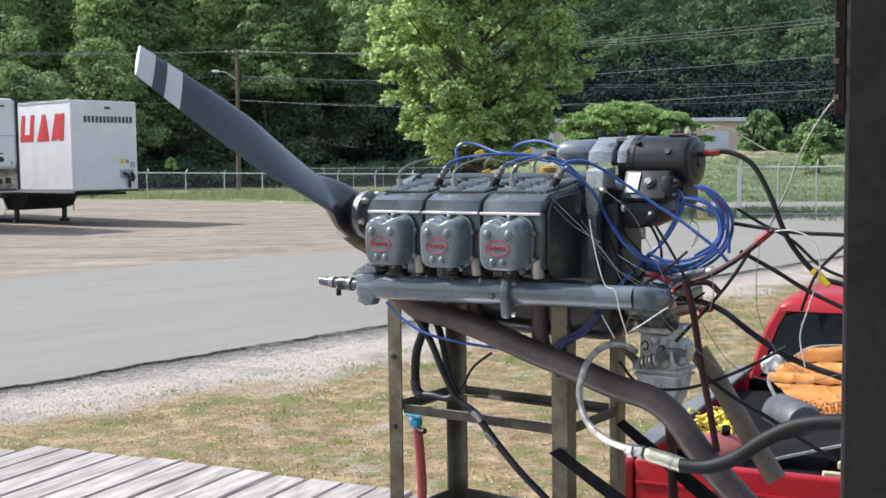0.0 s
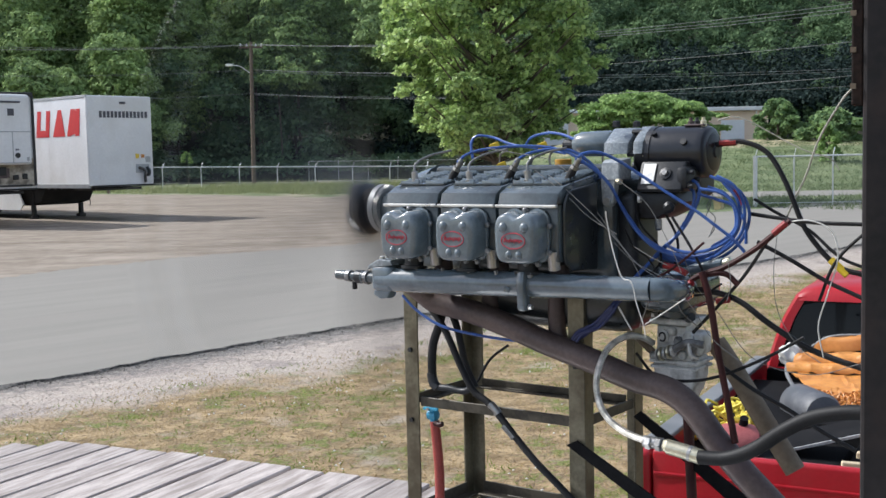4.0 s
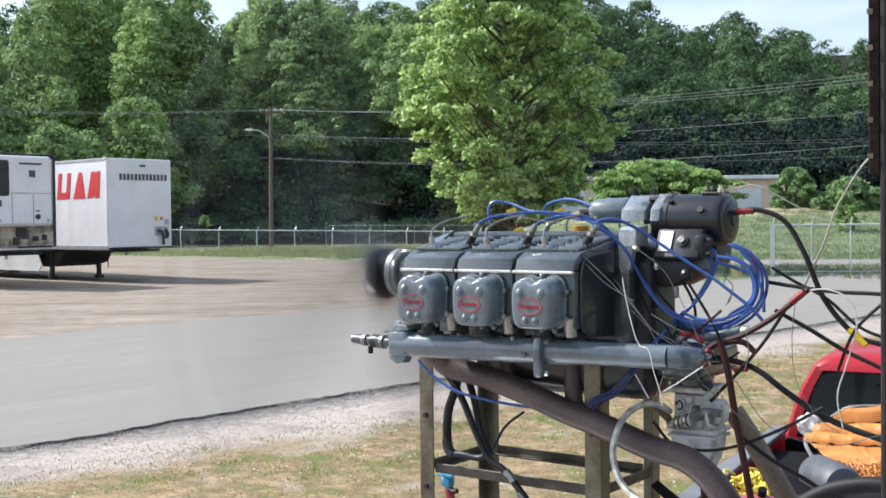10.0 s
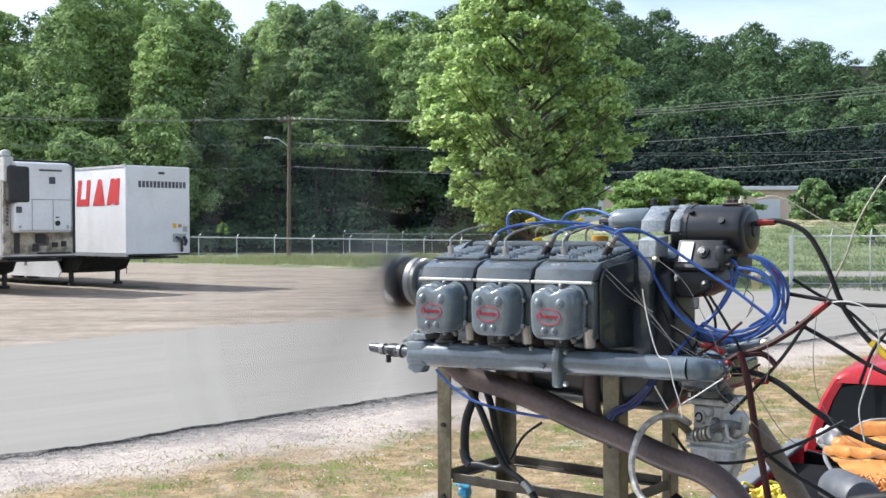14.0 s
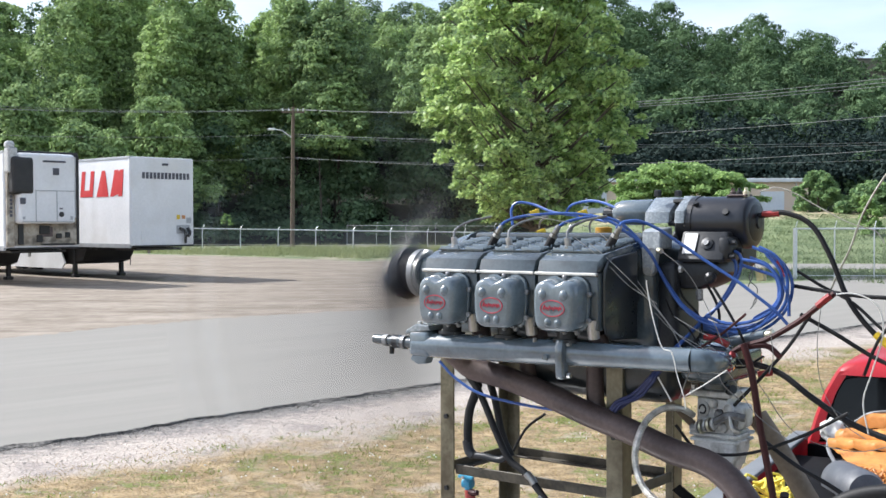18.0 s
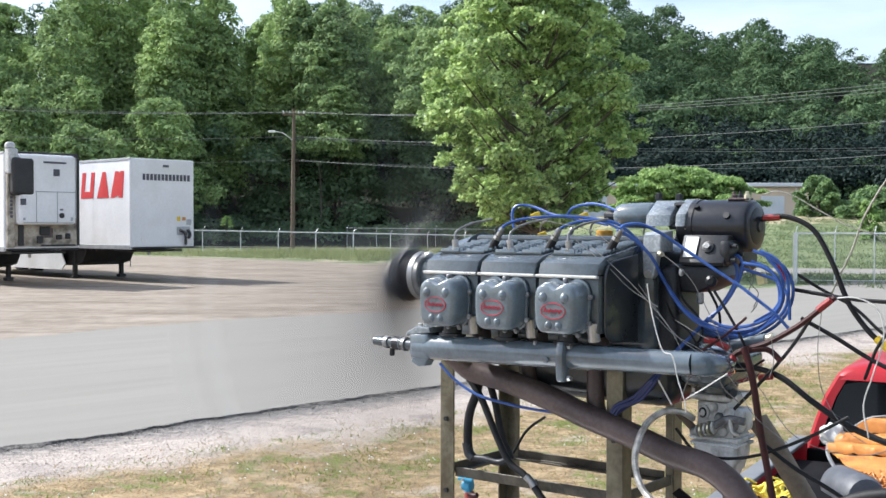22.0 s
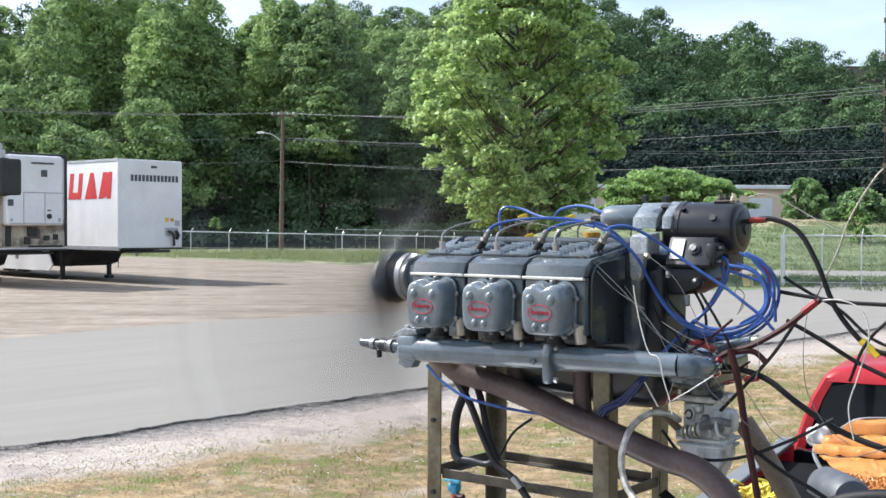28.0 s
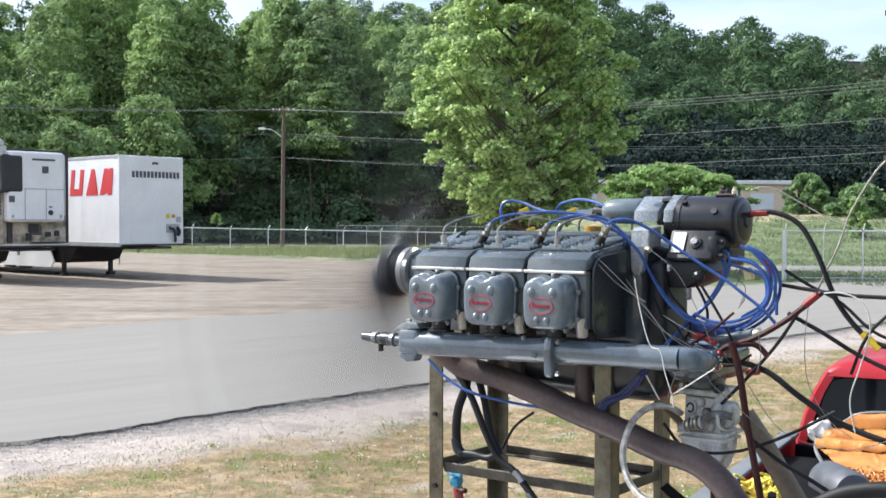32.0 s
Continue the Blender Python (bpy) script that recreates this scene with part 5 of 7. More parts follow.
def rocker_cover(a0, z0, b0, side):
    bm = bmesh.new()
    outline = cover_outline()
    rings = []
    for depth, shrink in ((0.0, 1.07), (0.005, 1.07), (0.0055, 1.0), (0.036, 0.985), (0.044, 0.965), (0.050, 0.92), (0.0535, 0.85), (0.0545, 0.72), (0.0545, 0.35)):
        rings.append([bm.verts.new((a0 + x * shrink, side * (b0 + depth), z0 + z * shrink - (0.003 if depth > 0.01 else 0))) for x, z in outline])
    n = len(outline)
    for r, q in zip(rings, rings[1:]):
        for k in range(n):
            bm.faces.new((r[k], r[(k + 1) % n], q[(k + 1) % n], q[k]))
    bm.faces.new(rings[-1])
    bm.faces.new(rings[0][::-1])
    ob = part("rocker_cover", bm, GREY_LIGHT, engine, "pressed grey rocker cover with a red oval badge", True)
    for x, z, r in ((-0.029, 0.024, 0.0098), (0.029, 0.024, 0.0098), (-0.0135, -0.037, 0.0082), (0.0135, -0.037, 0.0082)):
        bump = lathe([(-0.004, r * 1.35), (0.0005, r * 1.2), (0.0035, r * 0.9), (0.0055, r * 0.5), (0.006, r * 0.15)], (a0 + x, side * (b0 + 0.0545), z0 + z), (0, side, 0.12), 16)
        part("boss", bump, GREY_LIGHT, ob, smooth=True)
    for x, z in ((0.0, 0.059), (-0.066, 0.024), (-0.064, -0.034), (0.066, 0.024), (0.0, -0.061), (-0.034, -0.061)):
        part("bolt", lathe([(0, 0.0058), (0.006, 0.0058), (0.008, 0.003)], (a0 + x, side * (b0 + 0.005), z0 + z), (0, side, 0), 8), FLANGE_STEEL, ob)
    face = [(0.0315 * math.cos(k * math.tau / 40), 0.0165 * math.sin(k * math.tau / 40)) for k in range(40)]
    part("badge", prism([(a0 + x, z0 - 0.006 + z) for x, z in face], side * (b0 + 0.0540), side * (b0 + 0.0555), 0.0, "xz"), LOGO_GREY, ob, "grey oval badge")
    ring = [(a0 + 1.02 * x, side * (b0 + 0.0556), z0 - 0.006 + 1.04 * z) for x, z in face[::2]]
    part("badge_rim", tube(ring + ring[:1], 0.0012, 5, 2), LOGO_RED, ob, "red badge rim")
    wave = [(a0 - side * (-0.0245 + k * 0.0035), side * (b0 + 0.0556), z0 - 0.006 + (0.0050 if k % 2 else -0.0042) * (1.5 if k == 1 else 0.8 + 0.3 * math.sin(k * 1.7))) for k in range(15)]
    part("badge_stroke", tube(wave, 0.0016, 5, 2), LOGO_RED, ob, "red badge stroke")
    fit = Matrix.Translation((a0 - 0.003, 0, z0 + 0.004)) @ Matrix.Diagonal((0.87, 1, 0.92, 1)) @ Matrix.Translation((-a0, 0, -z0))
    for piece in [ob] + list(ob.children):
        piece.data.transform(fit)
    return ob


def cylinder(a0, side):
    """One cylinder: finned head, side plate, plugs, pushrod tubes."""
    s = side
    body = prism([(a0 - 0.072, -0.090), (a0 - 0.072, 0.026), (a0 + 0.072, 0.026), (a0 + 0.072, -0.090)], s * 0.16, s * 0.285, 0.004)
    ob = part("cylinder_head", body, GREY_ENGINE, engine, "grey painted cylinder head with cooling baffle", True)
    lo = sorted((s * 0.13, s * 0.29))
    # bright zinc colour paints the thin highlight along this edge
    part("baffle_lip", box(a0 - 0.0735, a0 + 0.0735, s * 0.2845, s * 0.295, 0.020, 0.027, 0.002), ZINC, ob)
    cap = prism([(s * 0.10, 0.027), (s * 0.288, 0.027), (s * 0.280, 0.050), (s * 0.255, 0.064), (s * 0.10, 0.088)], a0 - 0.0715, a0 + 0.0715, 0.005, "yz")
    part("head_cowl", cap, GREY_ENGINE, ob, smooth=True)
    part("fin_bed", prism([(s * 0.108, 0.0885), (s * 0.250, 0.0665), (s * 0.250, 0.0695), (s * 0.108, 0.0915)], a0 - 0.062, a0 + 0.062, 0.0, "yz"), GREY_ENGINE, ob)
    for k in range(10):
        b1 = 0.114 + k * 0.0140
        z1 = float(np.interp(b1, [0.10, 0.255], [0.088, 0.064]))
        for w0, w1, u in ((-0.060, -0.010, 0.5), (0.010, 0.060, -0.5)):
            rise = [z1 + 0.0085 + 0.0022 * math.sin(3.1 * k + u + 5 * f) for f in (0, 0.33, 0.66, 1)]
            steps_ = [a0 + w0 + (w1 - w0) * f for f in (0, 0.33, 0.66, 1)]
            # lighter enamel than the bed, standing in for lit fin edges
            part("fin", prism([(steps_[0], z1 - 0.004), *zip(steps_, rise), (steps_[3], z1 - 0.004)], s * b1, s * (b1 + 0.0042), 0.0010), GREY_LIGHT, ob, smooth=True)
    part("barrel", lathe([(0.0, 0.062), (0.1, 0.062)], (a0, s * 0.07, -0.03), (0, s, 0), 20), BLACK_IRON, ob)
    for k in range(6):
        part("barrel_fin", lathe([(0, 0.070), (0.004, 0.070)], (a0, s * (0.085 + k * 0.014), -0.03), (0, s, 0), 20), BLACK_IRON, ob)
    part("intake_elbow", lathe([(0, 0.021), (0.026, 0.021), (0.027, 0.030), (0.034, 0.030)], (a0 + 0.012, s * 0.262, -0.086), (0, s * 0.1, -1), 16), BLACK_IRON, ob, smooth=True)
    part("pushrod_tube", rod((a0 - 0.057, s * 0.281, -0.068), (a0 - 0.057, s * 0.274, -0.106), 0.0125, 14), STEEL, ob, "bare steel tube end")
    part("exhaust_port", tube([(a0 - 0.035, s * 0.22, -0.10), (a0 - 0.035, s * 0.215, -0.13), (a0 - 0.032, s * 0.20, -0.155)], 0.021, 12, 4), RUST_PIPE, ob, smooth=True)
    plug = part("spark_plug", lathe([(0, 0.011), (0.012, 0.011), (0.013, 0.0075), (0.030, 0.0070)], (a0 + 0.035, s * 0.22, 0.066), (0.1, s * 0.1, 1), 10), STEEL, ob)
    part("plug_lead", tube([(a0 + 0.038, s * 0.223, 0.094), (a0 + 0.038, s * 0.215, 0.114), (a0 + 0.018, s * 0.19, 0.131), (a0 - 0.022, s * 0.16, 0.142)], 0.0027, 8, 6), PLUG_STEEL, plug, "braided plug lead")
    boot = part("plug_boot", lathe([(0, 0.0085), (0.035, 0.009), (0.05, 0.0065)], (a0 - 0.040, s * 0.20, 0.062), (-0.55, -s * 0.1, 1), 12), RUBBER, ob, "black plug boot")
    part("boot_tip", lathe([(0, 0.0066), (0.016, 0.0066), (0.022, 0.004)], (a0 - 0.063, s * 0.196, 0.103), (-0.55, -s * 0.1, 1), 10), PLUG_STEEL, boot)
    part("boot_nut", lathe([(0, 0.0092), (0.007, 0.0092)], (a0 - 0.0595, s * 0.1965, 0.0965), (-0.55, -s * 0.1, 1), 6), PLUG_STEEL, boot)
    rocker_cover(a0, -0.042, 0.290, side)
    return ob


part("rear_baffle", prism([(0.132, -0.116), (0.132, 0.068), (0.238, 0.056), (0.258, 0.046), (0.268, 0.030), (0.270, 0.014), (0.270, -0.080), (0.262, -0.098), (0.240, -0.112)], -0.2115, -0.2055, 0.003, "yz"), ENAMEL_SHADED, engine, "cooling baffle behind the rear cylinder, enamel darkened for shade")
for s_ in (1, -1):
    for a0 in (0.15, 0.0, -0.15):
        cylinder(a0 + (0.075 if s_ < 0 else 0.018), s_)
part("crankcase", box(-0.24, 0.30, -0.11, 0.11, -0.15, 0.088, 0.03, 4), GREY_ENGINE, engine, smooth=True)
part("top_spine", box(-0.20, 0.26, -0.05, 0.07, 0.085, 0.105, 0.008), GREY_ENGINE, engine)
part("nose_case", lathe([(0.29, 0.11), (0.33, 0.10), (0.38, 0.075), (0.42, 0.055), (0.45, 0.045), (0.468, 0.045)], (0, 0, 0), (1, 0, 0), 28), GREY_ENGINE, engine, smooth=True)
part("oil_sump", box(-0.285, 0.10, -0.11, 0.13, -0.255, -0.140, 0.045, 5), ENAMEL_SHADED, engine, smooth=True)
part("accessory_case", box(-0.284, -0.235, -0.02, 0.100, -0.16, 0.045, 0.018, 3), BLACK_IRON, engine, "dark accessory case", True)
part("mount_bracket", prism([(-0.210, 0.074), (-0.212, 0.026), (-0.218, 0.016), (-0.232, 0.015), (-0.239, 0.024), (-0.246, 0.074)], 0.094, 0.116, 0.004), BARE_CHIPPED, engine, "grey cast bracket")
part("bracket_head", prism([(0.060, 0.118), (0.104, 0.114), (0.116, 0.108), (0.119, 0.073), (0.060, 0.072)], -0.255, -0.213, 0.003, "yz"), BARE_CHIPPED, engine, "chipped grey bracket head")
part("starter_mount", prism([(-0.050, 0.182), (0.012, 0.182), (0.056, 0.150), (0.060, 0.126), (-0.050, 0.126)], -0.246, -0.186, 0.006, "yz"), GREY_CHIPPED, engine, "grey starter housing", True)
part("starter_plate", prism([(-0.050, 0.184), (0.016, 0.184), (0.058, 0.152), (0.062, 0.126), (-0.050, 0.126)], -0.282, -0.258, 0.004, "yz"), GREY_CHIPPED, engine, "grey starter plate", True)
for b_, z_ in ((0.022, 0.172), (0.046, 0.126), (-0.03, 0.176)):
    part("mount_stud", rod((-0.240, b_, z_), (-0.268, b_, z_), 0.0065, 8), BLACK_IRON, engine)
part("mount_nut", lathe([(0, 0.009), (0.008, 0.009), (0.009, 0.005)], (-0.279, 0.046, 0.121), (-1, 0.2, 0), 6), BRASS, engine)
starter = part("starter_motor", lathe([(0.0, 0.050), (0.006, 0.055), (0.138, 0.055), (0.140, 0.0545), (0.152, 0.0545), (0.159, 0.050), (0.162, 0.042)], (-0.254, 0, 0.127), (-1, 0, 0), 36), STARTER_BLACK, engine, "black starter motor", True)
part("end_cap", lathe([(0, 0.040), (0.003, 0.036), (0.005, 0.014), (0.009, 0.012)], (-0.4155, 0, 0.127), (-1, 0, 0), 24), BLACK_IRON, starter, smooth=True)
part("clamp_band", lathe([(0, 0.057), (0.012, 0.057)], (-0.281, 0, 0.127), (-1, 0, 0), 36), STARTER_BLACK, starter)
for k, a_ in enumerate((-0.362, -0.379, -0.396)):
    part("terminal", lathe([(0, 0.007), (0.012, 0.007), (0.014, 0.004), (0.020, 0.004)], (a_, 0.0 + 0.006 * (k - 1), 0.180), (0, 0, 1), 8), (RUST_PIPE, BLACK_IRON, BRASS)[k], starter)
part("terminal_bar", box(-0.402, -0.356, -0.014, 0.016, 0.181, 0.186, 0.002), RUST_PIPE, starter)
part("screw", rod((-0.30, 0.040, 0.165), (-0.30, 0.044, 0.170), 0.006, 10), BLACK_IRON, starter)
part("screw", rod((-0.372, 0.050, 0.147), (-0.372, 0.056, 0.150), 0.007, 10), BLACK_IRON, starter)
part("terminal_stud", rod((-0.416, 0.0, 0.140), (-0.436, 0.0, 0.143), 0.006, 8), BLACK_IRON, starter)
part("starter_nose", lathe([(0, 0.026), (0.005, 0.029), (0.075, 0.028), (0.09, 0.024), (0.095, 0.018)], (-0.168, -0.02, 0.150), (1, 0, 0), 24), GREY_LIGHT, engine, "grey starter gear tube", True)
part("breather_cap", rod((-0.074, -0.02, 0.148), (-0.045, -0.02, 0.148), 0.015, 14, 0.003), BLACK_IRON, engine)
filler = part("oil_filler", lathe([(0, 0.016), (0.010, 0.016), (0.012, 0.019), (0.024, 0.019), (0.026, 0.014)], (-0.07, 0.03, 0.092), (0, 0, 1), 18), AMBER_CAP, engine, "yellow oil filler cap", True)
mag = part("magneto", prism([(0.016, 0.108), (0.072, 0.108), (0.098, 0.052), (0.096, 0.046), (0.016, 0.046)], -0.386, -0.284, 0.005, "yz"), BLACK_IRON, engine, "black magneto", True)
part("data_plate", prism([(0.0745, 0.1035), (0.0765, 0.1045), (0.0960, 0.0635), (0.0940, 0.0625)], -0.322, -0.294, 0.0, "yz"), BRIGHT_PLATE, mag, "bright data plate")
part("cap", box(-0.396, -0.372, 0.020, 0.092, 0.050, 0.098, 0.008, 2), BLACK_IRON, mag, smooth=True)
part("plug_ring", lathe([(0, 0.013), (0.004, 0.013), (0.005, 0.008)], (-0.346, 0.083, 0.083), (0, 0.9, 0.42), 16), BLACK_IRON, mag)
part("plug_stud", lathe([(0, 0.006), (0.007, 0.006)], (-0.346, 0.085, 0.084), (0, 0.9, 0.42), 12), FLANGE_STEEL, mag)
for z_, b_ in ((0.086, 0.08), (0.070, 0.05), (0.058, 0.084)):
    part("lead_nut", lathe([(0, 0.0055), (0.010, 0.0055), (0.012, 0.004)], (-0.396, b_, z_), (-1, 0, 0), 8), BLACK_IRON, mag)
part("magneto_base", prism([(-0.250, -0.012), (-0.250, 0.046), (-0.366, 0.046), (-0.374, 0.024), (-0.356, 0.004), (-0.320, -0.012)], -0.03, 0.085, 0.010), BLACK_IRON, engine, "dark magneto base casting", True)
part("base_knob", lathe([(0, 0.012), (0.012, 0.012), (0.018, 0.006)], (-0.355, 0.086, 0.014), (-0.3, 1, 0), 10), BLACK_IRON, engine)
part("drain_cock", lathe([(0, 0.008), (0.02, 0.008), (0.024, 0.005)], (-0.322, 0.07, -0.012), (0, 0, -1), 8), FLANGE_STEEL, engine)
part("second_magneto", box(-0.375, -0.262, -0.11, -0.02, 0.030, 0.100, 0.014, 3), BLACK_IRON, engine, "black magneto", True)
part("bracket_bolt", rod((-0.226, 0.114, 0.026), (-0.226, 0.121, 0.026), 0.009, 8), ZINC, engine)
part("bracket_bolt", rod((-0.252, 0.119, 0.070), (-0.262, 0.124, 0.068), 0.006, 8), BRASS, engine)
for k, (b_, z_) in enumerate(((0.085, 0.03), (0.085, -0.05), (0.085, -0.13), (0.0, 0.035), (0.0, -0.13))):
    part("case_bolt", lathe([(0, 0.008), (0.006, 0.008), (0.008, 0.004)], (-0.284, b_, z_), (-1, 0, 0), 6), BLACK_IRON if k else ZINC, engine)
part("mount_bolt", lathe([(0, 0.009), (0.012, 0.009), (0.014, 0.005)], (-0.212, 0.045, 0.184), (0, 0, 1), 6), BLACK_IRON, engine)
part("mount_bolt", lathe([(0, 0.009), (0.012, 0.009), (0.014, 0.005)], (-0.228, -0.02, 0.184), (0, 0, 1), 6), BLACK_IRON, engine)
# long intake pipe along the near side
mani = part("intake_pipe", lathe([(0.0, 0.018), (0.01, 0.027), (0.05, 0.0285), (0.402, 0.0275), (0.517, 0.0245), (0.677, 0.0243)], (0.279, 0.275, -0.146), (-1, -0.03, 0.012), 24), GREY_PIPE, engine, "long grey intake pipe", True)
part("pipe_flange", prism([(0.274, -0.187), (0.278, -0.192), (0.296, -0.192), (0.300, -0.187), (0.303, -0.160), (0.303, -0.136), (0.300, -0.116), (0.296, -0.111), (0.278, -0.111), (0.274, -0.116), (0.272, -0.136), (0.272, -0.160)], -0.130, -0.113, 0.003, "yz"), GREY_PIPE, mani, smooth=True)
for z_ in (-0.184, -0.119):
    part("flange_bolt", rod((-0.1325, 0.284, z_), (-0.140, 0.284, z_), 0.006, 6), ZINC, mani)
part("pipe_plug", lathe([(0, 0.007), (0.003, 0.007), (0.005, 0.004)], (-0.085, 0.2925, -0.150), (0, 1, 0), 10), GREY_PIPE, mani)
part("end_block", box(0.220, 0.280, 0.23, 0.30, -0.172, -0.112, 0.012, 3), GREY_PIPE, mani, smooth=True)
part("end_plate", prism([(0.217, -0.111), (0.222, -0.100), (0.257, -0.098), (0.285, -0.112), (0.289, -0.122)], 0.235, 0.298, 0.003), GREY_CHIPPED, mani, "chipped grey end plate")
part("end_tab", prism([(0.229, -0.170), (0.275, -0.168), (0.279, -0.180), (0.257, -0.190), (0.239, -0.187)], 0.262, 0.292, 0.004), GREY_PIPE, mani)
for a_, b_ in ((0.232, 0.25), (0.255, 0.285), (0.272, 0.245)):
    part("plate_stud", lathe([(0, 0.006), (0.008, 0.006), (0.010, 0.003)], (a_, b_, -0.102), (0.1, 0, 1), 6), ZINC, mani)
for k, a_ in enumerate((0.24, 0.16, 0.09, 0.02, -0.05)):
    part("stud", rod((a_, 0.280, -0.124), (a_, 0.281, -0.113), 0.0045, 6), FLANGE_STEEL, mani)
part("pipe_nipple", lathe([(0, 0.012), (0.03, 0.012), (0.031, 0.015), (0.055, 0.015), (0.056, 0.0105), (0.075, 0.0105), (0.076, 0.013), (0.115, 0.010)], (0.280, 0.28, -0.144), (1, 0, 0.03), 14), GREY_ENGINE, mani, "dull steel pipe fittings", True)
part("bright_band", lathe([(0, 0.0158), (0.010, 0.0158)], (0.299, 0.28, -0.1434), (1, 0, 0.03), 14), FLANGE_STEEL, mani)
part("bright_band", lathe([(0, 0.0135), (0.012, 0.0135)], (0.352, 0.28, -0.1418), (1, 0, 0.03), 14), FLANGE_STEEL, mani)
part("nipple_band", lathe([(0, 0.0155), (0.016, 0.0155)], (0.318, 0.28, -0.143), (1, 0, 0.03), 14), BLACK_IRON, mani)
part("drain_nipple", rod((0.343, 0.28, -0.155), (0.343, 0.28, -0.172), 0.006, 8), BLACK_IRON, mani)
part("far_intake_pipe", rod((0.25, -0.28, -0.146), (-0.27, -0.26, -0.14), 0.026, 16), GREY_PIPE, engine)
part("intake_plenum", box(-0.40, -0.29, -0.09, 0.12, -0.205, -0.125, 0.025, 3), GREY_ENGINE, engine, "grey cast intake plenum", True)
part("pipe_elbow", tube([(-0.395, 0.256, -0.138), (-0.412, 0.248, -0.138), (-0.424, 0.222, -0.142), (-0.418, 0.16, -0.15), (-0.38, 0.10, -0.16)], 0.0235, 16, 5, None, (0.0245, 0.0238, 0.023, 0.023, 0.023)), GREY_PIPE, mani, smooth=True)
# carburettor under the intake elbow
part("intake_elbow_casting", lathe([(0, 0.060), (0.03, 0.058), (0.055, 0.048), (0.085, 0.040), (0.092, 0.040)], (-0.345, 0.03, -0.128), (0, 0, -1), 24), GREY_ENGINE, engine, "grey cast intake elbow", True)
carb = part("carburettor", prism([(-0.300, -0.238), (-0.298, -0.300), (-0.288, -0.312), (-0.290, -0.345), (-0.312, -0.372), (-0.400, -0.380), (-0.414, -0.345), (-0.412, -0.305), (-0.390, -0.292), (-0.386, -0.238)], -0.010, 0.062, 0.010), ALU, engine, "grey cast-aluminium carburettor", True)
part("top_flange", box(-0.402, -0.285, -0.03, 0.072, -0.236, -0.222, 0.005), ALU, carb)
part("bowl_rim", box(-0.420, -0.284, -0.02, 0.071, -0.318, -0.310, 0.003), ALU, carb)
part("bowl_rim", box(-0.418, -0.286, -0.018, 0.069, -0.330, -0.323, 0.003), ALU, carb)
part("side_body", box(-0.425, -0.378, -0.005, 0.066, -0.300, -0.250, 0.012, 3), ALU, carb, smooth=True)
part("venturi_boss", lathe([(0, 0.016), (0.006, 0.016), (0.009, 0.010)], (-0.322, 0.060, -0.262), (0, 1, 0), 16), ALU, carb, smooth=True)
part("boss_ring", tube([(-0.322 + 0.009 * math.cos(k), 0.0695, -0.262 + 0.009 * math.sin(k)) for k in np.linspace(0, 5.4, 10)], 0.0022, 5, 2), BLACK_IRON, carb)
for k, (a_, z_, r_) in enumerate(((-0.352, -0.250, 0.010), (-0.368, -0.272, 0.013), (-0.395, -0.262, 0.015), (-0.408, -0.284, 0.012), (-0.380, -0.298, 0.010), (-0.340, -0.296, 0.008))):
    part("cast_boss", lathe([(0, r_), (0.010, r_), (0.014, r_ * 0.6)], (a_, 0.060, z_), (0.15, 1, 0.1), 10), ALU if k % 2 == 0 else FLANGE_STEEL, carb, smooth=True)
for a_ in (-0.292, -0.320, -0.350, -0.380, -0.410):
    part("bowl_screw", lathe([(0, 0.0055), (0.005, 0.0055), (0.006, 0.003)], (a_, 0.064, -0.3065), (0, 0.2, 1), 8), STEEL, carb)
for a_ in (-0.293, -0.393):
    part("flange_nut", lathe([(0, 0.009), (0.009, 0.009), (0.010, 0.005)], (a_, 0.058, -0.222), (0, 0, 1), 6), STEEL, carb)
part("throttle_arm", tube([(-0.300, 0.085, -0.300), (-0.340, 0.090, -0.296), (-0.372, 0.086, -0.280), (-0.400, 0.080, -0.268), (-0.440, 0.07, -0.272)], 0.008, 8, 4), FLANGE_STEEL, carb)
for k in range(5):
    part("spring_ring", lathe([(0, 0.013 + 0.002 * (k % 2)), (0.006, 0.013 + 0.002 * (k % 2))], (-0.318 - k * 0.011, 0.088, -0.299 + k * 0.003), (-1, 0, 0.2), 12), BRASS if k % 2 else ALU, carb)
part("throttle_lever", tube([(-0.405, 0.082, -0.268), (-0.412, 0.085, -0.292), (-0.432, 0.08, -0.300)], 0.005, 7, 3), STEEL, carb)
part("fuel_inlet", rod((-0.300, 0.075, -0.296), (-0.262, 0.09, -0.262), 0.0085, 10), TAN_PIPE, carb)
part("choke_knob", rod((-0.392, 0.062, -0.222), (-0.410, 0.075, -0.214), 0.010, 10), BLACK_IRON, carb)
part("air_intake", prism([(-0.318, -0.372), (-0.328, -0.400), (-0.386, -0.408), (-0.402, -0.376)], 0.0, 0.058, 0.008), ALU, carb, smooth=True)

narrow = Matrix.Translation((-0.354, 0, 0)) @ Matrix.Diagonal((0.80, 1, 1, 1)) @ Matrix.Translation((0.354, 0, 0))
for piece in [carb, *carb.children]:
    piece.data.transform(narrow)


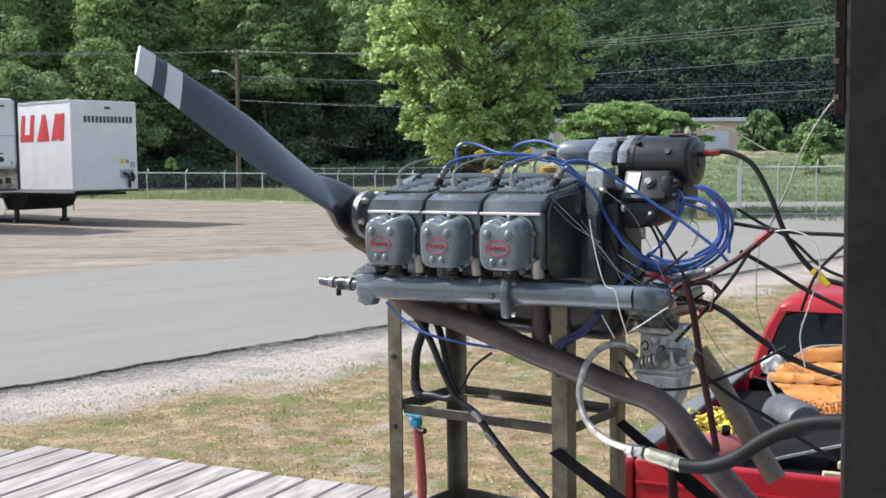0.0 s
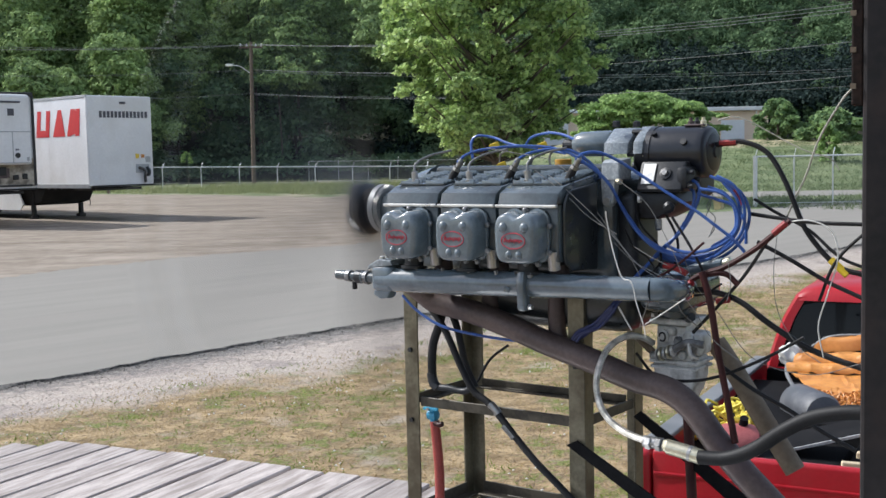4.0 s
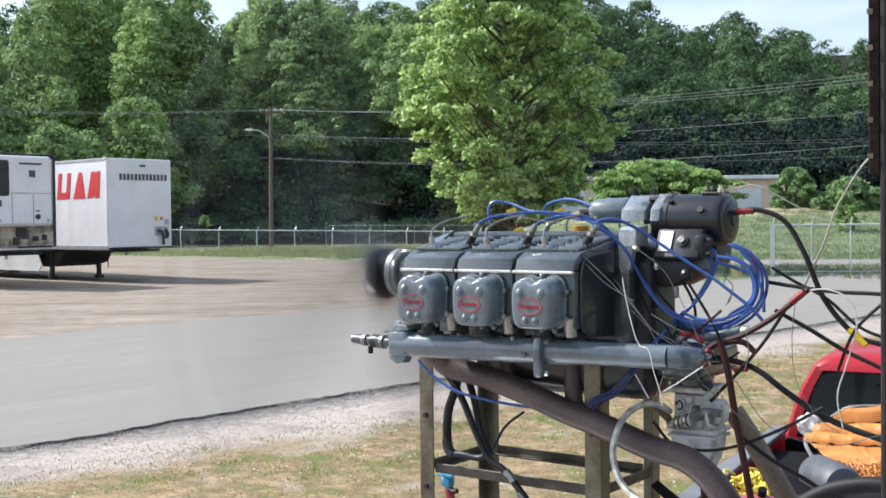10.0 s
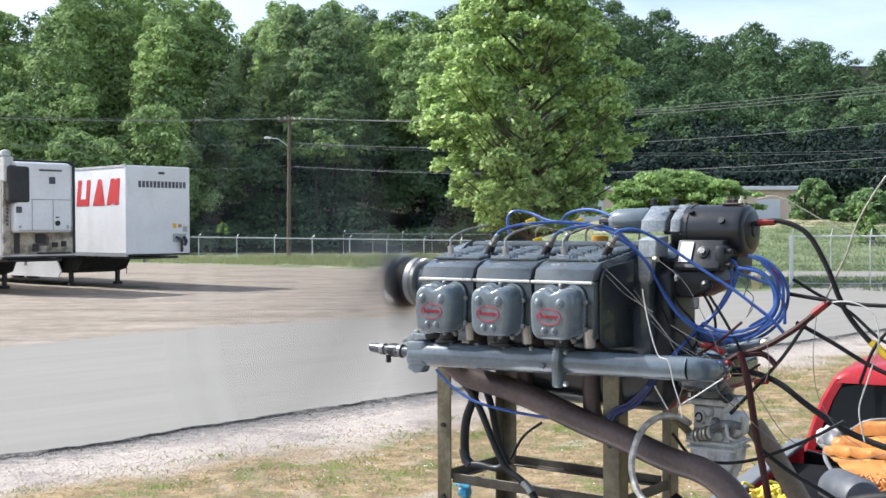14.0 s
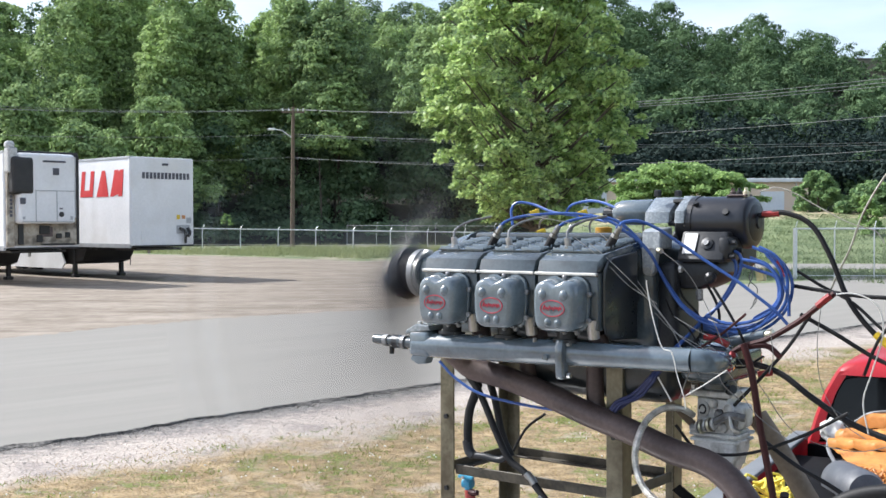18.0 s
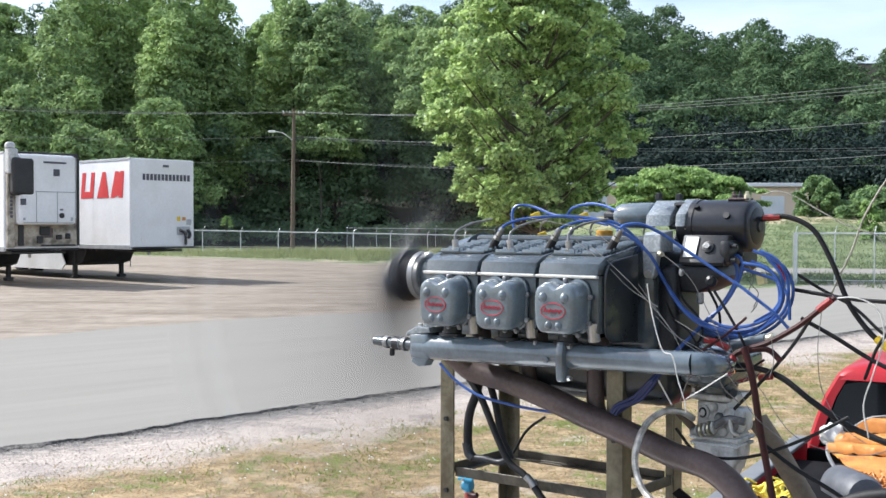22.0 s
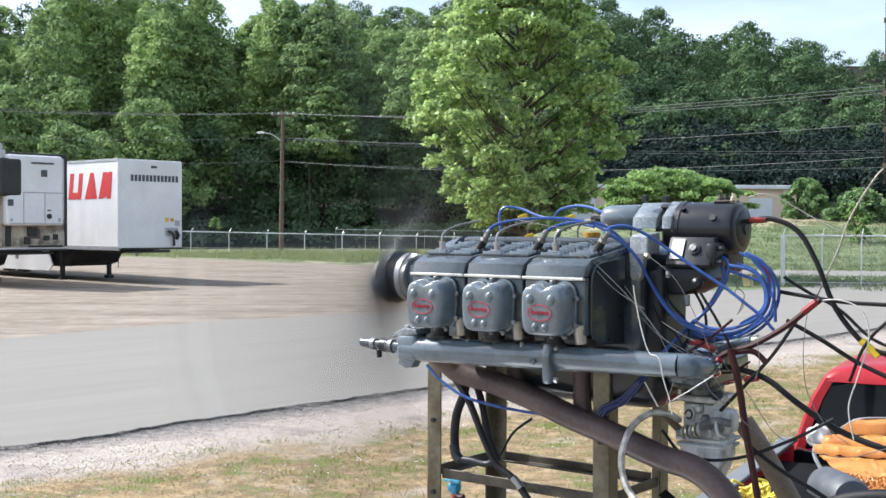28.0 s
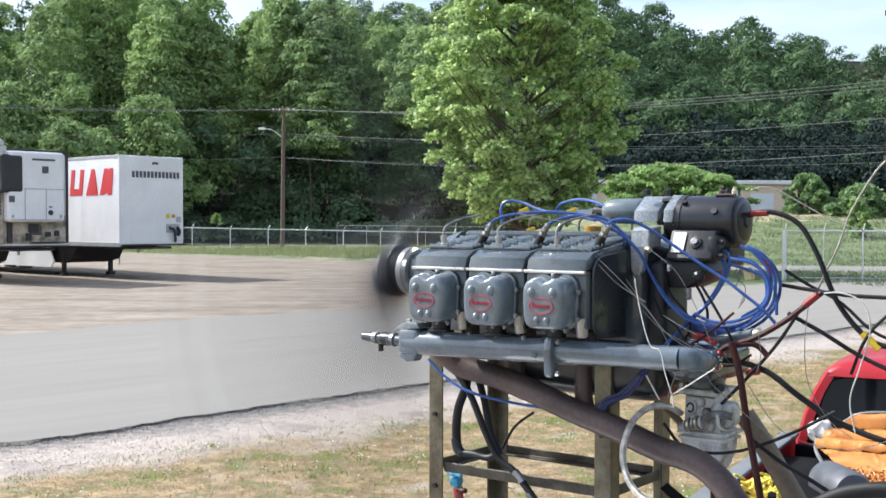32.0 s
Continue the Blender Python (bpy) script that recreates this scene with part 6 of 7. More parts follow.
# ---- leads, hoses and pipes ----
CATEGORY = {"loose_cable": ("thin dark cable tangled behind the engine", "cable"), "ignition_lead": ("blue ignition lead looping over the engine", "ignition lead"), "sensor_wire": ("pale grey sensor wire hanging over the engine", "wire"), "thin_wire": ("thin pale wire strung across the engine", "wire"),
            "battery_cable": ("black battery cable running to the rig post", "cable"), "ground_cable": ("brown-red cable beside the engine", "cable"), "cable_boot": ("red rubber terminal boot on a cable", "terminal boot"),
            "tape_wrap": ("yellow tape wrapped round a cable", "tape"), "oil_hose": ("black rubber oil hose under the engine", "hose"), "fuel_line": ("thin black fuel line under the engine", "fuel line"),
            "red_hose": ("faded red rubber hose hanging down", "hose"), "hose_fitting": ("threaded metal fitting on a hose end", "fitting"), "braided_hose": ("looped braided steel hose beside the carburettor", "hose"),
            "return_hose": ("thick black rubber hose with a metal end", "hose"), "exhaust_pipe": ("heat-browned exhaust pipe under the engine", "exhaust pipe"), "exhaust_stub": ("short heat-browned exhaust stub", "exhaust pipe"),
            "tail_pipe": ("straight dull steel tail pipe with a cut end", "exhaust pipe"), "strap_bar": ("black flat brace bar on the stand", "brace"), "drain_pipe": ("rusty brown drain pipe", "pipe")}


def lead(name, material, r, points):
    ob = part(name, tube(points, r, 10 if r > 0.007 else 7, 6), material, None, "", True)
    ob.matrix_world = ENGINE
    return tagged(ob, *CATEGORY[name], group="engine plumbing and wiring")


def flat_bar(name, material, outline, b0):
    ob = part(name, prism(outline, b0, b0 + 0.006, 0.001), material)
    ob.matrix_world = ENGINE
    tagged(ob, *CATEGORY[name], group="engine plumbing and wiring")

lead("ignition_lead", BLUE_WIRE, 0.0034, [(0.102, 0.200, 0.115), (0.090, 0.176, 0.133), (0.048, 0.152, 0.144), (-0.033, 0.128, 0.148), (-0.112, 0.116, 0.138), (-0.171, 0.110, 0.108), (-0.229, 0.104, 0.051), (-0.266, 0.100, -0.004), (-0.312, 0.100, -0.058), (-0.356, 0.100, -0.079), (-0.418, 0.100, -0.096)])
lead("ignition_lead", BLUE_WIRE, 0.0034, [(0.185, 0.020, 0.122), (0.193, 0.013, 0.160), (0.178, 0.007, 0.176), (0.138, -0.000, 0.171), (0.075, 0.017, 0.153), (-0.004, 0.033, 0.143), (-0.088, 0.050, 0.130)])
lead("ignition_lead", BLUE_WIRE, 0.0034, [(0.081, -0.050, 0.149), (0.055, -0.038, 0.169), (0.001, -0.025, 0.178), (-0.044, -0.012, 0.173), (-0.085, 0.000, 0.160)])
lead("ignition_lead", BLUE_WIRE, 0.0034, [(-0.050, 0.200, 0.113), (-0.064, 0.178, 0.129), (-0.107, 0.156, 0.139), (-0.156, 0.133, 0.133), (-0.199, 0.111, 0.094), (-0.246, 0.100, 0.025), (-0.286, 0.100, -0.033), (-0.343, 0.100, -0.071), (-0.405, 0.100, -0.085), (-0.459, 0.100, -0.076)])
lead("ignition_lead", BLUE_WIRE, 0.0034, [(-0.204, 0.200, 0.121), (-0.208, 0.182, 0.129), (-0.234, 0.164, 0.130), (-0.270, 0.147, 0.112), (-0.306, 0.129, 0.085), (-0.364, 0.118, 0.046), (-0.423, 0.113, 0.010), (-0.463, 0.109, -0.019), (-0.500, 0.104, -0.048), (-0.523, 0.100, -0.073)])
lead("ignition_lead", BLUE_WIRE, 0.0034, [(-0.384, 0.060, 0.068), (-0.404, 0.066, 0.065), (-0.415, 0.071, 0.046), (-0.407, 0.077, 0.011), (-0.379, 0.083, -0.036), (-0.344, 0.089, -0.068), (-0.315, 0.094, -0.099), (-0.284, 0.100, -0.137)])
lead("ignition_lead", BLUE_WIRE, 0.0034, [(-0.377, 0.060, 0.055), (-0.397, 0.066, 0.049), (-0.403, 0.071, 0.026), (-0.392, 0.077, -0.006), (-0.363, 0.083, -0.051), (-0.325, 0.089, -0.090), (-0.296, 0.094, -0.118), (-0.273, 0.100, -0.142)])
lead("ignition_lead", BLUE_WIRE, 0.0034, [(-0.456, 0.080, 0.078), (-0.492, 0.080, 0.059), (-0.513, 0.080, 0.020), (-0.511, 0.080, -0.030), (-0.483, 0.080, -0.065), (-0.431, 0.080, -0.094), (-0.372, 0.080, -0.094), (-0.328, 0.080, -0.077)])
lead("ignition_lead", BLUE_WIRE, 0.0034, [(-0.454, 0.060, 0.070), (-0.495, 0.060, 0.048), (-0.516, 0.060, 0.009), (-0.510, 0.060, -0.035), (-0.479, 0.060, -0.075), (-0.424, 0.060, -0.103), (-0.369, 0.060, -0.105), (-0.322, 0.060, -0.093)])
lead("ignition_lead", BLUE_WIRE, 0.0034, [(-0.429, 0.100, 0.053), (-0.471, 0.100, 0.045), (-0.502, 0.100, 0.021), (-0.509, 0.100, -0.018), (-0.489, 0.100, -0.049), (-0.444, 0.100, -0.072), (-0.393, 0.100, -0.077), (-0.350, 0.100, -0.063)])
lead("ignition_lead", BLUE_WIRE, 0.0034, [(-0.410, 0.070, 0.042), (-0.452, 0.070, 0.030), (-0.488, 0.070, 0.017), (-0.511, 0.070, -0.014), (-0.514, 0.070, -0.059)])
lead("ignition_lead", BLUE_WIRE, 0.0034, [(-0.474, 0.090, 0.065), (-0.503, 0.090, 0.032), (-0.507, 0.090, -0.002), (-0.491, 0.090, -0.038), (-0.449, 0.090, -0.066)])
lead("ignition_lead", BLUE_WIRE, 0.0034, [(-0.045, 0.050, -0.160), (-0.030, 0.050, -0.238), (-0.074, 0.050, -0.253), (-0.146, 0.050, -0.228), (-0.201, 0.050, -0.211)])
lead("ignition_lead", BLUE_WIRE, 0.0034, [(0.298, 0.160, -0.198), (0.256, 0.160, -0.231), (0.191, 0.160, -0.261), (0.111, 0.160, -0.274), (0.005, 0.160, -0.281), (-0.068, 0.160, -0.278)])
lead("ignition_lead", BLUE_WIRE, 0.0034, [(-0.429, 0.050, 0.077), (-0.473, 0.050, 0.057), (-0.493, 0.050, 0.017), (-0.489, 0.050, -0.031), (-0.459, 0.050, -0.068), (-0.407, 0.050, -0.093), (-0.350, 0.050, -0.092), (-0.312, 0.050, -0.075)])
lead("ignition_lead", BLUE_WIRE, 0.0034, [(-0.433, 0.070, 0.056), (-0.473, 0.070, 0.039), (-0.492, 0.070, 0.001), (-0.488, 0.070, -0.043), (-0.460, 0.070, -0.077), (-0.412, 0.070, -0.100), (-0.359, 0.070, -0.099), (-0.325, 0.070, -0.084)])
lead("ignition_lead", BLUE_WIRE_SHADED, 0.0036, [(-0.274, 0.12, -0.156), (-0.262, 0.165, -0.186), (-0.252, 0.167, -0.197), (-0.218, 0.164, -0.229), (-0.181, 0.168, -0.248), (-0.165, 0.165, -0.266)])
lead("ignition_lead", BLUE_WIRE_SHADED, 0.0036, [(-0.279, 0.12, -0.155), (-0.267, 0.166, -0.185), (-0.258, 0.166, -0.199), (-0.224, 0.163, -0.233), (-0.187, 0.168, -0.251), (-0.169, 0.166, -0.268)])
lead("ignition_lead", BLUE_WIRE_SHADED, 0.0036, [(-0.281, 0.12, -0.155), (-0.269, 0.163, -0.185), (-0.257, 0.166, -0.197), (-0.224, 0.163, -0.232), (-0.194, 0.16, -0.256), (-0.171, 0.163, -0.269)])
lead("ignition_lead", BLUE_WIRE_SHADED, 0.0036, [(-0.286, 0.12, -0.154), (-0.274, 0.164, -0.184), (-0.264, 0.166, -0.2), (-0.23, 0.163, -0.236), (-0.193, 0.167, -0.252), (-0.175, 0.164, -0.271)])
lead("ignition_lead", BLUE_WIRE, 0.0034, [(-0.198, 0.200, 0.119), (-0.226, 0.173, 0.097), (-0.251, 0.147, 0.060), (-0.266, 0.120, 0.009), (-0.299, 0.113, -0.041), (-0.340, 0.107, -0.074), (-0.387, 0.100, -0.086)])
lead("sensor_wire", WHITE_WIRE, 0.0012, [(-0.326, 0.31, 0.017), (-0.329, 0.31, -0.004), (-0.341, 0.31, -0.057), (-0.359, 0.31, -0.109), (-0.38, 0.31, -0.119), (-0.391, 0.31, -0.16), (-0.405, 0.31, -0.2), (-0.409, 0.31, -0.223)])
lead("sensor_wire", WHITE_WIRE, 0.0012, [(-0.388, 0.27, -0.205), (-0.42, 0.27, -0.185), (-0.448, 0.27, -0.166), (-0.473, 0.27, -0.149)])
lead("sensor_wire", WHITE_WIRE, 0.0016, [(-0.294, 0.2, -0.184), (-0.306, 0.2, -0.203), (-0.324, 0.2, -0.231)])
lead("thin_wire", THIN_GREY, 0.0008, [(-0.298, 0.200, 0.073), (-0.354, 0.200, 0.032), (-0.385, 0.200, -0.012), (-0.417, 0.200, -0.072), (-0.433, 0.200, -0.109)])
lead("thin_wire", THIN_GREY, 0.0008, [(-0.164, 0.250, 0.086), (-0.210, 0.250, 0.052), (-0.281, 0.250, -0.008), (-0.343, 0.250, -0.072), (-0.379, 0.250, -0.131), (-0.409, 0.250, -0.167)])
lead("thin_wire", THIN_GREY, 0.0008, [(-0.130, 0.250, 0.097), (-0.203, 0.250, 0.046), (-0.255, 0.250, 0.002), (-0.318, 0.250, -0.032)])
lead("thin_wire", THIN_GREY, 0.0008, [(0.023, 0.200, 0.145), (-0.050, 0.200, 0.133), (-0.134, 0.200, 0.118), (-0.188, 0.200, 0.086)])
lead("thin_wire", THIN_GREY, 0.0008, [(-0.330, 0.200, -0.060), (-0.373, 0.200, -0.082), (-0.403, 0.200, -0.095)])
lead("thin_wire", DULL_WIRE, 0.0011, [(-0.476, 0.12, 0.188), (-0.49, 0.12, 0.192), (-0.508, 0.12, 0.195), (-0.538, 0.12, 0.186), (-0.573, 0.12, 0.167), (-0.608, 0.12, 0.147), (-0.652, 0.12, 0.125), (-0.694, 0.12, 0.112), (-0.706, 0.12, 0.101), (-0.714, 0.12, 0.088)])
lead("thin_wire", THIN_GREY, 0.0008, [(-0.427, 0.200, -0.145), (-0.462, 0.200, -0.184), (-0.497, 0.200, -0.235), (-0.564, 0.200, -0.281)])
lead("sensor_wire", DULL_WIRE, 0.0021, [(-0.788, -0.000, 0.301), (-0.707, -0.000, 0.249), (-0.673, -0.000, 0.210), (-0.635, 0.000, 0.144), (-0.611, -0.000, 0.077), (-0.584, -0.000, 0.020), (-0.561, -0.000, -0.035)])
lead("sensor_wire", WHITE_WIRE, 0.0014, [(-0.595, 0.100, -0.014), (-0.651, 0.100, -0.008), (-0.694, 0.100, -0.028), (-0.706, 0.100, -0.079), (-0.687, 0.100, -0.150), (-0.670, 0.100, -0.211), (-0.680, 0.100, -0.271)])
lead("thin_wire", THIN_GREY, 0.0008, [(-0.589, 0.100, -0.034), (-0.582, 0.100, -0.112), (-0.591, 0.100, -0.189), (-0.631, 0.100, -0.253), (-0.675, 0.100, -0.282)])
lead("thin_wire", THIN_GREY, 0.0008, [(-0.392, 0.100, -0.086), (-0.417, 0.100, -0.143), (-0.467, 0.100, -0.198), (-0.539, 0.100, -0.284), (-0.654, 0.100, -0.307), (-0.749, 0.100, -0.277), (-0.833, 0.100, -0.246)])
lead("thin_wire", THIN_GREY, 0.0008, [(-0.509, 0.150, -0.089), (-0.514, 0.150, -0.133), (-0.506, 0.150, -0.167)])
lead("battery_cable", RUBBER, 0.0055, [(-0.428, -0.000, 0.144), (-0.480, -0.000, 0.146), (-0.533, -0.000, 0.121), (-0.572, -0.000, 0.057), (-0.611, -0.000, -0.033), (-0.669, -0.000, -0.100), (-0.721, -0.000, -0.118), (-0.805, -0.000, -0.132)])
lead("battery_cable", RUBBER, 0.0041, [(-0.512, 0.050, 0.001), (-0.565, 0.050, -0.006), (-0.645, 0.050, -0.015), (-0.734, 0.050, -0.017), (-0.816, 0.050, -0.019)])
lead("battery_cable", RUBBER, 0.0044, [(-0.530, 0.050, -0.056), (-0.600, 0.050, -0.091), (-0.668, 0.050, -0.129), (-0.736, 0.050, -0.158), (-0.819, 0.050, -0.195)])
lead("battery_cable", RUBBER, 0.0063, [(-0.383, 0.080, -0.159), (-0.433, 0.080, -0.156), (-0.501, 0.080, -0.173), (-0.566, 0.080, -0.216), (-0.646, 0.080, -0.260), (-0.743, 0.080, -0.288), (-0.828, 0.080, -0.303)])
lead("battery_cable", RUBBER, 0.0033, [(-0.293, 0.120, -0.292), (-0.338, 0.120, -0.336), (-0.402, 0.120, -0.341), (-0.476, 0.120, -0.324), (-0.570, 0.120, -0.280), (-0.649, 0.120, -0.232)])
lead("battery_cable", RUBBER, 0.0033, [(-0.815, 0.050, 0.023), (-0.733, 0.050, -0.041), (-0.684, 0.050, -0.095), (-0.655, 0.050, -0.168)])
lead("battery_cable", RUBBER, 0.0036, [(-0.578, 0.100, -0.036), (-0.526, 0.100, -0.115), (-0.467, 0.100, -0.184), (-0.412, 0.100, -0.243)])
lead("battery_cable", RUBBER, 0.003, [(-0.367, 0.100, -0.005), (-0.405, 0.100, -0.062), (-0.436, 0.100, -0.119), (-0.448, 0.100, -0.165)])
lead("battery_cable", RUBBER, 0.0033, [(-0.504, -0.000, 0.028), (-0.552, -0.000, -0.000), (-0.617, -0.000, -0.033), (-0.674, -0.000, -0.082), (-0.721, 0.000, -0.103), (-0.805, 0.000, -0.126)])
lead("battery_cable", RUBBER, 0.0044, [(-0.467, 0.100, -0.302), (-0.540, 0.100, -0.347), (-0.609, 0.100, -0.379), (-0.677, 0.100, -0.415), (-0.742, 0.100, -0.445)])
lead("ground_cable", BROWN_CABLE, 0.0072, [(-0.454, 0.150, -0.111), (-0.471, 0.150, -0.169), (-0.488, 0.150, -0.270), (-0.506, 0.150, -0.359), (-0.523, 0.150, -0.448)])
lead("ground_cable", BROWN_CABLE, 0.0058, [(-0.622, 0.120, -0.007), (-0.585, 0.120, -0.038), (-0.545, 0.120, -0.069), (-0.487, 0.120, -0.103), (-0.432, 0.120, -0.123), (-0.383, 0.120, -0.161)])
lead("ground_cable", BROWN_CABLE, 0.006, [(-0.432, 0.120, -0.123), (-0.487, 0.120, -0.115), (-0.517, 0.120, -0.136)])
lead("cable_boot", RED_BOOT, 0.0068, [(-0.430, -0.000, 0.144), (-0.446, -0.000, 0.1445), (-0.466, 0.000, 0.1455)])
lead("cable_boot", RED_BOOT, 0.0068, [(-0.460, 0.090, -0.177), (-0.472, 0.090, -0.174), (-0.487, 0.090, -0.171)])
lead("cable_boot", RED_BOOT, 0.0068, [(-0.617, 0.130, -0.011), (-0.606, 0.130, -0.020), (-0.592, 0.130, -0.032)])
lead("cable_boot", RED_BOOT, 0.0075, [(-0.402, 0.160, -0.159), (-0.420, 0.160, -0.146), (-0.438, 0.160, -0.131)])
lead("cable_boot", RED_BOOT, 0.0068, [(-0.348, 0.100, -0.106), (-0.373, 0.100, -0.110), (-0.399, 0.100, -0.121)])
lead("cable_boot", RED_BOOT, 0.008, [(-0.485, 0.060, 0.047), (-0.497, 0.060, 0.036), (-0.503, 0.060, 0.019)])
lead("tape_wrap", YELLOW_TAG, 0.008, [(-0.661, -0.000, -0.092), (-0.676, -0.000, -0.105), (-0.694, 0.000, -0.121)])
lead("oil_hose", RUBBER, 0.0105, [(0.214, 0.130, -0.196), (0.208, 0.130, -0.249), (0.232, 0.130, -0.311), (0.238, 0.130, -0.366), (0.234, 0.130, -0.413)])
lead("oil_hose", RUBBER, 0.0080, [(0.245, 0.150, -0.202), (0.188, 0.150, -0.265), (0.141, 0.150, -0.353), (0.105, 0.150, -0.409), (0.059, 0.150, -0.436), (-0.005, 0.150, -0.500), (-0.064, 0.150, -0.555), (-0.133, 0.150, -0.608), (-0.192, 0.150, -0.661), (-0.247, 0.150, -0.731)])
lead("oil_hose", RUBBER, 0.0085, [(0.208, 0.100, -0.216), (0.181, 0.100, -0.284), (0.161, 0.100, -0.363), (0.134, 0.100, -0.414)])
lead("hose_fitting", PLUG_STEEL, 0.0092, [(0.059, 0.150, -0.434), (0.046, 0.150, -0.445), (0.037, 0.150, -0.455)])
lead("hose_fitting", PLUG_STEEL, 0.0095, [(0.022, 0.150, -0.479), (0.007, 0.150, -0.492), (-0.005, 0.150, -0.504)])
lead("fuel_line", RUBBER, 0.0035, [(0.268, -0.100, -0.448), (0.227, -0.100, -0.386), (0.172, -0.100, -0.345)])
lead("red_hose", RED_HOSE, 0.0115, [(0.211, 0.160, -0.490), (0.204, 0.160, -0.559), (0.200, 0.160, -0.626), (0.202, 0.160, -0.721)])
valve = lead("hose_fitting", BLUE_VALVE, 0.0085, [(0.217, 0.160, -0.460), (0.216, 0.160, -0.477), (0.213, 0.160, -0.496)])
part("valve_lever", box(0.190, 0.232, 0.170, 0.178, -0.462, -0.455, 0.002), BLUE_VALVE, valve)
part("valve_body", lathe([(-0.013, 0.008), (-0.011, 0.012), (0.011, 0.012), (0.013, 0.008)], (0.2155, 0.160, -0.476), (1, 0, 0), 12), BLUE_VALVE, valve, smooth=True)
part("lever_screw", rod((0.216, 0.168, -0.459), (0.216, 0.181, -0.459), 0.004, 8), STEEL, valve)
lead("braided_hose", BRAID, 0.0070, [(-0.322, 0.100, -0.271), (-0.315, 0.138, -0.254), (-0.295, 0.175, -0.250), (-0.275, 0.212, -0.271), (-0.272, 0.250, -0.315), (-0.278, 0.262, -0.359), (-0.305, 0.275, -0.396), (-0.353, 0.288, -0.419), (-0.408, 0.300, -0.428)])
lead("return_hose", RUBBER, 0.0135, [(-0.522, 0.320, -0.438), (-0.573, 0.320, -0.433), (-0.626, 0.320, -0.410), (-0.679, 0.320, -0.370), (-0.729, 0.320, -0.340), (-0.778, 0.320, -0.325), (-0.826, 0.320, -0.319), (-0.900, 0.320, -0.317)])
lead("hose_fitting", STEEL, 0.0115, [(-0.402, 0.305, -0.426), (-0.426, 0.305, -0.427), (-0.446, 0.305, -0.430)])
ferrule = lead("hose_fitting", BRASS, 0.0145, [(-0.457, 0.315, -0.428), (-0.492, 0.315, -0.433), (-0.524, 0.315, -0.439)])
for a_, r_, m_ in ((-0.408, 0.0130, STEEL), (-0.430, 0.0138, PLUG_STEEL), (-0.446, 0.0125, BRASS)):
    part("hex_nut", lathe([(0, r_ * 0.9), (0.002, r_), (0.011, r_), (0.013, r_ * 0.9)], (a_, 0.308, -0.4275), (-1, 0.08, -0.03), 6), m_, ferrule)
part("ferrule_band", lathe([(0, 0.0152), (0.006, 0.0152)], (-0.500, 0.315, -0.4345), (-1, 0, -0.17), 20), STEEL, ferrule)
lead("exhaust_pipe", RUST_PIPE, 0.0272, [(0.239, 0.200, -0.160), (0.210, 0.191, -0.183), (0.180, 0.182, -0.204), (0.100, 0.172, -0.220), (-0.003, 0.165, -0.248), (-0.101, 0.159, -0.281), (-0.196, 0.153, -0.308), (-0.301, 0.150, -0.341), (-0.378, 0.150, -0.356), (-0.434, 0.150, -0.390), (-0.483, 0.150, -0.448), (-0.537, 0.150, -0.503), (-0.595, 0.150, -0.556), (-0.627, 0.150, -0.586)])
lead("exhaust_stub", RUST_PIPE, 0.02, [(0.069, 0.130, -0.161), (0.066, 0.130, -0.206), (0.056, 0.130, -0.238), (0.036, 0.130, -0.258)])
lead("exhaust_stub", RUST_PIPE, 0.02, [(-0.106, 0.130, -0.152), (-0.107, 0.130, -0.207), (-0.108, 0.130, -0.257), (-0.121, 0.130, -0.296)])
lead("tail_pipe", TAN_PIPE, 0.0225, [(-0.398, -0.050, -0.285), (-0.443, -0.050, -0.347), (-0.506, -0.050, -0.444), (-0.574, -0.050, -0.544)])
lead("hose_fitting", GREY_PIPE, 0.0105, [(-0.396, 0.080, -0.116), (-0.433, 0.080, -0.106), (-0.469, 0.080, -0.097)])
lead("hose_fitting", BRASS, 0.0085, [(-0.470, 0.080, -0.100), (-0.477, 0.080, -0.097), (-0.487, 0.080, -0.093)])
lead("drain_pipe", BROWN_CABLE, 0.012, [(-0.308, -0.100, -0.427), (-0.313, -0.100, -0.530), (-0.319, -0.100, -0.660), (-0.325, -0.100, -0.803)])
flat_bar("strap_bar", TRUCK_BLACK, [(-0.138, -0.503), (-0.164, -0.490), (-0.500, -0.666), (-0.470, -0.689)], 0.145)
flat_bar("strap_bar", TRUCK_BLACK, [(-0.176, -0.484), (-0.194, -0.469), (-0.555, -0.697), (-0.530, -0.734)], -0.1)
lead("hose_fitting", BLACK_IRON, 0.012, [(0.240, 0.130, -0.382), (0.234, 0.130, -0.406), (0.221, 0.130, -0.418)])
lead("hose_fitting", BLACK_IRON, 0.008, [(0.227, 0.130, -0.416), (0.189, 0.130, -0.415), (0.148, 0.130, -0.418), (0.124, 0.130, -0.408)])
lead("hose_fitting", BROWN_CABLE, 0.0065, [(0.204, 0.170, -0.492), (0.192, 0.170, -0.494), (0.181, 0.170, -0.491)])
lead("loose_cable", RUBBER, 0.0026, [(-0.279, 0.090, 0.014), (-0.293, 0.090, -0.026), (-0.329, 0.090, -0.064), (-0.335, 0.090, -0.102), (-0.299, 0.090, -0.139)])
lead("loose_cable", RUBBER, 0.0022, [(-0.259, 0.100, -0.033), (-0.279, 0.100, -0.070), (-0.312, 0.100, -0.093), (-0.342, 0.100, -0.138)])
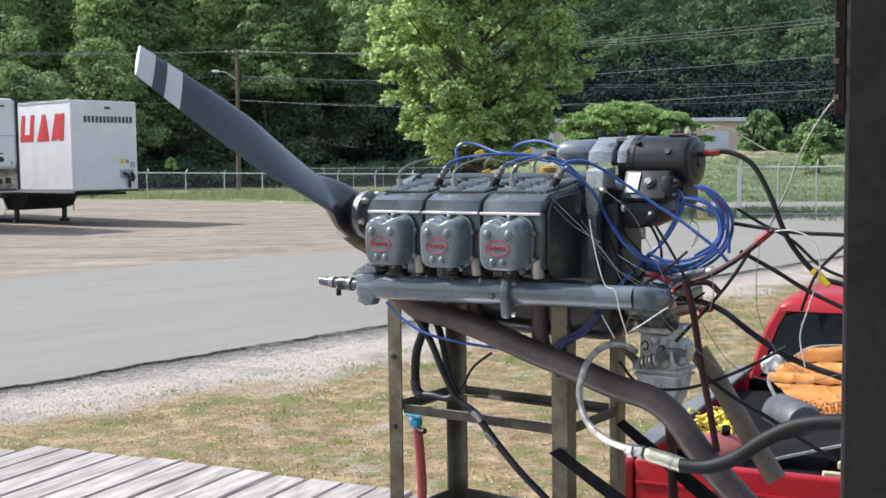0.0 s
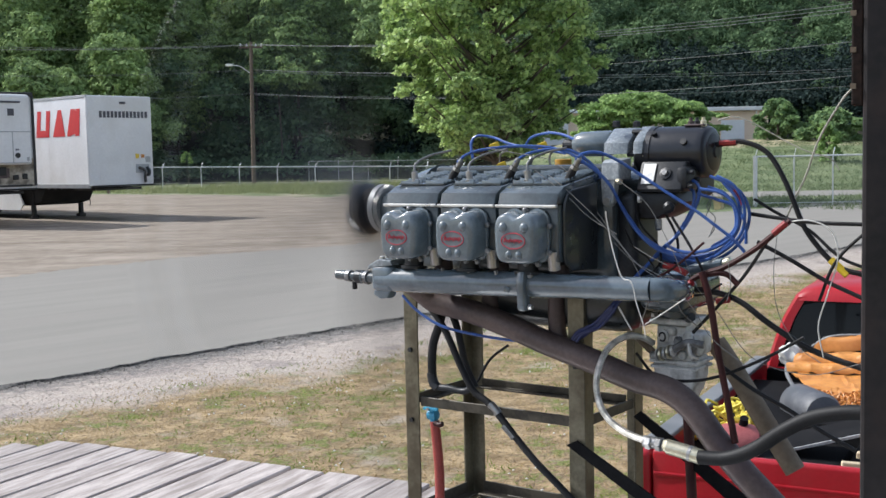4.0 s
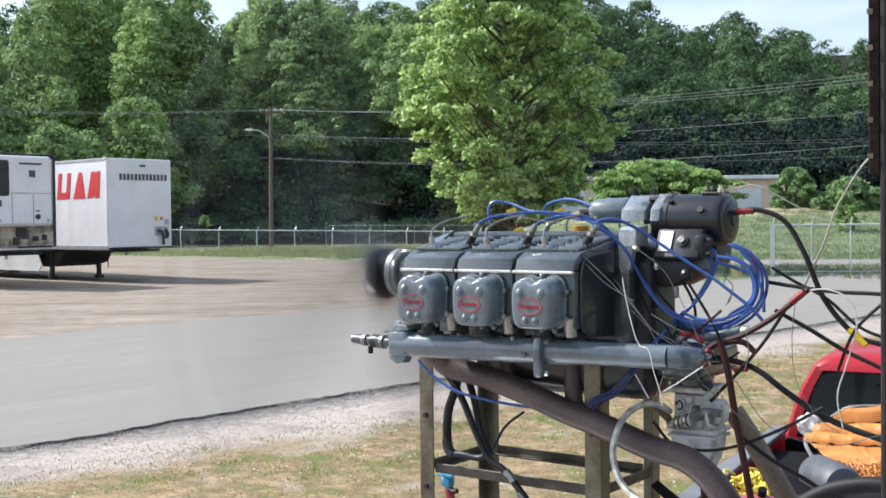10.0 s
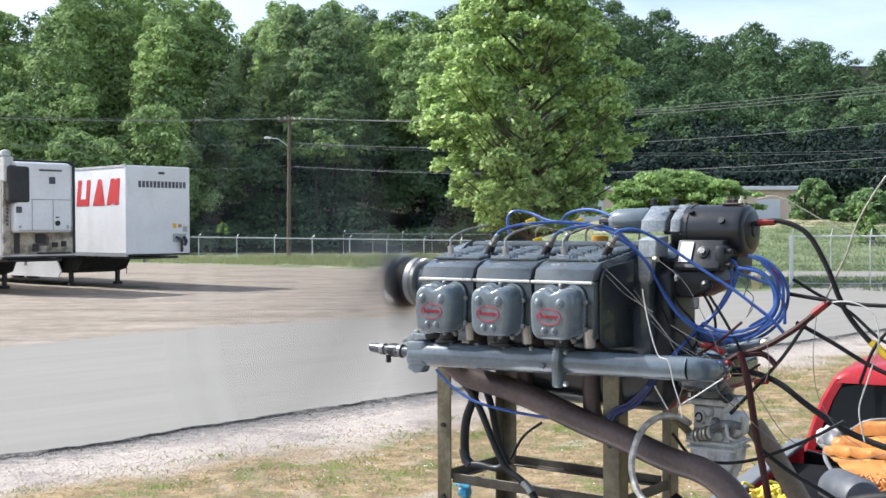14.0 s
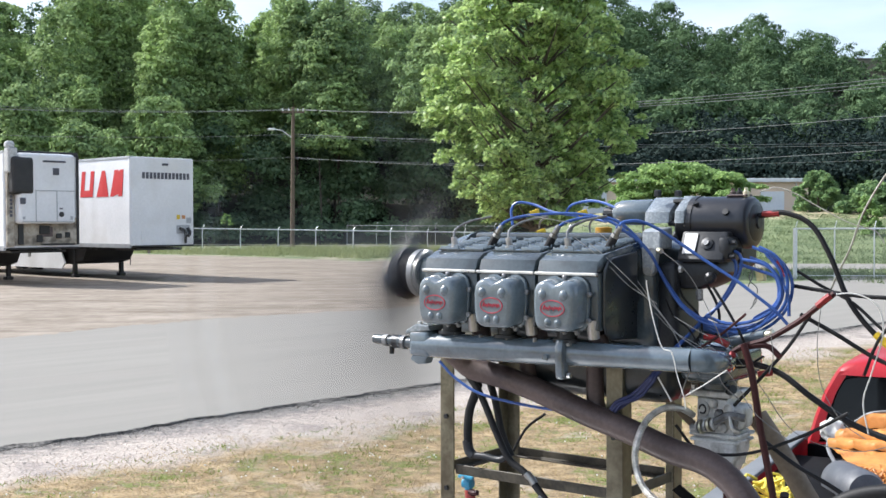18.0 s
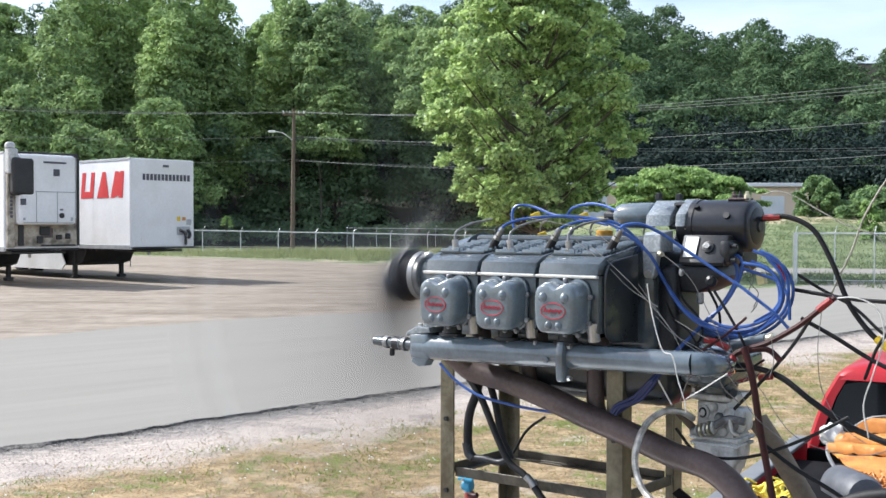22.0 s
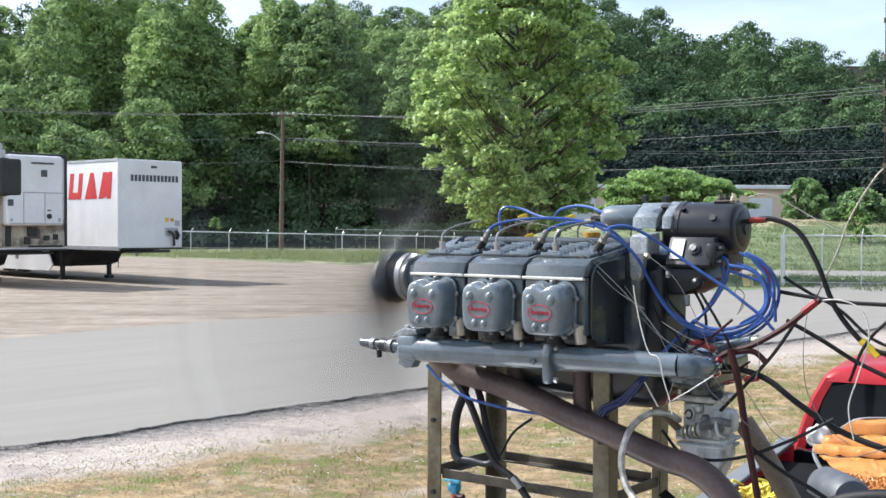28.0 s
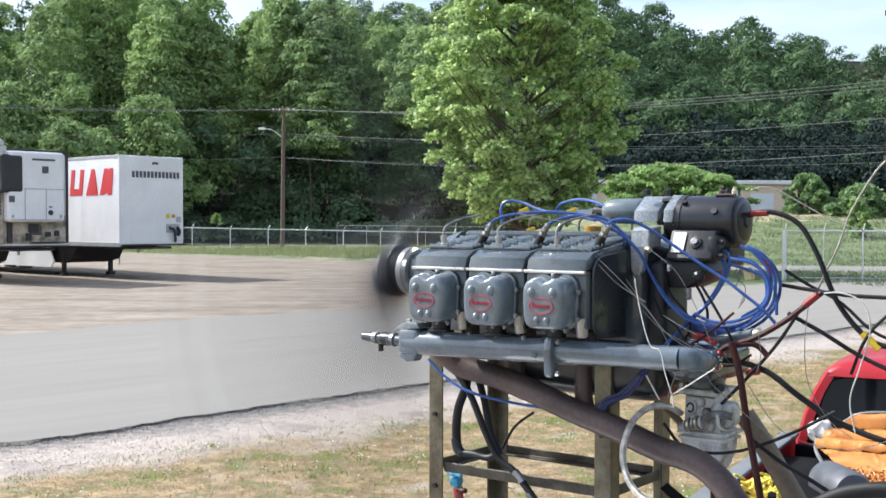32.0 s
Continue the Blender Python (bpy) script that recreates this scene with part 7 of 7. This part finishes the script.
lead("loose_cable", RUBBER, 0.003, [(-0.305, 0.070, 0.037), (-0.341, 0.070, -0.006), (-0.365, 0.070, -0.055), (-0.360, 0.070, -0.102), (-0.328, 0.070, -0.139)])
lead("thin_wire", THIN_GREY, 0.0009, [(-0.242, 0.190, 0.008), (-0.281, 0.190, -0.039), (-0.330, 0.190, -0.094), (-0.377, 0.190, -0.123)])
lead("thin_wire", THIN_GREY, 0.0009, [(-0.276, 0.180, -0.056), (-0.317, 0.180, -0.091), (-0.363, 0.180, -0.112), (-0.409, 0.180, -0.136)])
lead("thin_wire", THIN_GREY, 0.0014, [(-0.412, 0.160, -0.137), (-0.386, 0.160, -0.121), (-0.363, 0.160, -0.141), (-0.341, 0.160, -0.179), (-0.321, 0.160, -0.232)])
lead("thin_wire", THIN_GREY, 0.0012, [(-0.382, 0.150, -0.122), (-0.397, 0.150, -0.157), (-0.410, 0.150, -0.193), (-0.446, 0.150, -0.222)])
lead("loose_cable", BROWN_CABLE, 0.0028, [(-0.324, 0.140, -0.145), (-0.361, 0.140, -0.123), (-0.405, 0.140, -0.094), (-0.454, 0.140, -0.053)])
lead("loose_cable", RUBBER, 0.0024, [(-0.357, 0.120, -0.133), (-0.389, 0.120, -0.157), (-0.440, 0.120, -0.161), (-0.483, 0.120, -0.136)])
lead("thin_wire", THIN_GREY, 0.001, [(-0.417, 0.050, 0.052), (-0.430, 0.050, 0.021), (-0.420, 0.050, -0.008), (-0.438, 0.050, -0.029), (-0.425, 0.050, -0.050)])
lead("thin_wire", THIN_GREY, 0.001, [(-0.435, 0.050, 0.040), (-0.422, 0.050, 0.012), (-0.440, 0.050, -0.009), (-0.430, 0.050, -0.041)])
for p_ in ((0.062, 0.11, 0.150), (-0.058, 0.10, 0.148), (0.155, -0.06, 0.105)):
    tag = part("tape_flag", box(-0.011, 0.011, -0.005, 0.005, -0.006, 0.007, 0.002), YELLOW_TAG)
    tag.matrix_world = ENGINE @ Matrix.Translation(p_) @ pose(0, 0, 0, 0, 20, 30)
    tagged(tag, "yellow tape flag on an ignition lead", "tape", "tape flags")
yellow_plug = part("connector", box(-0.009, 0.009, -0.008, 0.008, -0.013, 0.013, 0.003), surf("cream_connector", (0.62, 0.55, 0.25), (0.74, 0.66, 0.33), 20, 0.5))
yellow_plug.matrix_world = ENGINE @ Matrix.Translation((-0.447, 0.05, 0.021)) @ pose(0, 0, 0, 0, 10, 0)
tagged(yellow_plug, "cream plastic connector among the blue leads", "connector")

# ---- propeller ----
propeller = empty("propeller", ENGINE, "two-bladed black test propeller with white tip bands", "propeller")


def blade_ring(r, sign):
    """One section of a blade at radius r."""
    pitch = radians(float(np.interp(r, [0.0, 0.06, 0.13, 0.20, 0.4, 0.79], [14, 20, 44, 40, 27, 17])))
    chord = float(np.interp(r, [0.0, 0.06, 0.13, 0.20, 0.40, 0.55, 0.68, 0.785], [0.135, 0.138, 0.142, 0.146, 0.146, 0.122, 0.094, 0.074]))
    thick = float(np.interp(r, [0.0, 0.05, 0.10, 0.20, 0.45, 0.79], [0.098, 0.086, 0.052, 0.035, 0.021, 0.010]))
    out = []
    for k in range(16):
        a = k * math.tau / 16
        u = chord * 0.5 * math.cos(a)
        w = thick * 0.5 * math.sin(a) * (1.0 if math.sin(a) > 0 else 0.55) * (1 + 0.25 * math.cos(a))
        x = 0.528 + u * math.sin(pitch) + w * math.cos(pitch)
        z = u * math.cos(pitch) - w * math.sin(pitch)
        out.append(Vector((x, sign * r, sign * z)))
    return out


def blade_piece(name, r0, r1, sign, material, parent, n=10, label=""):
    bm = bmesh.new()
    rings = [[bm.verts.new(v) for v in blade_ring(r0 + (r1 - r0) * k / n, sign)] for k in range(n + 1)]
    for a, b in zip(rings, rings[1:]):
        for k in range(16):
            bm.faces.new((a[k], a[(k + 1) % 16], b[(k + 1) % 16], b[k]))
    bm.faces.new(rings[0][::-1])
    bm.faces.new(rings[-1])
    return part(name, bm, material, parent, label, True)


part("hub", lathe([(0, 0.050), (0.004, 0.054), (0.040, 0.054), (0.070, 0.046), (0.080, 0.034)], (0.487, 0, 0), (1, 0, 0), 32), PROP_HUB, propeller, smooth=True)
part("hub_plate", lathe([(0, 0.024), (0.008, 0.024)], (0.565, 0, 0), (1, 0, 0), 24), PROP_HUB, propeller)
flange = part("crank_flange", lathe([(0.466, 0.048), (0.468, 0.0615), (0.484, 0.0615), (0.486, 0.058)], (0, 0, 0), (1, 0, 0), 36), FLANGE_STEEL, propeller, "bare steel propeller flange", True)
for k in range(6):
    an = k * math.tau / 6 + 0.3
    part("bolt", lathe([(0, 0.009), (0.014, 0.009), (0.016, 0.005)], (0.468, 0.052 * math.cos(an), 0.052 * math.sin(an)), (-1, 0, 0), 6), ZINC, flange)
for sign in (1, -1):
    blade = blade_piece("blade", 0.002, 0.645, sign, PROP_BLACK, propeller, 26)
    blade_piece("tip_band", 0.6451, 0.692, sign, PROP_WHITE, blade, 3, "white band")
    blade_piece("tip_gap", 0.6921, 0.728, sign, PROP_BLACK, blade, 3)
    blade_piece("tip_band", 0.7281, 0.774, sign, PROP_WHITE, blade, 3, "white tip")

# ---- dark post of the rig ----
post = part("rig_post", box(0, 0.20, 0, 0.30, -0.45, 3.4, 0.006), POST_DARK)
post.matrix_world = pose(0.7005, 1.745, 0, 0, 0, -24)
part("edge_strip", box(-0.0165, -0.0005, 0.004, 0.05, 1.845, 3.4, 0.002), STRIP_BROWN, post, "dark brown ribbed edge strip")
for k in range(26):
    part("strip_clip", box(-0.0185, -0.010, 0.0, 0.0035, 1.87 + 0.055 * k, 1.878 + 0.055 * k), TAN_PIPE, post)
tagged(post, "dark painted steel post with worn rusty spots", "post")

# ---- red pickup truck ----
TRUCK = pose(1.495, 4.04, -0.45, 0, 0, -29.2)
truck = empty("pickup_truck", TRUCK, "red pickup truck with a loaded open bed", "pickup truck")
gate = part("tailgate", box(-0.652, 0.652, 0.0, 0.045, 0.52, 1.085, 0.016, 3), TRUCK_RED, truck, smooth=True)
part("handle", box(-0.12, 0.12, -0.008, 0.004, 0.875, 0.955, 0.012, 2), TRUCK_BLACK, gate, "black tailgate handle")
part("stamped_panel", box(-0.645, 0.645, -0.010, 0.002, 0.985, 1.0, 0.004), TRUCK_RED, gate)
for s in (-1, 1):
    side = part("bed_side", box(s * 0.735, s * 0.658, -0.01, 2.16, 0.42, 1.075, 0.022, 3), TRUCK_RED, truck, smooth=True)
    # black cap given a grey colour in place of its sky sheen
    part("bed_rail", box(s * 0.728, s * 0.640, 0.05, 2.15, 1.071, 1.092, 0.006), TOOLBOX_GREY, side, "black bed rail cap, greyed to imitate reflected sky")
    part("tail_light", box(s * 0.742, s * 0.690, -0.018, 0.03, 0.58, 0.80, 0.008), RED_BOOT, side, "red tail light")
    for y in (0.72, 3.55):
        w = part("wheel", lathe([(-0.10, 0.24), (-0.09, 0.33), (0.09, 0.33), (0.10, 0.24)], (s * 0.68, y, 0.33), (1, 0, 0), 28), RUBBER, truck)
        part("rim", lathe([(-0.102, 0.08), (-0.098, 0.20), (0.098, 0.20), (0.102, 0.08)], (s * 0.68, y, 0.33), (1, 0, 0), 20), BRIGHT_PLATE, w)
part("bumper", box(-0.74, 0.74, -0.16, -0.03, 0.40, 0.54, 0.02), ZINC, truck)
part("bed_floor", box(-0.657, 0.657, 0.046, 2.16, 0.50, 0.54), TRUCK_BLACK, truck)
part("bed_front", box(-0.656, 0.656, 2.11, 2.15, 0.54, 1.03, 0.006), TRUCK_BLACK, truck)


def loft(rings):
    bm = bmesh.new()
    rs = [[bm.verts.new(v) for v in r] for r in rings]
    n = len(rs[0])
    for a, b in zip(rs, rs[1:]):
        for k in range(n):
            bm.faces.new((a[k], a[(k + 1) % n], b[(k + 1) % n], b[k]))
    bm.faces.new(rs[0][::-1])
    bm.faces.new(rs[-1])
    bmesh.ops.recalc_face_normals(bm, faces=bm.faces)
    return bm


def cab_ring(z, half, y0, y1, c=0.07):
    out = []
    for cx, cy, a0 in ((half - c, y0 + c, -90), (half - c, y1 - c, 0), (-half + c, y1 - c, 90), (-half + c, y0 + c, 180)):
        out += [(cx + c * math.cos(radians(a0 + 22.5 * k)), cy + c * math.sin(radians(a0 + 22.5 * k)), z) for k in range(5)]
    return out


CY = 2.20
cab = part("cab", loft([cab_ring(0.38, 0.70, CY, 4.8), cab_ring(0.97, 0.70, CY, 3.95), cab_ring(1.025, 0.684, CY + 0.005, 3.8)]), TRUCK_RED, truck, smooth=True)
part("bonnet", box(-0.68, 0.68, 3.6, 4.9, 0.45, 0.96, 0.06, 3), TRUCK_RED, truck, smooth=True)
roof = part("cab_roof", loft([cab_ring(1.395, 0.548, CY + 0.05, 3.2, 0.05), cab_ring(1.425, 0.532, CY + 0.058, 3.19, 0.055), cab_ring(1.455, 0.498, CY + 0.075, 3.17, 0.07), cab_ring(1.476, 0.445, CY + 0.11, 3.12, 0.09), cab_ring(1.492, 0.36, CY + 0.17, 3.05, 0.10), cab_ring(1.500, 0.24, CY + 0.27, 2.95, 0.08)]), TRUCK_RED, truck, smooth=True)
for s in (-1, 1):
    part("rear_pillar", loft([[(s * (x0 - dx), CY + y0 + dy, z0) for dx, dy in ((0, 0.03), (0.02, 0), (0.066, 0), (0.066, 0.04), (0, 0.16))] for x0, y0, z0 in ((0.684, 0.005, 1.02), (0.642, 0.022, 1.171), (0.597, 0.038, 1.299), (0.563, 0.050, 1.365), (0.535, 0.055, 1.415))]), TRUCK_RED, cab, smooth=True)
    part("front_pillar", loft([[(s * (0.70 - dx), 3.72 + dy, 1.025) for dx, dy in ((0, 0), (0.07, 0), (0.07, 0.06), (0, 0.06))], [(s * (0.525 - dx), 3.14 + dy, 1.43) for dx, dy in ((0, 0), (0.07, 0), (0.07, 0.06), (0, 0.06))]]), TRUCK_RED, cab)
    part("side_window", loft([[(s * 0.69, y, 1.026) for y in (CY + 0.16, 3.72)] + [(s * 0.683, y, 1.026) for y in (3.72, CY + 0.16)], [(s * 0.520, y, 1.42) for y in (CY + 0.22, 3.14)] + [(s * 0.513, y, 1.42) for y in (3.14, CY + 0.22)]]), DARK_GLASS, cab)
win = part("rear_window", loft([[(x, y, 1.03) for x, y in ((-0.622, CY + 0.022), (0.622, CY + 0.022), (0.622, CY + 0.032), (-0.622, CY + 0.032))], [(x, y, 1.42) for x, y in ((-0.50, CY + 0.078), (0.50, CY + 0.078), (0.50, CY + 0.088), (-0.50, CY + 0.088))]]), DARK_GLASS, cab, "dark tinted rear window")
part("window_seal", tube([(-0.605, CY + 0.016, 1.04), (-0.542, CY + 0.050, 1.29), (-0.498, CY + 0.062, 1.375), (-0.42, CY + 0.066, 1.395), (0.42, CY + 0.066, 1.395), (0.498, CY + 0.062, 1.375), (0.542, CY + 0.050, 1.29), (0.605, CY + 0.016, 1.04)], 0.008, 6, 1), TRUCK_BLACK, win)
part("window_sticker", box(-0.16, -0.02, CY + 0.060, CY + 0.066, 1.25, 1.31), GREY_PIPE, win, "pale window sticker")
part("windscreen", loft([[(x, y, 1.03) for x, y in ((-0.62, 3.77), (0.62, 3.77), (0.62, 3.78), (-0.62, 3.78))], [(x, y, 1.42) for x, y in ((-0.45, 3.19), (0.45, 3.19), (0.45, 3.20), (-0.45, 3.20))]]), DARK_GLASS, cab)
part("seat_back", box(-0.56, 0.56, 2.5, 2.65, 0.6, 1.12, 0.05, 2), TRUCK_BLACK, cab)
for s in (-0.32, 0.32):
    part("headrest", box(s - 0.12, s + 0.12, 2.5, 2.6, 1.14, 1.29, 0.04, 2), TRUCK_BLACK, cab)
# ---- load in the truck's bed ----
def cargo(name, bm, material, label, category, smooth=True, at=(0, 0, 0), turn=(0, 0, 0)):
    ob = part(name, bm, material, None, "", smooth)
    ob.matrix_world = TRUCK @ pose(*at, *turn)
    return tagged(ob, label, category, "load in the truck bed")


for x0, x1, y0, y1, top in ((-0.69, -0.02, 0.08, 0.80, 0.975), (0.0, 0.69, 0.08, 0.80, 0.985), (-0.69, -0.30, 0.83, 1.86, 1.02), (-0.28, 0.69, 0.83, 1.86, 1.05)):
    bin_ = cargo("storage_bin", box(x0, x1, y0, y1, 0.541, top, 0.02, 2), TRUCK_BLACK, "black plastic storage bin in the truck bed", "storage bin")
    part("lid_rim", box(x0 - 0.006, x1 + 0.006, y0 - 0.006, y1 + 0.006, top - 0.05, top - 0.02, 0.006), TRUCK_BLACK, bin_)


def folded_panel(profile, right, seed, rise=0.0, wave=0.0045, thick=0.006, n=44):
    """A bent plastic panel: profile rows of (left end, y, z), carried to the right end, with creases and thickness."""
    bm = bmesh.new()
    rows = spline([Vector(p) for p in profile], 3)
    top, under = [], []
    for j, p in enumerate(rows):
        for i in range(n + 1):
            u = i / n
            x = p.x + (right - p.x) * u
            crease = (1 - abs(noise.noise(Vector((x * 9 + p.y * 5, p.y * 4 - x * 3, seed))))) ** 6 * 2.4 * wave
            w = wave * noise.noise(Vector((x * 16, p.y * 22, seed + 4)))
            z = p.z + rise * (x - p.x) + crease + w
            y = p.y + 0.012 * noise.noise(Vector((x * 6, seed, p.y * 4)))
            top.append(bm.verts.new((x, y, z + thick)))
            under.append(bm.verts.new((x, y, z)))
    k, m = n + 1, len(rows)
    for j in range(m - 1):
        for i in range(n):
            q = (j * k + i, j * k + i + 1, (j + 1) * k + i + 1, (j + 1) * k + i)
            bm.faces.new([top[x] for x in q])
            bm.faces.new([under[x] for x in q[::-1]])
    rim = [j * k for j in range(m)] + [(m - 1) * k + i for i in range(1, k)] + [j * k + n for j in range(m - 2, -1, -1)] + list(range(n - 1, 0, -1))
    for a, b in zip(rim, rim[1:] + rim[:1]):
        bm.faces.new((top[a], top[b], under[b], under[a]))
    bmesh.ops.recalc_face_normals(bm, faces=bm.faces)
    return bm


for profile, right, seed, rise, label in (
        (((-0.22, 1.10, 1.050), (-0.29, 1.29, 1.062), (-0.31, 1.34, 1.090), (-0.37, 1.47, 1.106), (-0.43, 1.62, 1.104)), 0.45, 3, 0.02, "broad bent orange plastic sheet on the load"),
        (((-0.445, 1.595, 1.112), (-0.45, 1.60, 1.128), (-0.455, 1.615, 1.142), (-0.44, 1.66, 1.146), (-0.40, 1.78, 1.138)), 0.42, 11, 0.03, "folded orange plastic sheet with a lifted edge"),
        (((-0.430, 1.69, 1.140), (-0.435, 1.70, 1.160), (-0.43, 1.72, 1.174), (-0.41, 1.76, 1.178), (-0.37, 1.90, 1.160)), 0.40, 17, 0.06, "folded orange plastic sheet with a lifted edge"),
        (((-0.38, 1.92, 1.160), (-0.37, 1.925, 1.190), (-0.33, 1.935, 1.222), (-0.29, 1.96, 1.236), (-0.28, 2.03, 1.230)), 0.36, 23, 0.09, "upright folded orange plastic sheet behind the others")):
    cargo("orange_sheet", folded_panel(profile, right, seed, rise), ORANGE_PLASTIC, label, "plastic sheet", False)
cargo("grey_rope", tube([(-0.50, 1.90, 1.115), (-0.455, 1.62, 1.112), (-0.40, 1.46, 1.088), (-0.33, 1.30, 1.062), (-0.24, 1.06, 1.056)], 0.010, 6, 4), TOOLBOX_GREY, "grey rope along the orange sheets", "rope")
cargo("grey_rope", tube([(-0.40, 2.03, 1.18), (-0.30, 2.00, 1.243), (-0.10, 2.0, 1.262), (0.2, 1.99, 1.278)], 0.008, 6, 4), TOOLBOX_GREY, "grey rope over the folded orange sheet", "rope")
rr = random.Random(8)
coil = bmesh.new()
for k in range(260):
    c = Vector((rr.uniform(-0.26, 0.28), rr.uniform(-0.11, 0.09), rr.uniform(0.0, 0.03)))
    a0, rad = rr.uniform(0, 6), rr.uniform(0.012, 0.026)
    tube([c + Vector((rad * math.cos(a0 + j), rad * math.sin(a0 + j), 0.012 * math.sin(j * 1.7))) for j in range(6)], 0.0042, 5, 2, coil)
cargo("orange_rope", coil, ORANGE_PLASTIC, "heap of orange rope on the plastic sheet", "rope", True, (0.02, 1.20, 1.070), (8, -2, 6))
coil = bmesh.new()
for k in range(38):
    c = Vector((rr.uniform(-0.08, 0.10), rr.uniform(-0.10, 0.12), rr.uniform(0.0, 0.12)))
    a0, rad = rr.uniform(0, 6), rr.uniform(0.03, 0.065)
    tube([c + Vector((rad * math.cos(a0 + j * 0.9), rad * math.sin(a0 + j * 0.9), 0.025 * math.sin(j * 1.7))) for j in range(6)], 0.0065, 6, 3, coil)
cargo("yellow_rope", coil, YELLOW_ROPE, "coiled bright yellow rope on a black bin", "rope", True, (-0.53, 0.68, 1.0), (0, 0, 0))
can = cargo("gas_can", lathe([(-0.09, 0.05), (-0.085, 0.075), (-0.05, 0.088), (0.05, 0.088), (0.085, 0.075), (0.09, 0.05)], (0, 0, 0), (1, 0.2, 0), 24), surf("faded_pink_red_plastic", (0.27, 0.062, 0.065), (0.37, 0.105, 0.10), 12, 0.5), "faded red round plastic can", "can", True, (-0.44, 0.52, 1.0))
part("filler_neck", rod((0.02, 0.0, 0.08), (0.03, -0.02, 0.12), 0.018, 12), TRUCK_BLACK, can)
cargo("grey_drum", lathe([(-0.17, 0.05), (-0.165, 0.080), (-0.14, 0.092), (0.14, 0.092), (0.165, 0.080), (0.17, 0.05)], (0, 0, 0), (0.48, -0.80, 0.04), 28), DRUM_GREY, "grey plastic drum lying on its side", "drum", True, (-0.25, 1.10, 1.050))
tray = cargo("black_tray", box(-0.26, 0.30, -0.12, 0.12, 0, 0.012, 0.004, 1), TRUCK_BLACK, "black tray with a pale front edge", "tray", True, (-0.04, 0.62, 1.068), (4, -17, 4))
part("pale_edge", box(-0.26, 0.30, -0.128, -0.121, 0.001, 0.012), BRIGHT_PLATE, tray, "pale edge strip")
for k in range(3):
    cargo("wood_offcut", box(-0.12, 0.12, -0.016, 0.016, 0, 0.025, 0.003, 1), surf("pale_lumber", (0.50, 0.40, 0.26), (0.62, 0.52, 0.36), 8, 0.7) if k == 0 else bpy.data.materials["pale_lumber"], "pale lumber offcut lying in the bed", "lumber", False, (0.08 + 0.05 * k, 0.22 + 0.04 * k, 0.99 + 0.026 * k), (0, 4, 30 - 14 * k))
cargo("orange_cloth", box(-0.10, 0.16, -0.08, 0.08, 0, 0.06, 0.028, 3), ORANGE_PLASTIC, "crumpled orange plastic piece in the bed", "plastic piece", True, (0.22, 0.42, 0.99), (0, 8, 12))
bag = bmesh.new()
bmesh.ops.create_icosphere(bag, subdivisions=3, radius=0.062)
for v in bag.verts:
    v.co *= 1 + 0.42 * noise.noise(v.co * 26) + 0.20 * noise.noise(v.co * 60)
cargo("plastic_bag", bag, WHITE_WIRE, "crumpled pale plastic bag beside the orange sheets", "bag", True, (-0.475, 1.87, 1.155))


# ---- motion of the propeller ----
def propeller_turns():
    """Propeller angle, in degrees, at every frame: still, pulled through by hand, then running."""
    keys = [(0.0, 27), (0.87, 27.5), (0.90, 29), (0.9334, 42), (0.9667, 57), (1.0, 61), (1.0334, 66), (1.0667, 84), (1.1, 105), (1.2, 150), (1.3, 199), (1.4, 197), (1.63, 197), (1.7, 170), (1.8, 130), (1.9, 115), (2.0, 114), (2.1, 126), (2.2, 149), (2.3, 185), (2.4, 235), (2.5, 290), (2.6, 332), (2.7, 440), (2.8, 590)]
    phase = RUN_PHASE
    angle, out = 0.0, []
    n0 = frame(2.8)
    for n in range(1, n0 + 1):
        out.append(float(np.interp((n - 1) / FPS, [k[0] for k in keys], [k[1] for k in keys])))
    times = sorted(phase)
    prev_t, prev_a, prev_v = 2.8, keys[-1][1], 40
    for t in times:
        steps = frame(t) - frame(prev_t)
        slow = 17 if t < 5 else 46 if t < 9.5 else 84
        speeds = [min(84, prev_v + 16 * k, slow + 16 * (steps - k)) if steps > 8 else prev_v + (slow - prev_v) * k / steps for k in range(1, steps + 1)]
        want = prev_a + sum(speeds)
        extra = (phase[t] - want + 90) % 180 - 90
        free = [k for k, v in enumerate(speeds) if v >= 60] or list(range(steps - 2))
        for k in range(steps):
            prev_a += speeds[k] + (extra / len(free) if k in free else 0)
            out.append(prev_a)
        prev_t, prev_v = t, slow
    return out


RUN_PHASE = {3.0: -50, 6.0: 5, 7.0: -62, 8.0: -22, 9.0: -75, 10.0: 25, 11.0: 10, 12.0: -45, 13.0: 12, 14.0: 15, 17.0: 45, 18.0: -45, 19.0: -50, 20.0: -50, 21.0: -50, 22.0: -50, 23.0: -50, 24.0: 20, 25.0: -60, 28.0: -50, 29.0: -8, 30.0: -78, 31.0: -55, 32.0: -52}


def motions():
    walk(propeller, [((n) / FPS, ENGINE @ pose(0, 0, 0, a, 0, 0)) for n, a in enumerate(propeller_turns())])


motions()
